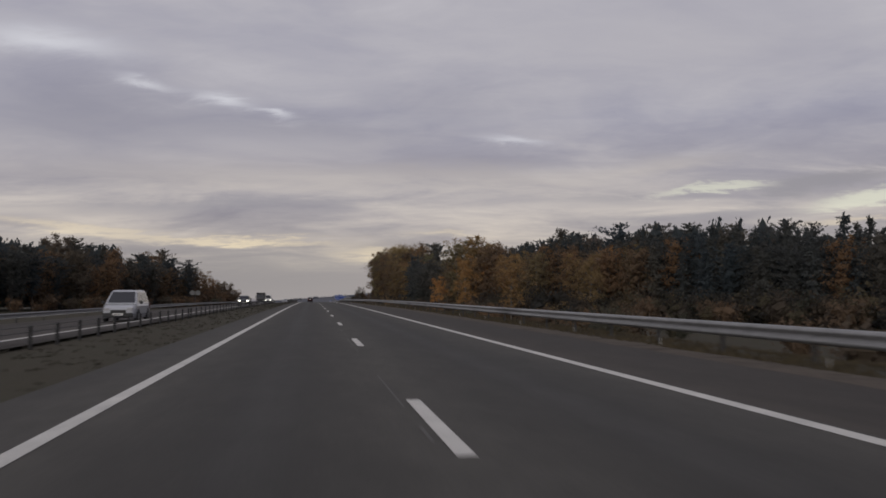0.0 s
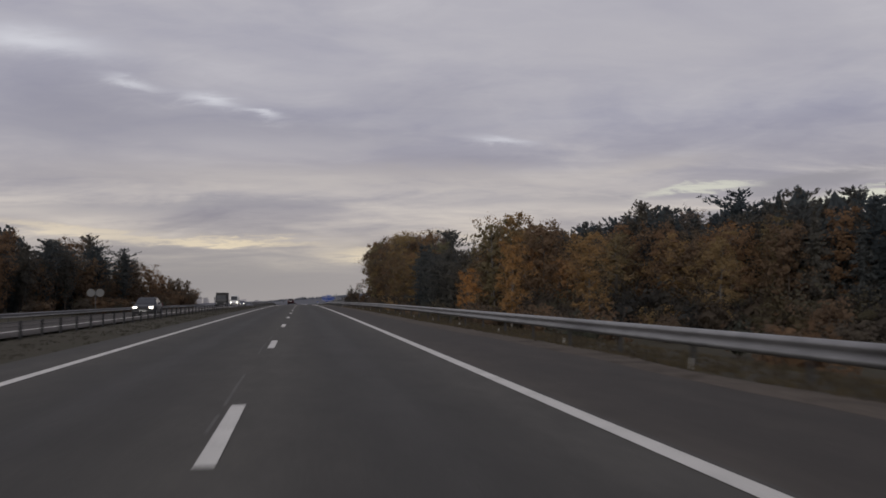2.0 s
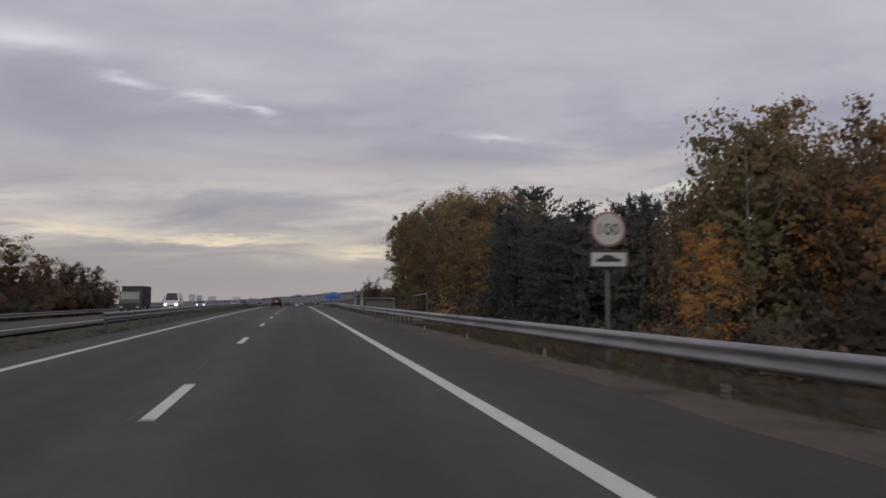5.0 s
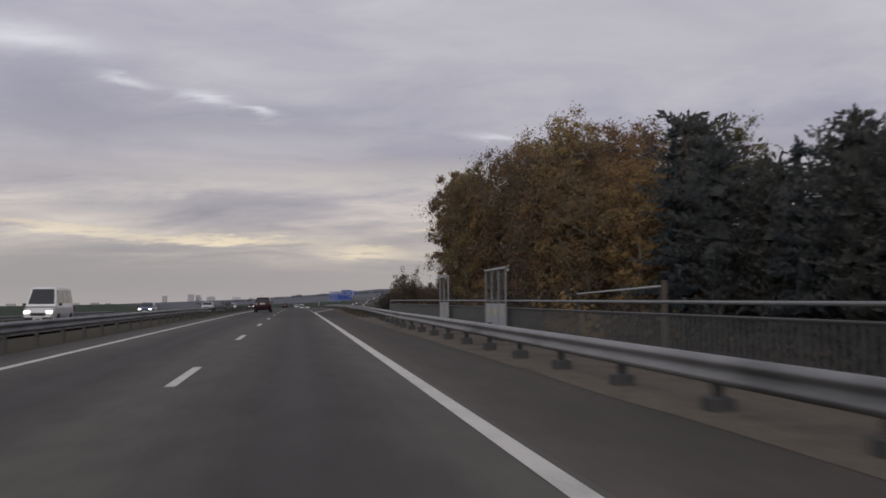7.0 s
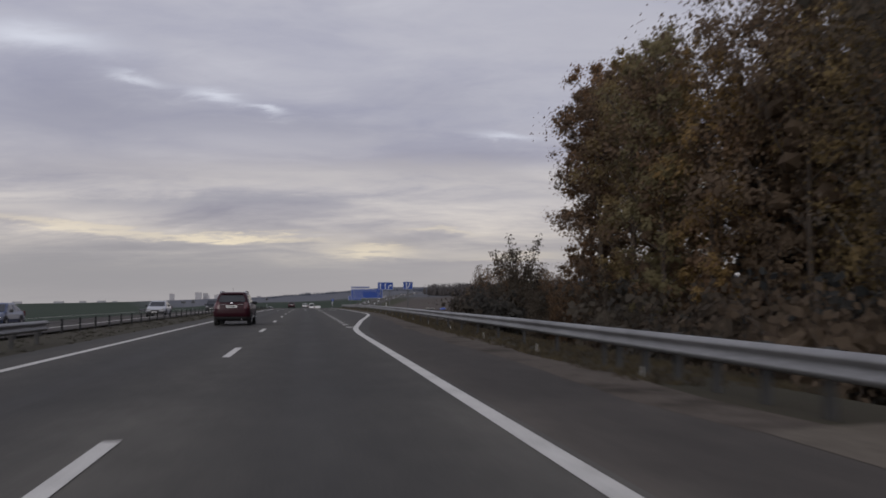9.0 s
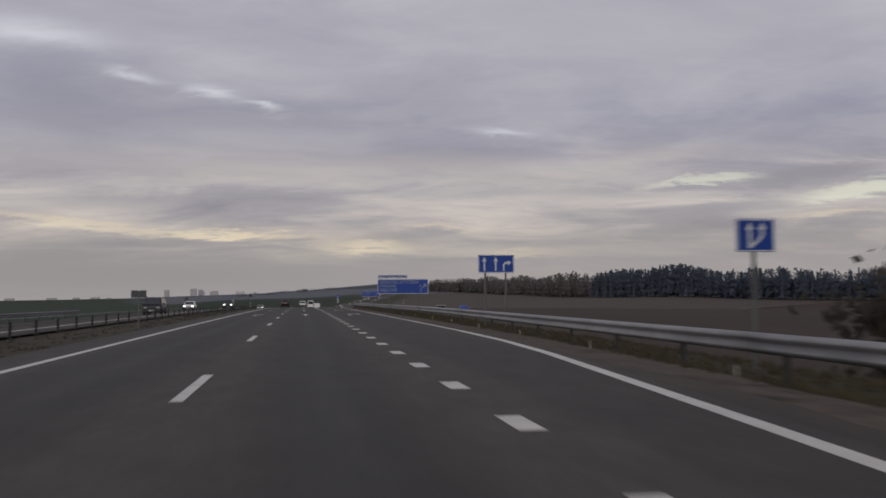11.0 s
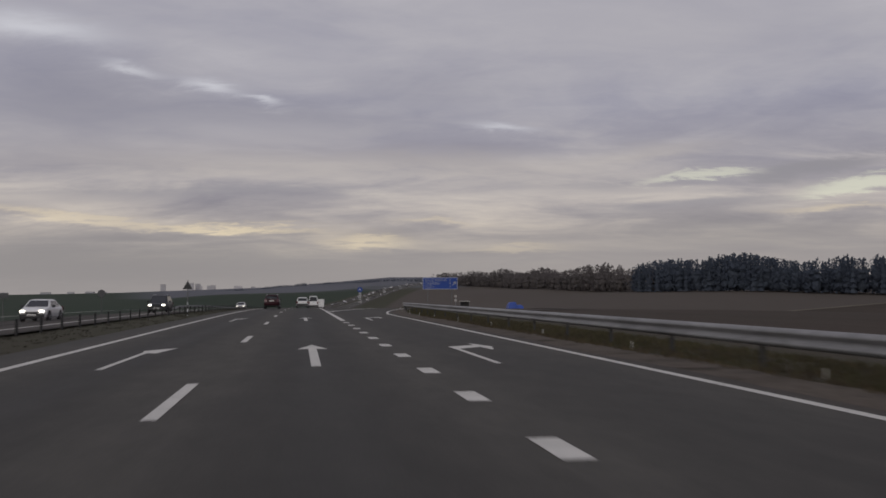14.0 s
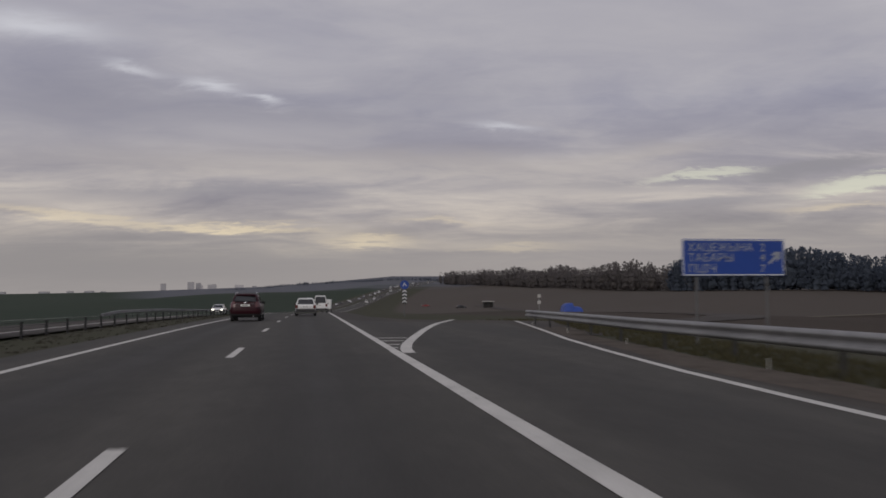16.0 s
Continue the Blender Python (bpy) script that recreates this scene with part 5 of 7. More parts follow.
KINDS = {
    "orange": [broadleaf(11 + k, 14 + k, M_ORANGE, M_BIRCH, 2900, 0.235, 1.0, 1.15, "autumn birch with rusty orange leaves in the roadside wood", 0.08, 0.2) for k in range(3)],
    "yellow": [broadleaf(31 + k, 15 + k, M_YELLOW, M_BIRCH, 2900, 0.235, 1.0, 0.95, "tall autumn aspen with thinning yellow leaves in the wood", 0.1, 0.2) for k in range(3)],
    "brown": [broadleaf(51 + k, 13 + k, M_BROWN, M_BARK, 2900, 0.235, 1.0, 1.2, "autumn tree with dull brown leaves in the roadside wood", 0.08, 0.2) for k in range(3)],
    "near_orange": [broadleaf(14 + k, 15 + k, M_ORANGE, M_BIRCH, 7600, 0.135, 1.0, 1.1, "autumn birch with rusty orange leaves close to the motorway", 0.16, 0.14) for k in range(2)],
    "near_yellow": [broadleaf(34 + k, 16 + k, M_FADED, M_BIRCH, 7600, 0.13, 1.0, 0.85, "tall autumn aspen with faded yellow leaves close to the motorway", 0.16, 0.14) for k in range(2)],
    "near_brown": [broadleaf(54 + k, 14 + k, M_BROWN, M_BARK, 7600, 0.135, 1.0, 1.15, "autumn tree with dull brown leaves close to the motorway", 0.16, 0.14) for k in range(2)],
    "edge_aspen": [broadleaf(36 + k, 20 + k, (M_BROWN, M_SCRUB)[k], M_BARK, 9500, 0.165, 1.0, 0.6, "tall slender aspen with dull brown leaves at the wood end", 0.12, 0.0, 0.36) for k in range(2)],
    "faded_aspen": [broadleaf(38 + k, 20 + k, M_FADED, M_BARK, 9500, 0.155, 1.0, 0.6, "tall slender aspen with faded yellow leaves near the wood end", 0.12, 0.0, 0.36) for k in range(2)],
    "golden": [broadleaf(43 + k, 12 + k, M_GOLD, M_BIRCH, 5200, 0.17, 1.0, 1.0, "slender golden yellow birch standing before the wood", 0.08, 0.14) for k in range(2)],
    "bare": [broadleaf(71 + k, 16, M_TWIG, M_BIRCH, 2600, 0.10, 1.0, 0.8, "nearly bare tall birch with fine twigs", 0.22, 0.0) for k in range(2)],
    "spruce": [conifer(91 + k, 16 + k, M_SPRUCE, 0.48, "dark green spruce standing in the wood") for k in range(3)],
    "pine": [conifer(111 + k, 17 + k, M_PINE, 0.44, "dark Scots pine with a rounded ragged crown", True) for k in range(3)],
    "near_spruce": [conifer(94 + k, 16 + k, M_SPRUCE, 0.42, "dark green spruce at the edge of the wood", False, 0.62) for k in range(2)],
    "near_pine": [conifer(115 + k, 16 + k, M_PINE, 0.40, "dark Scots pine with a ragged crown at the wood edge", True, 0.62) for k in range(3)],
    "olive": [shrub(131 + k, 4.5, M_OLIVE, 620, "dense olive-brown willow shrub at the wood's edge", 0.19) for k in range(2)],
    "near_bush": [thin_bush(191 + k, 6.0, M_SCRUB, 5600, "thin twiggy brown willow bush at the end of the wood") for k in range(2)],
    "dark": [shrub(161 + k, 4.0, M_SHADESCRUB, 700, "brown undergrowth shrub, coloured dark as canopy shade, below the roadside trees", 0.18) for k in range(2)],
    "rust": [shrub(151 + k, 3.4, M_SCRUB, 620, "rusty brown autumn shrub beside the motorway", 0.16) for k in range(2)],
    "gold": [shrub(171 + k, 3.2, M_YELLOW, 600, "yellowing young birch shrub beside the motorway", 0.16) for k in range(2)],
}
FIRST = set()


def plant(kind, x, y, height, rng, sink=0.0):
    src = rng.choice(KINDS[kind])
    z = ground_z(x, y) - 0.05 - sink
    height += dip(x, y) * (1.0 if height > 8 else 0.6)
    base = max((Vector(c) @ Matrix.Identity(3)).z for o in src.children for c in o.bound_box) if src.name not in TALL else TALL[src.name]
    TALL[src.name] = base
    s = height / base
    w = s * rng.uniform(0.9, 1.15)
    m = Matrix.Translation((x, y, z)) @ Matrix.Rotation(rng.uniform(0, 6.28), 4, "Z") @ Matrix.Diagonal((w, w, s, 1))
    if src.name not in FIRST:
        FIRST.add(src.name)
        src.matrix_basis = m
        return src
    ob = copy_thing(src, m)
    ob.matrix_basis = m
    return ob


TALL = {}


def along(line, f):
    """A place on a polyline of (x, y), f from 0 to 1."""
    seg = [math.dist(a, b) for a, b in zip(line, line[1:])]
    d = f * sum(seg)
    for (a, b), s in zip(zip(line, line[1:]), seg):
        if d <= s:
            return Vector(a).lerp(Vector(b), d / s), (Vector(b) - Vector(a)).normalized()
        d -= s
    return Vector(line[-1]), (Vector(line[-1]) - Vector(line[-2])).normalized()


def wood_right():
    rng = random.Random(3)
    front = [(98, 118), (72, 160), (48, 198), (37, 228), (30.5, 270), (26.5, 308), (25, 334)]
    rows = [(0, 60, 16, ("orange", "brown", "orange", "yellow", "brown")), (6, 50, 18.5, ("orange", "yellow", "brown", "pine", "orange")),
            (13, 42, 19.5, ("pine", "spruce", "bare", "spruce", "pine"))]
    for off, n, h, kinds in rows:
        for i in range(n):
            f = (i + rng.uniform(0.1, 0.9)) / n
            p, d = along(front, f)
            nrm = Vector((-d.y, d.x)) if d.y < 0 else Vector((d.y, -d.x))
            q = p + nrm * (off + rng.uniform(-2.2, 2.2))
            # the dark stands of conifers and the bright stands of birch alternate along the wood
            kind = rng.choice(kinds)
            if WOOD(q.y) == "dark":
                if off >= 6 and rng.random() < (1.0 if q.y > 235 else 0.92):
                    kind = rng.choice(("pine", "spruce", "spruce"))
                elif off < 6 and rng.random() < (1.0 if q.y > 235 else 0.88):
                    kind = rng.choice(("spruce", "spruce", "pine"))
            elif off < 10 and kind in ("pine", "spruce") and rng.random() < 0.75:
                kind = rng.choice(("orange", "yellow", "brown"))
            hh = h * rng.uniform(0.84, 1.1)
            if q.y < 178:
                hh = (12.5 if off < 6 else 15.5) * rng.uniform(0.88, 1.12)
            if 240 < q.y <= 290:
                hh = rng.uniform(14.0, 17.2)
            elif q.y > 290:
                hh = rng.uniform(14.5, 17.5) if q.y < 297 else rng.uniform(16.5, 19) if q.y > 322 else rng.uniform(19, 21.5) if off < 6 else rng.uniform(20.5, 23)
            elif 178 <= q.y < 212:
                hh *= 0.75 if off < 10 else 0.95
            if p.y > 276 and off < 9 and kind in ("orange", "yellow", "brown"):
                kind = "near_" + kind
            if 240 < q.y < 300 and off < 12 and kind in ("pine", "spruce"):
                kind = rng.choice(("near_pine", "near_pine", "near_spruce"))
            plant(kind, q.x, q.y, hh, rng)
    for x, y, h in ((34, 218, 19.5), (37.5, 221, 21), (40.5, 226, 20.5), (36, 227, 20)):
        plant("yellow", x, y, h, rng)
    # single golden birches standing out before the wood
    for x, y, top in ((32, 197, 12.8), (38.8, 181, 12.2), (28.5, 214, 8.5), (52, 170, 11.5)):
        plant("golden", x, y, top - ground_z(x, y) - dip(x, y), rng)
    # tall pines behind the birches
    for i in range(30):
        p, d = along(front[1:4], (i + rng.random()) / 30)
        plant(rng.choice(("pine", "pine", "spruce")), p.x + rng.uniform(11, 22), p.y + rng.uniform(2, 12), rng.uniform(15.6, 17.8), rng)
    for i in range(12):
        p, d = along([(57, 200), (47, 226)], (i + rng.random()) / 12)
        plant(rng.choice(("pine", "spruce")), p.x + rng.uniform(-2, 5), p.y + rng.uniform(-2, 2), rng.uniform(15.0, 17.0), rng)
    # a second storey of pines in the dark stand
    for i in range(34):
        p, d = along(front[:3], (i + rng.random()) / 34)
        plant(rng.choice(("pine", "spruce", "spruce")), p.x + rng.uniform(1, 18), p.y + rng.uniform(0, 9), rng.uniform(13.0, 16.0), rng)
    for i in range(44):
        p, d = along(front[:4], (i + rng.random()) / 44)
        plant("dark" if i % 2 else "olive", p.x - rng.uniform(0, 5), p.y - rng.uniform(0, 3), rng.uniform(4.5, 7), rng)
    # scrub in front of the wood
    for i in range(84):
        f = (i + rng.random()) / 84
        p, d = along(front, f)
        k = rng.choice(("dark", "rust", "gold", "olive", "dark", "dark") if p.y > 178 else ("olive", "rust", "dark", "rust"))
        back = rng.uniform(1, 7) + (rng.random() ** 2) * 14 * (1 - f)
        plant(k, max(p.x - back * 0.8, 12.0), p.y - back * 0.5, rng.uniform(2.4, 5.0), rng)
    for i in range(44):
        y = rng.uniform(5, 205)
        plant(rng.choice(("rust", "olive", "rust", "olive")), rng.uniform(14, 34 + 30 * (1 - y / 205)), y, rng.uniform(2.0, 3.4), rng)
    for x, y, h in ((31, 314, 20), (33.5, 319, 20.5), (32, 308, 19), (35, 311, 20)):
        plant("pine", x, y, h, rng)
    # undergrowth along the foot of the trees, coloured dark for the shade under the crowns
    for i in range(46):
        p, d = along(front[3:], (i + rng.random()) / 46)
        plant("dark", p.x - rng.uniform(1.0, 6.5), p.y + rng.uniform(-2, 2), rng.uniform(3.2, 5.2), rng)
    # dark bushes at the end of the wood
    for x, y, top in ((16.4, 336, 8.1), (17, 337.5, 7.0), (16.8, 342.7, 6.9), (15.9, 346.8, 6.4), (18, 344.5, 6.0), (14.9, 343, 4.6), (15.2, 338, 5.2), (17, 348, 5.4), (19.5, 346, 5.6), (20.5, 350, 6.0), (18.5, 333, 5.4), (19.5, 339, 5.4), (20.5, 342, 5.8), (22, 347, 6.0), (16, 331, 4.6), (23, 353, 6.0), (22, 336, 6.5), (21, 331, 6.0)):
        plant("near_bush", x, y, top - ground_z(x, y) - dip(x, y) * 0.6, rng)
    for i in range(26):
        x, y = rng.uniform(14.3, 23), rng.uniform(333, 352)
        plant("dark", x, y, rng.uniform(3.8, 5.0) - ground_z(x, y) - dip(x, y) * 0.6, rng)
    for x, y, h in ((22.4, 336, 18.5), (24.2, 341, 19.5), (22.6, 339.5, 18), (22.8, 331, 19.5), (24, 338, 20.5), (22.4, 325, 18.5), (25, 330, 20.5), (26.5, 336, 19.5), (24, 322, 17.5)):
        plant("edge_aspen" if y > 335 else "faded_aspen", x, y, h, rng)


def WOOD(y):
    """Which stand of the wood lies at the distance y."""
    for a, b, k in ((30, 170, "dark"), (170, 240, "bright"), (240, 281, "dark"), (281, 345, "bright")):
        if a <= y < b:
            return k
    return "dark"


def wood_left():
    rng = random.Random(9)
    front = [(-68, 138), (-52, 190), (-40, 240), (-34, 268)]
    for off, n, h, kinds in ((0, 42, 12.0, ("pine", "brown", "pine", "pine", "brown")), (6, 26, 14.8, ("pine", "spruce", "pine", "brown"))):
        for i in range(n):
            f = (i + rng.uniform(0.1, 0.9)) / n
            p, d = along(front, f)
            plant(rng.choice(kinds + (("brown", "brown", "brown") if p.y > 235 else ())), p.x - off + rng.uniform(-2, 2), p.y - off * 0.3 + rng.uniform(-2, 2), h * rng.uniform(0.82, 1.12), rng)
    for x, y, h in ((-33, 276, 11), (-31, 283, 9), (-29, 289, 8.2), (-27, 294, 7.6), (-34, 290, 8.5), (-31, 297, 7.5), (-25.5, 297, 5.5), (-38, 280, 12)):
        plant("brown", x, y, h, rng)
    for x, y, h in ((-28, 285, 5.5), (-26, 292, 5.5), (-27, 299, 4.8), (-30, 278, 5), (-33, 268, 5.5), (-37, 258, 5), (-29, 292, 6), (-31, 286, 6.5), (-33, 280, 6), (-28, 296, 6), (-32, 293, 6.5), (-35, 274, 6)):
        plant("rust", x, y, h, rng)
    for i in range(40):
        f = rng.random()
        p, d = along(front, f)
        plant(rng.choice(("rust", "olive", "rust")), p.x + rng.uniform(3, 9), p.y, rng.uniform(1.8, 3.6), rng)


wood_right()
wood_left()


def deep_wood(name, line, rows, gap, h, seed, label, side=1, mat=M_PINE):
    """The closed dark mass of conifers behind the outer trees, joined: stems, skirts and hanging sprays."""
    rng = random.Random(seed)
    verts, faces = [], []
    total = sum(math.dist(a, b) for a, b in zip(line, line[1:]))
    n = int(total / gap)
    for r, i in itertools.product(range(rows), range(n)):
        p, d = along(line, (i + rng.random()) / n)
        x, y = p.x + side * (r * 5.0 + rng.uniform(-2, 2)), p.y + rng.uniform(-2, 2)
        hh = h(y) * rng.uniform(0.86, 1.08) + dip(x, y)
        z = ground_z(x, y)
        pine = rng.random() < 0.5
        for k in range(9):
            g = 0.06 + 0.9 * k / 9
            wide = hh * 0.2 * ((1.06 - g) if not pine else math.sin(math.pi * (0.22 + 0.74 * g)) * 0.9)
            base = len(verts)
            verts.append((x, y, z + hh * (g + 0.13)))
            for q in range(10):
                a, w = 2 * math.pi * q / 10, wide * (rng.uniform(0.8, 1.1) if q % 2 else rng.uniform(0.5, 0.7))
                verts.append((x + math.cos(a) * w, y + math.sin(a) * w, z + hh * g - 0.1 * w))
            faces.extend((base, base + 1 + q, base + 1 + (q + 1) % 10) for q in range(10))
            for q in range(14):
                a, s = rng.uniform(0, 6.28), rng.uniform(0.4, 0.8)
                o = Vector((math.cos(a), math.sin(a), 0.2))
                c = Vector((x, y, z + hh * (g + rng.uniform(0, 0.13)))) + o * wide * rng.uniform(0.4, 1.05)
                u = (Vector((0, 0, 1)) + any_way(rng, 0.6)).normalized()
                v = u.cross(o + any_way(rng, 0.4)).normalized()
                k0 = len(verts)
                verts += [tuple(c - u * s), tuple(c + v * s * 0.4), tuple(c + u * s * 0.7), tuple(c - v * s * 0.4)]
                faces.append((k0, k0 + 1, k0 + 2, k0 + 3))
    return tagged(flat(name, verts, faces, mat), label, "woodland", kind="stuff")


deep_wood("deep_wood", [(109, 120), (84, 163), (61, 202), (55, 232), (48, 270), (40, 312), (34, 337)], 3, 4.2, lambda y: 15.0 if y < 165 else 17.4 if y < 205 else 17.2 if y < 238 else 10.5 if y < 290 else 15.0, 71, "closed dark mass of conifers behind the autumn trees")
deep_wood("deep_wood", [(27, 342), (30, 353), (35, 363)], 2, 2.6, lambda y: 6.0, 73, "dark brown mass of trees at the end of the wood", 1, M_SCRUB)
deep_wood("deep_wood", [(-80, 132), (-62, 186), (-49, 236), (-43, 262)], 4, 3.4, lambda y: 14.8 if y < 240 else 11.0, 72, "closed dark mass of conifers beyond the opposite carriageway", -1)
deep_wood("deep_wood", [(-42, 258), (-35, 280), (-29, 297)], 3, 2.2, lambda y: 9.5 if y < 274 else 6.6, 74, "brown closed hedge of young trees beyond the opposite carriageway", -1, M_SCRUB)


def far_wood(name, line, rows, gap, h, mats, seed, label, conifers=0.5, sprays=40):
    """A far belt of trees that nobody could count: skirted conifers and loose round crowns, joined."""
    rng = random.Random(seed)
    verts, faces = [], []
    total = sum(math.dist(a, b) for a, b in zip(line, line[1:]))
    n = int(total / gap)
    for r, i in itertools.product(range(rows), range(n)):
        p, d = along(line, (i + rng.random()) / n)
        x, y = p.x + r * gap * 1.1 + rng.uniform(-4, 4), p.y + rng.uniform(-6, 6) + r * gap * 0.5
        z, hh = ground_z(x, y), h * (0.86 + 0.4 * noise.noise(Vector((x / 40, y / 60, seed)))) * rng.uniform(0.9, 1.04)
        conic = rng.random() < conifers
        for k in range(6 if conic else 0):
            g = 0.03 + 0.86 * k / 6
            wide = hh * 0.14 * (1.06 - g)
            b = len(verts)
            verts.append((x, y, z + hh * (g + 0.2)))
            verts.extend((x + math.cos(a) * wide * rng.uniform(0.6, 1.1), y + math.sin(a) * wide * rng.uniform(0.6, 1.1), z + hh * g) for a in (0.9 * q for q in range(7)))
            faces.extend((b, b + 1 + q, b + 1 + (q + 1) % 7) for q in range(7))
        for g, w in (() if conic else ((0.2, 0.17), (0.42, 0.17), (0.6, 0.13))):
            inner_clump(rng, verts, faces, Vector((x, y, z + hh * g)), hh * w, 1.1)
        for j in range(sprays):
            g = rng.random() ** 0.85
            rad = hh * (0.23 * (1.05 - g) if conic else 0.31 * math.sin(math.pi * (0.2 + 0.77 * g)))
            a, f = rng.uniform(0, 6.28), math.sqrt(rng.random()) * 1.1
            q = Vector((x + math.cos(a) * rad * f, y + math.sin(a) * rad * f, z + hh * (0.02 + 0.98 * g)))
            out = Vector((math.cos(a), math.sin(a), 0.3)) + any_way(rng, 0.7)
            u = (Vector((0, 0, 1)) + any_way(rng, 0.7)).normalized()
            v = u.cross(out).normalized()
            s = hh * (rng.uniform(0.018, 0.04) if conic or g > 0.7 else rng.uniform(0.026, 0.05))
            k = len(verts)
            verts += [tuple(q - u * s), tuple(q + v * s * 0.8), tuple(q + u * s), tuple(q - v * s * 0.8)]
            faces.append((k, k + 1, k + 2, k + 3))
    ob = flat(name, verts, faces, mats)
    return tagged(ob, label, "woodland", kind="stuff")


far_wood("far_wood", [(330, 560), (268, 680), (232, 800), (206, 955)], 5, 3.3, 19.5, M_HAZEPINE, 21, "distant dark belt of mixed trees beyond the ploughed field", 0.3, 84)
far_wood("far_wood", [(214, 935), (204, 1150), (225, 1400), (190, 1700)], 4, 5.5, 18.0, M_HAZEBARE, 22, "distant half-bare greyish brown trees at the field edge", 0.08, 80)
far_wood("far_wood", [(352, 585), (292, 700), (258, 810), (246, 860)], 1, 7, 21, M_HAZEBARE, 24, "tall bare brownish trees standing behind the distant dark belt", 0.0, 60)
far_wood("hill_wood", [(-420, 3250), (-160, 3150), (120, 2950), (360, 2600), (470, 2250), (560, 1750)], 3, 7.5, 11, M_HAZERIDGE, 23, "distant wooded ridge behind the motorway", 0.3, 16)

# ---- vehicles ----
M_TYRE = surface("tyre rubber", (0.018, 0.018, 0.018), 0.85, amount=0.2)
M_RIM = surface("alloy rim", (0.38, 0.38, 0.39), 0.35, 0.8, amount=0.15)
M_GLASS = glass_mat("car glass")
M_TRIM = surface("black plastic trim", (0.022, 0.022, 0.023), 0.7, amount=0.2)
M_TAIL = surface("red tail lamp", (0.09, 0.012, 0.012), 0.2, amount=0.1, spec=0.7)
M_TAILGLASS = surface("pale red lamp glass", (0.075, 0.026, 0.028), 0.2, amount=0.5, big=6.0, small=30.0, spec=0.7)
M_LAMP = glow_mat("lit headlamp", (1.0, 0.95, 0.82), 4.0)
M_LENS = surface("clear lamp lens", (0.45, 0.45, 0.46), 0.15, 0.3, amount=0.1)
M_CHROME = surface("chrome", (0.6, 0.6, 0.62), 0.15, 0.95, amount=0.05)
M_NUMBER = surface("number plate", (0.72, 0.72, 0.70), 0.5, amount=0.05)


def car_paint(name, c):
    return surface(name, c, 0.32, 0.1, big=0.9, small=6.0, amount=0.12, coat=0.5)


MAROON = surface("maroon car paint", (0.026, 0.004, 0.008), 0.42, 0.0, big=0.9, small=6.0, amount=0.15, spec=0.2, coat=0.04)
SILVER = car_paint("silver car paint", (0.36, 0.37, 0.40))
WHITECAR = car_paint("white car paint", (0.62, 0.62, 0.62))
DARKCAR = surface("dark grey car paint", (0.020, 0.021, 0.024), 0.4, 0.0, big=0.9, small=6.0, amount=0.15, spec=0.3, coat=0.08)
BLUECAR = car_paint("dark blue car paint", (0.03, 0.05, 0.12))
REDCAR = car_paint("red car paint", (0.25, 0.025, 0.02))


def section(bm, y, w, z0, z1, r, tuck):
    """A rounded ring across the car."""
    pts = []
    for sx in (1, -1):
        side = [(w - tuck, z0), (w - tuck * 0.35, z0 + r * 0.7), (w, z0 + (z1 - z0) * 0.45), (w - r * 0.15, z1 - r), (w - r * 0.5, z1 - r * 0.25), (w - r * 1.3, z1)]
        if sx < 0:
            side = [(-a, b) for a, b in reversed(side)]
        pts += side
    return [bm.verts.new((a, y, b)) for a, b in pts]


def loft(bm, rings):
    for a, b in zip(rings, rings[1:]):
        n = len(a)
        for k in range(n):
            bm.faces.new((a[k], a[(k + 1) % n], b[(k + 1) % n], b[k]))
    bm.faces.new(rings[0][::-1])
    bm.faces.new(rings[-1])
    bmesh.ops.recalc_face_normals(bm, faces=bm.faces)


def pane(bm, quad, inset, out):
    """A thin plate on a four-cornered face, drawn in from its edges."""
    c = sum((Vector(q) for q in quad), Vector()) / 4
    nrm = (Vector(quad[1]) - Vector(quad[0])).cross(Vector(quad[3]) - Vector(quad[0])).normalized()
    pts = [Vector(q) + (c - Vector(q)).normalized() * inset for q in quad]
    a = [bm.verts.new(p + nrm * out) for p in pts]
    b = [bm.verts.new(p - nrm * 0.02) for p in pts]
    bm.faces.new(a)
    for k in range(4):
        bm.faces.new((a[k], b[k], b[(k + 1) % 4], a[(k + 1) % 4]))
    bm.faces.new(b[::-1])
    bmesh.ops.recalc_face_normals(bm, faces=bm.faces)


def lerp4(q, u0, u1, v0, v1):
    a, b, c, d = [Vector(p) for p in q]
    at = lambda u, v: a.lerp(b, u).lerp(d.lerp(c, u), v)
    return [at(u0, v0), at(u1, v0), at(u1, v1), at(u0, v1)]


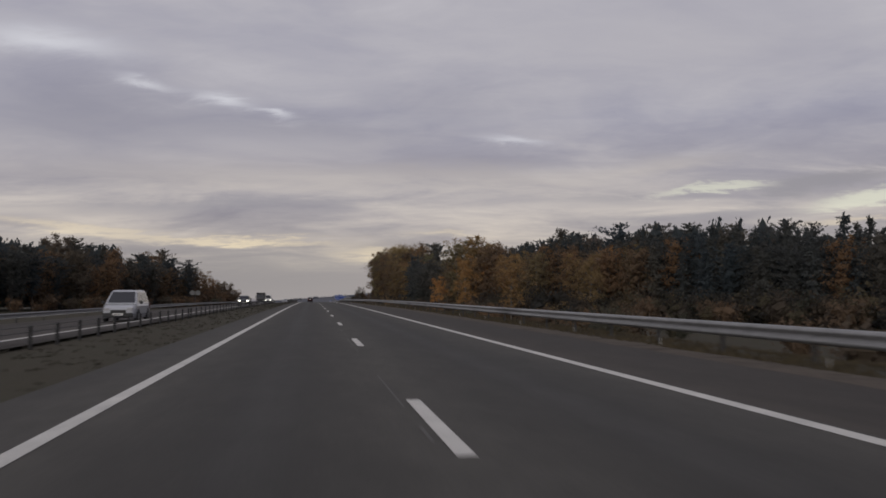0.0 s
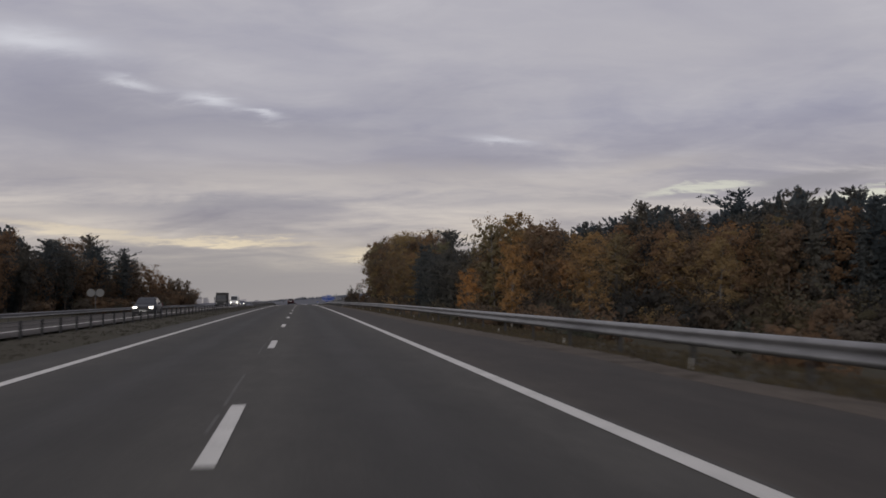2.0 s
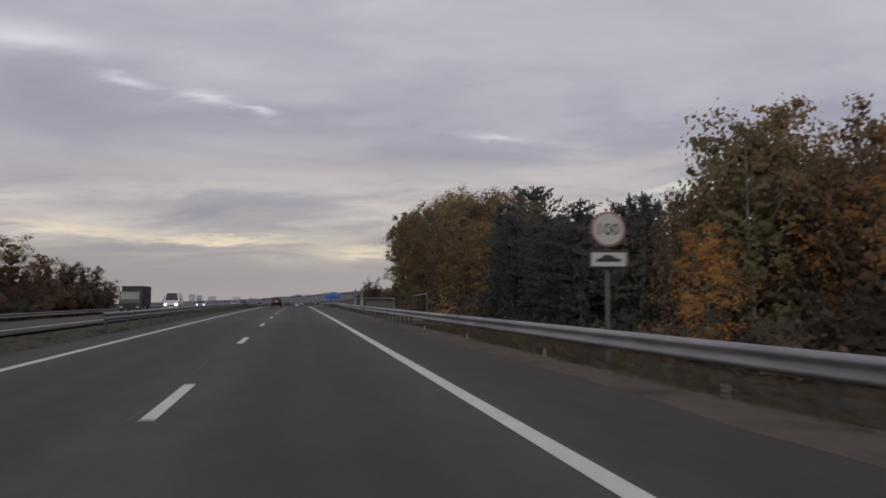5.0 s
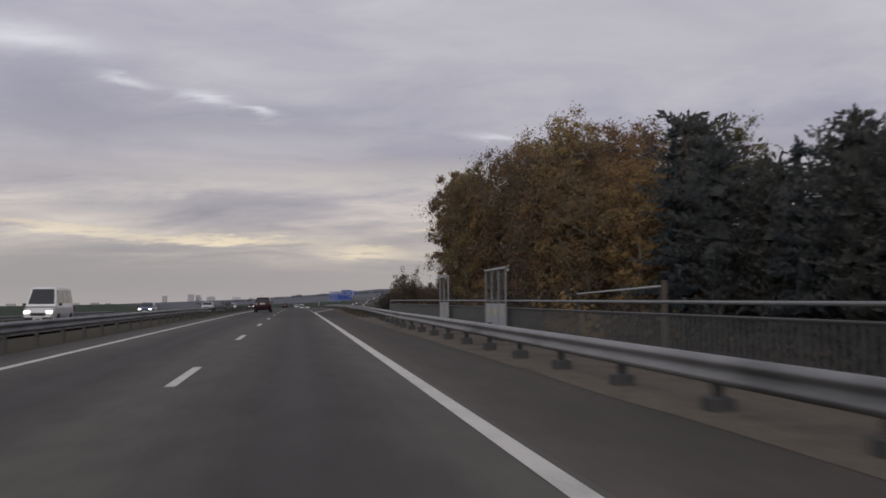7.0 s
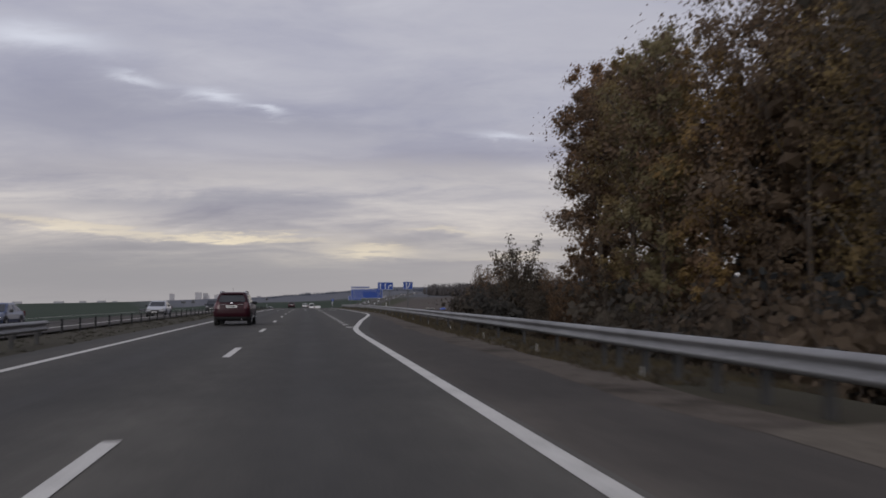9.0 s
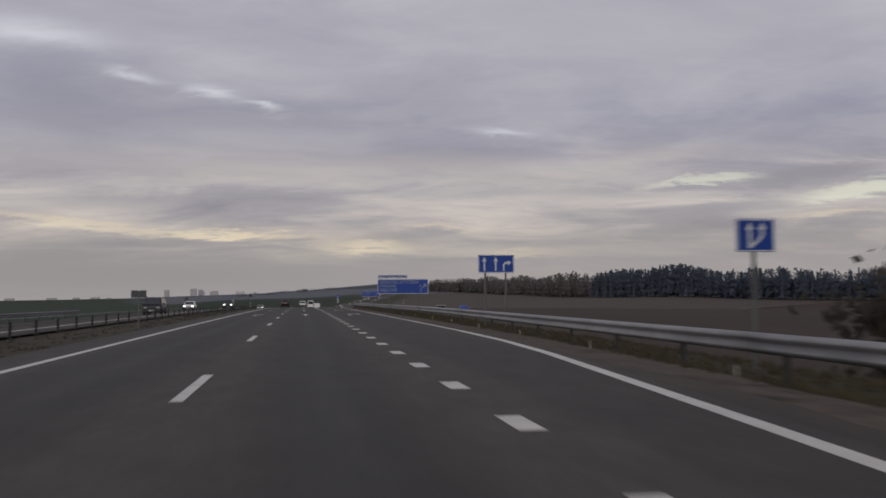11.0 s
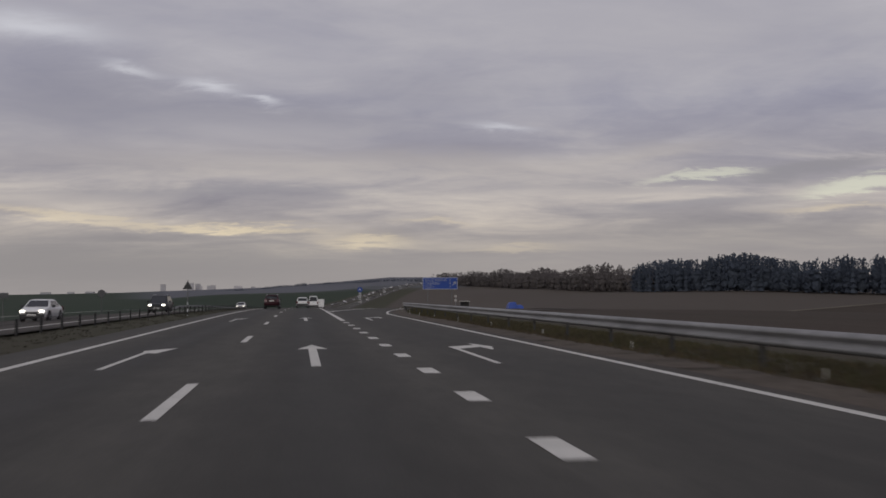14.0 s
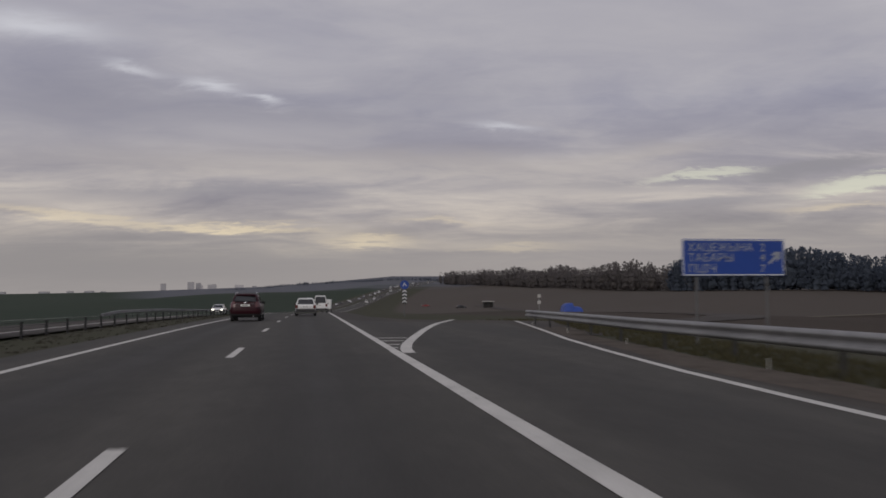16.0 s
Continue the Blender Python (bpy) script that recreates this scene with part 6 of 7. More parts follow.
def wheel_at(t, x, y, r, side):
    bm = bmesh.new()
    prof = [(0.62 * r, 0.10), (0.92 * r, 0.11), (r, 0.07), (r, -0.07), (0.92 * r, -0.11), (0.62 * r, -0.10)]
    n = 24
    rings = [[bm.verts.new((x + p[1] * side, y + math.cos(2 * math.pi * k / n) * p[0], r + math.sin(2 * math.pi * k / n) * p[0])) for k in range(n)] for p in prof]
    for a, b in zip(rings, rings[1:]):
        for k in range(n):
            bm.faces.new((a[k], a[(k + 1) % n], b[(k + 1) % n], b[k]))
    bm.faces.new(rings[0])
    bm.faces.new(rings[-1])
    bmesh.ops.recalc_face_normals(bm, faces=bm.faces)
    w = part("wheel", bm, M_TYRE, t, "black tyre")
    bm = bmesh.new()
    cyl(bm, (x + 0.085 * side, y, r), (x + 0.112 * side, y, r), 0.2 * r, n=12)
    for k in range(5):
        a = 2 * math.pi * k / 5
        m = Matrix.Translation((x + 0.098 * side, y, r)) @ Matrix.Rotation(a, 4, "X")
        box(bm, -0.012, 0.012, -0.09 * r, 0.09 * r, 0.1 * r, 0.6 * r, m=m)
    part("rim", bm, M_RIM, w, "alloy wheel rim")


def vehicle(name, label, category, L, Wd, H, belt, hood, cab, paint, wheel_r=0.33, clear=0.2, base=2.6, nose=0.75, tail=None, rails=False, lights=False, estate=True):
    """A road vehicle pointing along +y. cab: (rear foot, rear top, front top, front foot) along its length."""
    t = thing(name, Matrix.Identity(4), label, category)
    w = Wd / 2
    hl = L / 2
    tail = belt if tail is None else tail
    bm = bmesh.new()
    stations = [(-hl, w * 0.86, clear + 0.14, tail * 0.9), (-hl + 0.07, w * 0.95, clear + 0.06, tail * 0.985), (-hl + 0.45, w, clear, tail), (cab[0] + 0.3, w, clear, belt),
                (cab[3] - 0.2, w, clear, belt), (cab[3] + 0.25, w * 0.985, clear, hood), (hl - 0.55, w * 0.96, clear, hood * 0.95), (hl - 0.12, w * 0.88, clear + 0.03, nose), (hl, w * 0.78, clear + 0.12, nose * 0.86)]
    loft(bm, [section(bm, y, ww, z0, z1, 0.14, 0.1) for y, ww, z0, z1 in stations])
    body = part("body", bm, paint, t, smooth=False)
    # cabin
    bw, tw = w * 0.93, w * 0.74
    r0, r1, f1, f0 = cab
    low = belt - 0.03
    A, B, C, D = (-bw, r0, low), (bw, r0, low), (bw, f0, low), (-bw, f0, low)
    E, F, G, I = (-tw, r1, H - 0.06), (tw, r1, H - 0.06), (tw, f1, H - 0.05), (-tw, f1, H - 0.05)
    bm = bmesh.new()
    v = {k: bm.verts.new(p) for k, p in zip("ABCDEFGI", (A, B, C, D, E, F, G, I))}
    mid = [bm.verts.new((s * tw * 0.82, y, H)) for s, y in ((-1, r1 + 0.18), (1, r1 + 0.18), (1, f1 - 0.2), (-1, f1 - 0.2))]
    for q in ("ABFE", "BCGF", "CDIG", "DAEI"):
        bm.faces.new([v[k] for k in q])
    for a, b, c, d in (("E", "F", 1, 0), ("F", "G", 2, 1), ("G", "I", 3, 2), ("I", "E", 0, 3)):
        bm.faces.new((v[a], v[b], mid[c], mid[d]))
    bm.faces.new(mid)
    bmesh.ops.recalc_face_normals(bm, faces=bm.faces)
    es = [e for e in bm.edges if len(e.link_faces) == 2]
    bmesh.ops.bevel(bm, geom=es, offset=0.035, segments=2, affect="EDGES")
    cabin = part("cabin", bm, paint, t)
    bm = bmesh.new()
    pane(bm, lerp4((A, B, F, E), 0.06, 0.94, 0.12, 0.9), 0.0, 0.012)
    part("rear_window", bm, M_GLASS, cabin, "dark rear window")
    bm = bmesh.new()
    pane(bm, lerp4((C, D, I, G), 0.06, 0.94, 0.1, 0.92), 0.0, 0.012)
    part("windscreen", bm, M_GLASS, cabin, "dark windscreen")
    cuts = ((0.07, 0.33), (0.37, 0.62), (0.66, 0.93)) if estate else ((0.1, 0.45), (0.5, 0.9))
    for quad, flip in (((B, C, G, F), False), ((D, A, E, I), True)):
        for u0, u1 in cuts:
            if flip:
                u0, u1 = 1 - u1, 1 - u0
            bm = bmesh.new()
            pane(bm, lerp4(quad, u0, u1, 0.14, 0.88), 0.0, 0.012)
            part("side_window", bm, M_GLASS, cabin, "dark side window")
    # running gear
    for s in (-1, 1):
        for y in (-base / 2 - 0.05, base / 2 + 0.02):
            bm = bmesh.new()
            cyl(bm, (s * (w - 0.16), y, wheel_r), (s * (w + 0.004), y, wheel_r), wheel_r * 1.2, n=24)
            part("wheel_arch", bm, M_TRIM, body, "dark wheel arch")
            wheel_at(t, s * (w - 0.085), y, wheel_r, s)
    # bumpers, lamps, plates
    bm = bmesh.new()
    box(bm, -w * 0.93, w * 0.93, -hl - 0.05, -hl + 0.12, clear + 0.12, clear + 0.4, 0.03)
    part("rear_bumper", bm, paint if rails else M_TRIM, t)
    bm = bmesh.new()
    box(bm, -w * 0.85, w * 0.85, hl - 0.12, hl + 0.03, clear + 0.06, clear + 0.3, 0.03)
    part("front_bumper", bm, M_TRIM, t)
    bm = bmesh.new()
    box(bm, -w * 0.45, w * 0.45, hl - 0.06, hl + 0.015, nose * 0.62, nose * 0.82, 0.015)
    part("grille", bm, M_TRIM, t)
    for s in (-1, 1):
        bm = bmesh.new()
        box(bm, min(s * w * 0.99, s * w * 0.72), max(s * w * 0.99, s * w * 0.72), -hl - 0.012, -hl + 0.22, tail * 0.68, tail * 0.99, 0.02)
        part("tail_lamp", bm, M_TAIL, t, "red tail lamp")
        bm = bmesh.new()
        box(bm, min(s * w * 0.84, s * w * 0.5), max(s * w * 0.84, s * w * 0.5), hl - 0.16, hl + 0.012, nose * 0.78, nose * 0.97, 0.02)
        part("headlamp", bm, M_LAMP if lights else M_LENS, t, "lit headlamp" if lights else "clear headlamp")
        bm = bmesh.new()
        y = cab[3] - 0.35
        box(bm, min(s * w, s * (w + 0.2)), max(s * w, s * (w + 0.2)), y - 0.08, y + 0.06, belt - 0.02, belt + 0.15, 0.03)
        part("wing_mirror", bm, M_TRIM, t)
    for y0, y1 in ((-hl - 0.06, -hl - 0.045), (hl + 0.03, hl + 0.04)):
        bm = bmesh.new()
        z = tail * 0.78 if y0 < 0 else clear + 0.16
        box(bm, -0.26, 0.26, y0, y1 + 0.05, z, z + 0.115)
        p = part("number_plate", bm, M_NUMBER, t, "white number plate")
        bm = bmesh.new()
        yb = y0 - 0.003 if y0 < 0 else y1 + 0.051
        for k in range(6):
            box(bm, -0.2 + 0.067 * k, -0.16 + 0.067 * k, yb, yb + 0.003, z + 0.025, z + 0.09)
        part("plate_bars", bm, M_TRIM, p, "dark bars on the plate")
    if rails:
        for s in (-1, 1):
            bm = bmesh.new()
            x = s * (tw * 0.95)
            tube_path(bm, [Vector((x, r1 + 0.1, H - 0.03)), Vector((x, r1 + 0.3, H + 0.07)), Vector((x, f1 - 0.4, H + 0.07)), Vector((x, f1 - 0.15, H - 0.01))], [0.028] * 4, 6)
            part("roof_rail", bm, M_RIM, t, "silver roof rail")
        bm = bmesh.new()
        cyl(bm, (0, r1 + 0.35, H), (0, r1 + 0.22, H + 0.33), 0.008, 0.004, 6)
        part("aerial", bm, M_TRIM, t)
        bm = bmesh.new()
        cyl(bm, (-0.02, r0 - 0.04, low + 0.1), (0.42, r0 - 0.01, low + 0.14), 0.012, n=6)
        part("rear_wiper", bm, M_TRIM, t)
        bm = bmesh.new()
        box(bm, -0.09, 0.09, -hl - 0.006, -hl + 0.03, tail * 0.955, tail * 0.99, 0.008)
        part("badge", bm, M_CHROME, t, "plain chrome oval badge")
        bm = bmesh.new()
        box(bm, -tw * 0.95, tw * 0.95, r1 - 0.14, r1 + 0.12, H - 0.06, H - 0.01, 0.015)
        part("roof_spoiler", bm, paint, t)
        bm = bmesh.new()
        cyl(bm, (0.45, -hl - 0.06, clear + 0.02), (0.45, -hl + 0.3, clear + 0.02), 0.035, n=10)
        part("exhaust_pipe", bm, M_CHROME, t)
    return t


def rounded_ring(y0, y1, w, r, n=6):
    """A rounded rectangle seen from above, from the rear left corner round."""
    pts = []
    for cxx, cyy, a0 in ((-w + r, y0 + r, 180), (w - r, y0 + r, 270), (w - r, y1 - r, 0), (-w + r, y1 - r, 90)):
        for k in range(n):
            a = radians(a0 + 90 * k / (n - 1))
            pts.append((cxx + r * math.cos(a), cyy + r * math.sin(a)))
    return pts


# height, rear, front, half width, corner radius
HULL = [(0.27, -2.08, 2.10, 0.80, .25), (0.38, -2.22, 2.23, 0.87, .28), (0.60, -2.28, 2.27, 0.893, .30), (0.80, -2.265, 2.22, 0.893, .30), (0.95, -2.24, 2.08, 0.882, .30), (1.02, -2.21, 1.86, 0.86, .28),
        (1.06, -2.18, 1.06, 0.83, .22), (1.30, -2.05, 0.68, 0.765, .20), (1.52, -1.88, 0.36, 0.69, .20), (1.62, -1.76, 0.20, 0.63, .22), (1.665, -1.5, -0.1, 0.50, .25)]


def hull(z):
    return [float(np.interp(z, [h[0] for h in HULL], [h[k] for h in HULL])) for k in range(1, 5)]


def hull_patch(name, zs, idx, out, mat, parent, label=""):
    """A sheet that follows the body between heights, over some of the ring's points."""
    bm = bmesh.new()
    rows = []
    for z in zs:
        y0, y1, w, r = hull(z)
        ring = rounded_ring(y0 - out, y1 + out, w + out, r + out)
        rows.append([bm.verts.new((*ring[i % 24], z)) for i in idx])
    for a, b in zip(rows, rows[1:]):
        for k in range(len(idx) - 1):
            bm.faces.new((a[k], a[k + 1], b[k + 1], b[k]))
    return part(name, bm, mat, parent, label, True)


def maroon_estate():
    """The tall estate car of the fast lane, pointing along +y."""
    t = thing("estate_car", Matrix.Identity(4), "maroon estate car with silver roof rails on the fast lane", "car")
    bm = bmesh.new()
    rings = []
    for z, y0, y1, w, r in HULL:
        rings.append([bm.verts.new((x, y, z)) for x, y in rounded_ring(y0, y1, w, r)])
    loft(bm, rings)
    body = part("body", bm, MAROON, t, smooth=True)
    # glass, laid on the slanting sides of the cabin
    def glass(name, pts, label):
        b = bmesh.new()
        b.faces.new([b.verts.new(p) for p in pts])
        bmesh.ops.solidify(b, geom=b.faces[:], thickness=0.012)
        part(name, b, M_GLASS, body, label)
    rear = lambda x, z: (x, hull(z)[0] - 0.012, z)
    glass("rear_window", [rear(-.60, 1.16), rear(.60, 1.16), rear(.655, 1.22), rear(.60, 1.40), rear(.53, 1.51), rear(-.53, 1.51), rear(-.60, 1.40), rear(-.655, 1.22)], "dark rear window")
    front = lambda x, z: (x, hull(z)[1] + 0.012, z)
    glass("windscreen", [front(.68, 1.09), front(-.68, 1.09), front(-.55, 1.53), front(.55, 1.53)], "dark windscreen")
    for s in (-1, 1):
        side = lambda y, z: (s * (hull(z)[2] + 0.01), y, z)
        for a0, a1, b0, b1 in ((-1.88, -1.28, -1.62, -1.22), (-1.22, -0.36, -1.16, -0.36), (-0.30, 0.72, -0.30, 0.24)):
            glass("side_window", [side(a0, 1.09), side(a1, 1.09), side(b1, 1.50), side(b0, 1.50)][::s], "dark side window")
        hull_patch("tail_lamp", (0.84, 0.92, 1.0, 1.08, 1.17), (range(6, 12) if s > 0 else range(0, 6)), 0.014, M_TAILGLASS, t, "pale red wraparound tail lamp")
        b = bmesh.new()
        box(b, s * 0.86 - 0.06, s * 0.86 + 0.16 if s > 0 else s * 0.86 + 0.06, 0.66, 0.8, 1.04, 1.19, 0.03) if s > 0 else box(b, -1.02, -0.80, 0.66, 0.8, 1.04, 1.19, 0.03)
        part("wing_mirror", b, M_TRIM, t)
        b = bmesh.new()
        box(b, min(s * .30, s * .56), max(s * .30, s * .56), -2.235, -2.215, 1.035, 1.053)
        part("nameplate", b, M_CHROME, t, "plain pale strip")
        b = bmesh.new()
        box(b, s * .5 - 0.05, s * .5 + 0.05, 2.12, 2.25, 0.72, 0.86, 0.02)
        part("headlamp", b, M_LENS, t, "clear headlamp")
        for y in (-1.30, 1.28):
            b = bmesh.new()
            cyl(b, (s * 0.70, y, 0.36), (s * 0.899, y, 0.36), 0.415, n=28)
            part("wheel_arch", b, M_TRIM, body, "dark wheel arch")
            wheel_at(t, s * 0.81, y, 0.345, s)
        b = bmesh.new()
        x = s * 0.60
        tube_path(b, [Vector((x, -1.72, 1.61)), Vector((x, -1.60, 1.675)), Vector((x, -1.42, 1.70)), Vector((x, -0.2, 1.71)), Vector((x, -0.02, 1.675)), Vector((x, 0.1, 1.61))], [0.032] * 6, 8)
        part("roof_rail", b, M_RIM, t, "silver roof rail")
        b = bmesh.new()
        box(b, min(s * .87, s * .91), max(s * .87, s * .91), -0.9, 0.9, 0.40, 0.47, 0.015)
        part("sill_strip", b, M_RIM, t, "pale sill strip")
    hull_patch("bumper_trim", (0.275, 0.32, 0.38, 0.44), range(0, 25), 0.006, M_TRIM, t, "black lower bumper and sill")
    hull_patch("rear_bumper", (0.46, 0.52, 0.60, 0.68, 0.72), range(1, 11), 0.03, MAROON, t)
    b = bmesh.new()
    box(b, -0.54, 0.54, -1.93, -1.66, 1.545, 1.60, 0.02)
    part("roof_spoiler", b, MAROON, t)
    b = bmesh.new()
    box(b, -0.26, 0.26, -2.268, -2.235, 0.89, 1.005)
    p = part("number_plate", b, M_NUMBER, t, "white number plate")
    b = bmesh.new()
    for k in range(6):
        box(b, -0.2 + 0.067 * k, -0.16 + 0.067 * k, -2.272, -2.267, 0.915, 0.98)
    part("plate_bars", b, M_TRIM, p, "dark bars on the plate")
    b = bmesh.new()
    bmesh.ops.create_uvsphere(b, u_segments=16, v_segments=8, radius=1.0)
    for v in b.verts:
        v.co = Vector((v.co.x * 0.085, -2.19 + v.co.y * 0.012, 1.10 + v.co.z * 0.042))
    part("badge", b, M_CHROME, t, "plain chrome oval badge", True)
    b = bmesh.new()
    cyl(b, (0, -1.52, 1.65), (0, -1.62, 1.90), 0.008, 0.004, 6)
    part("aerial", b, M_TRIM, t)
    b = bmesh.new()
    cyl(b, (-0.04, -2.16, 1.165), (0.44, -2.13, 1.21), 0.012, n=6)
    part("rear_wiper", b, M_TRIM, t)
    b = bmesh.new()
    cyl(b, (0.48, -2.25, 0.30), (0.48, -1.9, 0.30), 0.035, n=10)
    part("exhaust_pipe", b, M_CHROME, t)
    b = bmesh.new()
    box(b, -0.7, 0.7, -1.7, 1.9, 0.22, 0.32, 0.03)
    part("underside", b, M_TRIM, t)
    return t


def box_truck(name, label, paint, cargo, L=7.5, Wd=2.4, H=3.2, lights=False):
    """A cab-over truck or van with a box body, pointing along +y."""
    t = thing(name, Matrix.Identity(4), label, "truck")
    hl, w = L / 2, Wd / 2
    bm = bmesh.new()
    box(bm, -w, w, -hl, hl - 2.0, 0.85, H, 0.04)
    part("cargo_box", bm, cargo, t)
    for k in range(3):
        bm = bmesh.new()
        x = -w + 0.1 + k * (Wd - 0.2) / 2
        box(bm, x - 0.03, x + 0.03, -hl - 0.02, -hl + 0.01, 0.9, H - 0.05)
        part("door_bar", bm, M_GREY, t)
    bm = bmesh.new()
    rings = [[bm.verts.new(p) for p in ((-w * .95, y, 0.45), (w * .95, y, 0.45), (w * .95, y, z), (-w * .95, y, z))] for y, z in ((hl - 1.95, H * .8), (hl - 0.5, H * .8), (hl - 0.1, H * .5), (hl, 1.1))]
    loft(bm, rings)
    cab = part("cab", bm, paint, t)
    bm = bmesh.new()
    pane(bm, [Vector(p) for p in ((w * .85, hl - 0.11, H * .51), (-w * .85, hl - 0.11, H * .51), (-w * .85, hl - 0.48, H * .78), (w * .85, hl - 0.48, H * .78))], 0.02, 0.02)
    part("windscreen", bm, M_GLASS, cab, "dark windscreen")
    for s in (-1, 1):
        bm = bmesh.new()
        box(bm, s * w * .95 - 0.02, s * w * .95 + 0.02, hl - 1.5, hl - 0.6, H * .5, H * .72, 0.01)
        part("side_window", bm, M_GLASS, cab, "dark side window")
        bm = bmesh.new()
        box(bm, s * (w + 0.12) - 0.08, s * (w + 0.12) + 0.08, hl - 0.35, hl - 0.25, H * .5, H * .68, 0.02)
        part("wing_mirror", bm, M_TRIM, t)
        bm = bmesh.new()
        box(bm, s * w * .75 - 0.15, s * w * .75 + 0.15, hl - 0.05, hl + 0.015, 0.62, 0.8, 0.02)
        part("headlamp", bm, M_LAMP if lights else M_LENS, t)
        bm = bmesh.new()
        box(bm, s * w * .85 - 0.1, s * w * .85 + 0.1, -hl - 0.03, -hl + 0.02, 0.6, 0.75, 0.01)
        part("tail_lamp", bm, M_TAIL, t, "red tail lamp")
        for y in (-hl + 1.4, hl - 1.2):
            wheel_at(t, s * (w - 0.14), y, 0.44, s)
    bm = bmesh.new()
    box(bm, -w * .4, w * .4, -hl, hl - 0.4, 0.5, 0.85, 0.02)
    part("chassis", bm, M_TRIM, t)
    return t


def park(t, x, y, back=False):
    """Sets a vehicle on its lane, following the road's slope and bend."""
    yaw = -math.atan((cx(y + 5) - cx(y - 5)) / 10)
    pitch = math.atan((zr(y + 2) - zr(y - 2)) / 4)
    z = zr(y) + (cross(x, y) + 0.03 if x < -9 else 0.0)
    m = Matrix.Translation((x + cx(y), y, z)) @ Matrix.Rotation(yaw, 4, "Z") @ Matrix.Rotation(pitch, 4, "X")
    t.matrix_basis = m @ Matrix.Rotation(math.pi, 4, "Z") if back else m
    return t


SUV = dict(L=4.56, Wd=1.79, H=1.68, belt=1.02, hood=1.0, cab=(-2.16, -1.72, 0.42, 1.12), wheel_r=0.35, clear=0.24, base=2.6, nose=0.86, rails=True)
SEDAN = dict(L=4.5, Wd=1.76, H=1.44, belt=0.92, hood=0.9, cab=(-1.75, -0.95, 0.45, 1.2), base=2.65, nose=0.76, tail=0.96, estate=False)
WAGON = dict(L=4.4, Wd=1.72, H=1.5, belt=0.93, hood=0.9, cab=(-2.1, -1.75, 0.4, 1.15), base=2.6, nose=0.76)
MPV = dict(L=4.7, Wd=1.82, H=1.75, belt=1.0, hood=1.0, cab=(-2.2, -1.95, 0.75, 1.6), base=2.8, nose=0.8, wheel_r=0.33)
VAN = dict(L=5.4, Wd=2.0, H=2.45, belt=1.25, hood=1.2, cab=(-2.62, -2.55, 1.35, 2.05), base=3.2, nose=0.95, wheel_r=0.35)
maroon = park(maroon_estate(), -1.80, 323.0)
maroon.matrix_basis = maroon.matrix_basis @ Matrix.Rotation(radians(-1), 4, "Z")
park(copy_thing(maroon, Matrix.Identity(4)), -2.0, 524.5)
park(vehicle("estate_car", "old white estate car with a roof rack on the slow lane", "car", paint=WHITECAR, **WAGON), 1.35, 546)
park(vehicle("delivery_van", "white delivery van driving ahead on the slow lane", "van", paint=WHITECAR, **VAN), 2.5, 602)
park(box_truck("box_truck", "white box truck far ahead on the slow lane", WHITECAR, WHITECAR), 2.3, 700)
park(vehicle("minivan", "silver minivan on the opposite carriageway", "car", paint=SILVER, **MPV), -11.7, 54, True)
park(vehicle("sedan", "dark sedan with lit headlamps on the opposite carriageway", "car", paint=DARKCAR, lights=True, **SEDAN), -11.2, 139, True)
park(box_truck("box_truck", "dark box truck coming along the opposite carriageway", DARKCAR, M_TRIM, 7, 2.2, 2.9), -15.3, 258, True)
park(vehicle("delivery_van", "white delivery van with lit headlamps on the opposite carriageway", "van", paint=WHITECAR, lights=True, **VAN), -14.3, 281, True)
park(vehicle("sedan", "dark blue sedan with lit headlamps on the opposite carriageway", "car", paint=BLUECAR, lights=True, **SEDAN), -15.6, 330, True)
park(vehicle("sedan", "silver sedan on the opposite carriageway", "car", paint=SILVER, **SEDAN), -11.6, 362, True)
park(vehicle("minivan", "dark minivan on the opposite carriageway", "car", paint=DARKCAR, **MPV), -13.2, 428, True)
park(vehicle("sedan", "white sedan with lit headlamps on the opposite carriageway", "car", paint=WHITECAR, lights=True, **SEDAN), -15.6, 478, True)
park(vehicle("estate_car", "dark grey off-road car with lit headlamps on the opposite carriageway", "car", paint=DARKCAR, lights=True, **SUV), -11.8, 504, True)
park(vehicle("sedan", "white sedan with lit headlamps far down the opposite carriageway", "car", paint=WHITECAR, lights=True, **SEDAN), -11.8, 600, True)
QUEUE = [vehicle("sedan", "distant white sedan on the far hill", "car", paint=WHITECAR, **SEDAN), vehicle("sedan", "distant dark sedan on the far hill", "car", paint=DARKCAR, **SEDAN), vehicle("delivery_van", "distant white van on the far hill", "van", paint=WHITECAR, **VAN)]
rng = random.Random(17)
for i in range(30):
    y = 1080 + 23 * i + rng.uniform(-6, 6)
    src = QUEUE[i] if i < 3 else copy_thing(rng.choice(QUEUE + QUEUE[:1]), Matrix.Identity(4))
    tagged(src, group="traffic on the far hill")
    back = i % 3 != 2
    park(src, rng.choice((-11.6, -15.4)) if back else rng.choice((-1.9, 1.9)), y, back)

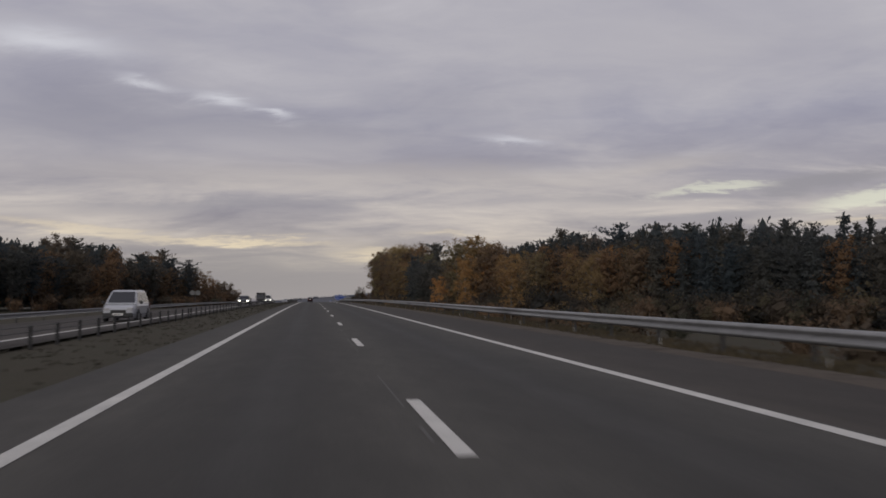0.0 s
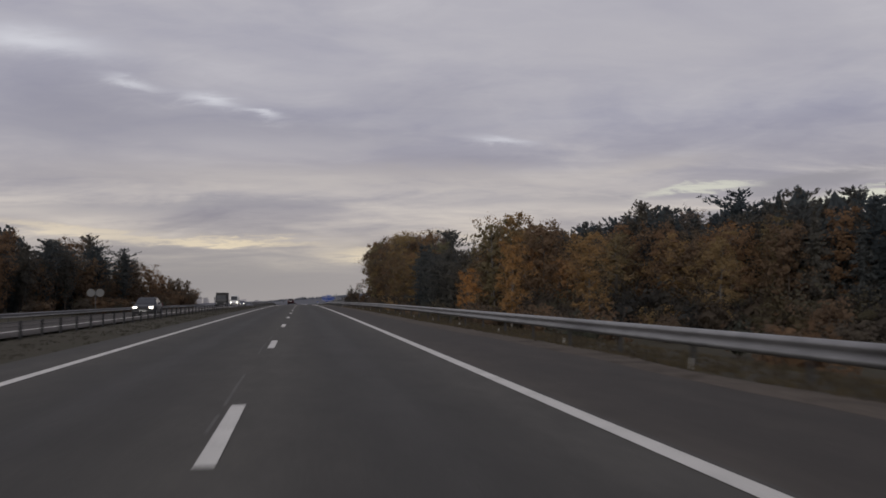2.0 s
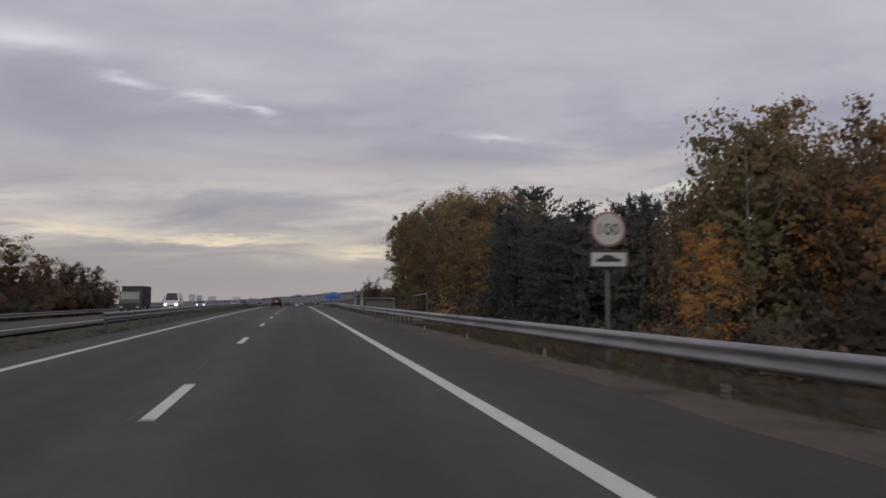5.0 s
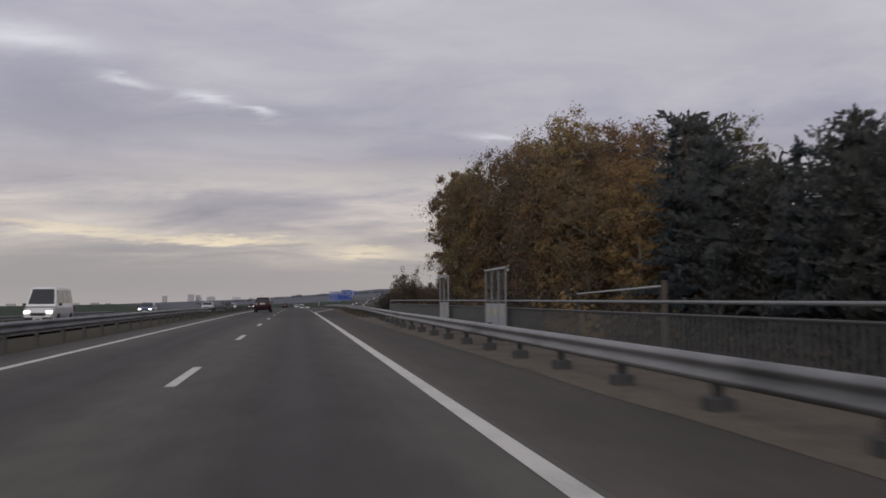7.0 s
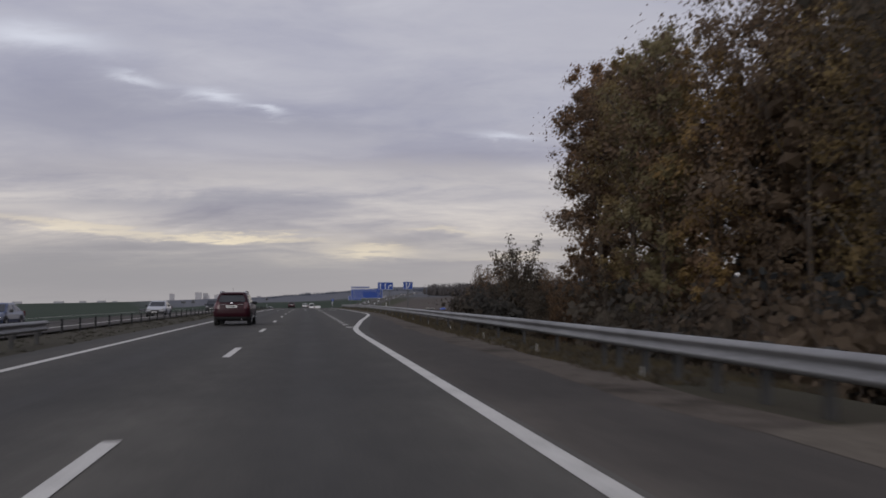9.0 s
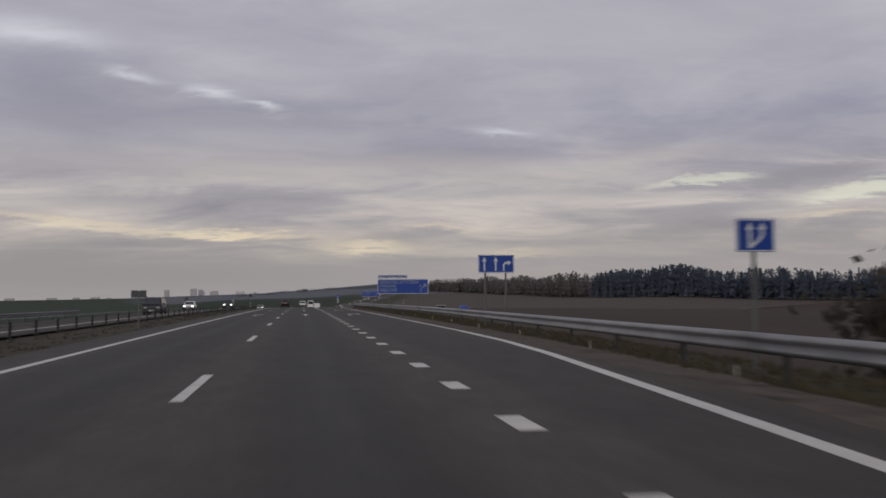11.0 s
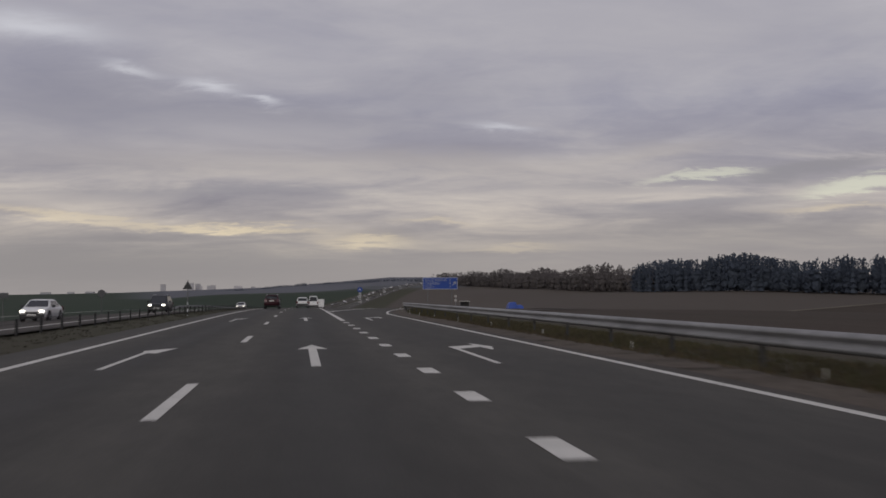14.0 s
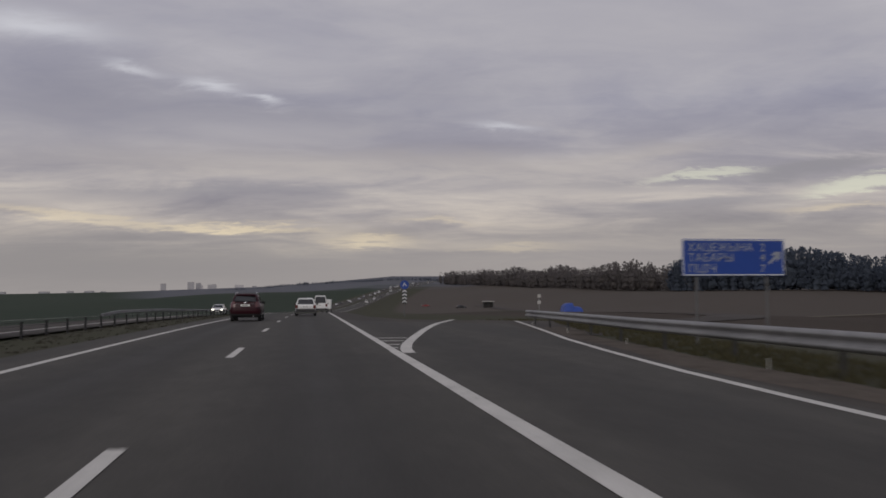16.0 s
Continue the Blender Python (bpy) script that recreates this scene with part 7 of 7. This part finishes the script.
# ---- things in the fields ----
def shelter():
    x, y = 82.9, 862
    t = thing("bus_shelter", Matrix.Translation((x, y, ground_z(x, y))), "small open bus shelter with a pale flat roof", "bus shelter")
    bm = bmesh.new()
    box(bm, -2.6, 2.6, -1.4, 1.4, 2.5, 2.85, 0.05)
    part("roof", bm, M_WHITE, t)
    for s in (-1, 1):
        bm = bmesh.new()
        box(bm, s * 2.0 - 0.12, s * 2.0 + 0.12, -1.1, 1.1, -0.4, 2.5, 0.03)
        part("side_wall", bm, M_POST, t)
    bm = bmesh.new()
    box(bm, -2.0, 2.0, 0.9, 1.1, -0.4, 2.5, 0.03)
    part("back_wall", bm, M_POST, t)
    bm = bmesh.new()
    box(bm, -1.7, 1.7, 0.4, 0.8, 0.42, 0.5, 0.02)
    part("bench", bm, M_BARK, t)


def tarp():
    x, y = 62.4, 668
    t = thing("covered_stack", Matrix.Translation((x, y, ground_z(x, y))), "low stack under a bright blue tarpaulin in the field", "covered stack")
    bm = bmesh.new()
    bmesh.ops.create_grid(bm, x_segments=14, y_segments=8, size=1)
    for v in bm.verts:
        u, w = v.co.x, v.co.y
        h = 2.0 * (1 - abs(u) ** 8) * (1 - abs(w) ** 6) * (1.0 if u < 0.1 else 0.62) + 0.12 * noise.noise(Vector((u * 4, w * 4, 0)))
        v.co = Vector((u * 2.4, w * 1.8, h))
    part("tarpaulin", bm, M_TARP, t)


M_TARP = surface("blue tarpaulin", (0.014, 0.05, 0.26), 0.5, amount=0.2, big=1.0)
shelter()
tarp()
for paint, x, y in ((REDCAR, 74.2, 1003), (DARKCAR, 73.8, 879)):
    c = vehicle("sedan", "red car crossing the far fields on a local lane" if paint is REDCAR else "dark grey car crossing the fields beside the bus shelter", "car", paint=paint, **SEDAN)
    c.matrix_basis = Matrix.Translation((x, y, ground_z(x, y) + 0.05)) @ Matrix.Rotation(radians(-86), 4, "Z")


def field_sign(x, y):
    t = thing("road_sign", Matrix.Translation((x, y, ground_z(x, y))), "small pale sign pair on a pole by the lane", "road sign")
    for z in (2.15, 1.45):
        bm = bmesh.new()
        box(bm, -0.2, 0.2, 0, 0.03, z, z + 0.36, 0.01)
        part("plate", bm, M_WHITE, t)
    bm = bmesh.new()
    cyl(bm, (0, 0.06, -0.3), (0, 0.06, 2.5), 0.03, n=8)
    part("pole", bm, M_GREY, t)


field_sign(27.5, 565)


def sign_back(x, y, z, outline, label, gap=0.0, mat=None):
    """The dull back of a sign: an outline of (x, z) on one pole."""
    t = thing("road_sign", Matrix.Translation((x, y, zr(y) - 0.5)), label, "road sign")
    tops = max(p[1] for p in outline)
    for dx in ((-gap / 2, gap / 2) if gap else (0.0,)):
        shape("plate", [(a + dx, b + z) for a, b in outline], 0.0, mat or M_BACK, t)
    bm = bmesh.new()
    cyl(bm, (0, 0.06, -0.4), (0, 0.06, z + tops * 0.9), 0.04, n=8)
    part("pole", bm, M_POLE, t)


M_BACK = surface("dark sign back", (0.06, 0.062, 0.066), 0.6, 0.3, amount=0.2)


def left_signs():
    around = [(0.47 * math.cos(a), 0.47 + 0.47 * math.sin(a)) for a in np.linspace(0, 2 * math.pi, 24, endpoint=False)]
    sign_back(-22.3, 529, 2.0, around, "dark round back of a road sign beyond the opposite carriageway")
    sign_back(-22.4, 480, 1.75, [(-0.45, 0), (0.45, 0), (0, 0.8)], "dark triangular back of a road sign beyond the opposite carriageway")
    sign_back(-28.7, 513, 1.9, [(-0.55, 0), (0.55, 0), (0.55, 0.48), (-0.55, 0.48)], "dark oblong back of a road sign in the field")
    sign_back(-6.0, 376, 1.85, [(-0.16, 0), (0.16, 0), (0.16, 0.34), (-0.16, 0.34)], "pair of small dark sign backs on a median pole", 0.38)
    sign_back(-22.9, 175.4, 1.95, around, "two round grey sign backs side by side before the wood", 1.02, M_POLE)


left_signs()

# ---- distant town ----
def town():
    rng = random.Random(41)
    # walls and windows are coloured close to the sky to paint in haze
    M_TOWN = surface("pale apartment wall", (0.36, 0.35, 0.365), 0.9, amount=0.12, big=0.03, small=0.2)
    M_PANE = surface("town window", (0.30, 0.30, 0.33), 0.5, amount=0.1)
    quarters = [(-17.5, -10.5, 5, 9)] * 6 + [(-8.4, -5.8, 28, 46)] * 5 + [(-5.5, -1.5, 26, 40)] * 4
    for a0, a1, h0, h1 in quarters:
        a = radians(rng.uniform(a0, a1))
        d = rng.uniform(4100, 4600)
        x, y = math.sin(a) * d, math.cos(a) * d + 460
        h, w = rng.uniform(h0, h1) + 4, rng.uniform(18, 44)
        if h > 42:
            w = rng.uniform(20, 28)
        t = thing("apartment_building", Matrix.Translation((x, y, -4.0)), "distant apartment block in haze-pale colours on the horizon", "building", "distant town")
        bm = bmesh.new()
        box(bm, -w / 2, w / 2, -7, 7, 0, h)
        wall = part("wall", bm, M_TOWN, t)
        bm = bmesh.new()
        box(bm, -w / 2 - 0.4, w / 2 + 0.4, -7.4, 7.4, h, h + 1.0)
        part("roof", bm, M_TOWN, t)
        for k in range(3):
            bm = bmesh.new()
            z = h * (0.2 + 0.27 * k)
            box(bm, -w / 2 + 2, w / 2 - 2, -7.1, -6.95, z, z + 1.8)
            part("window_band", bm, M_PANE, wall)


town()


# ---- grass ----
def grass(name, count, place, mat, label, seed, tall):
    """Blades and tufts that nobody could count, joined."""
    rng = random.Random(seed)
    verts, faces = [], []
    while len(faces) < count:
        x, y = place(rng)
        z = ground_z(x, y) - 0.03
        for b in range(5):
            a, h = rng.uniform(0, 6.28), tall * rng.uniform(0.5, 1.3)
            bx, by = x + rng.uniform(-.12, .12), y + rng.uniform(-.12, .12)
            w = 0.02 + 0.02 * rng.random()
            dx, dy = math.cos(a) * w, math.sin(a) * w
            lx, ly = rng.uniform(-.6, .6) * h, rng.uniform(-.6, .6) * h
            k = len(verts)
            verts += [(bx - dx, by - dy, z), (bx + dx, by + dy, z), (bx + lx, by + ly, z + h)]
            faces.append((k, k + 1, k + 2))
    return tagged(flat(name, verts, faces, mat), label, "grass", kind="stuff")


def exit_verge(rng):
    y = rng.uniform(385, 520)
    return shift(y, EDGE_R) + 1.1 + 3.4 * rng.random() ** 1.2, y


def right_verge(rng):
    y = rng.uniform(-5, 470)
    while 200 < y < 288:
        y = rng.uniform(-5, 470)
    return shift(y, EDGE_R) + 0.7 + 3.4 * rng.random() ** 1.3, y


def median(rng):
    y = rng.uniform(0, 620)
    while 200 < y < 285:
        y = rng.uniform(0, 620)
    return rng.uniform(-9.2, -5.2) + cx(y), y


M_BLADES = leaf_mat("verge grass", (0.062, 0.056, 0.039), (0.084, 0.076, 0.052), (0.112, 0.10, 0.068))
M_GREENER = leaf_mat("green verge grass", (0.054, 0.054, 0.033), (0.074, 0.073, 0.044), (0.10, 0.098, 0.06))
M_TUSSOCK = leaf_mat("dead verge grass", (0.066, 0.054, 0.038), (0.085, 0.07, 0.05), (0.11, 0.09, 0.064))
grass("verge_grass", 22000, exit_verge, M_GREENER, "rough green grass under the guardrail before the exit", 64, 0.16)
grass("verge_grass", 50000, right_verge, M_BLADES, "rough brownish green grass under the guardrail", 61, 0.12)
grass("verge_grass", 20000, right_verge, M_TUSSOCK, "dead brown grass tussocks under the guardrail", 62, 0.15)
grass("median_grass", 16000, median, M_TUSSOCK, "rough brownish green grass in the median", 63, 0.06)
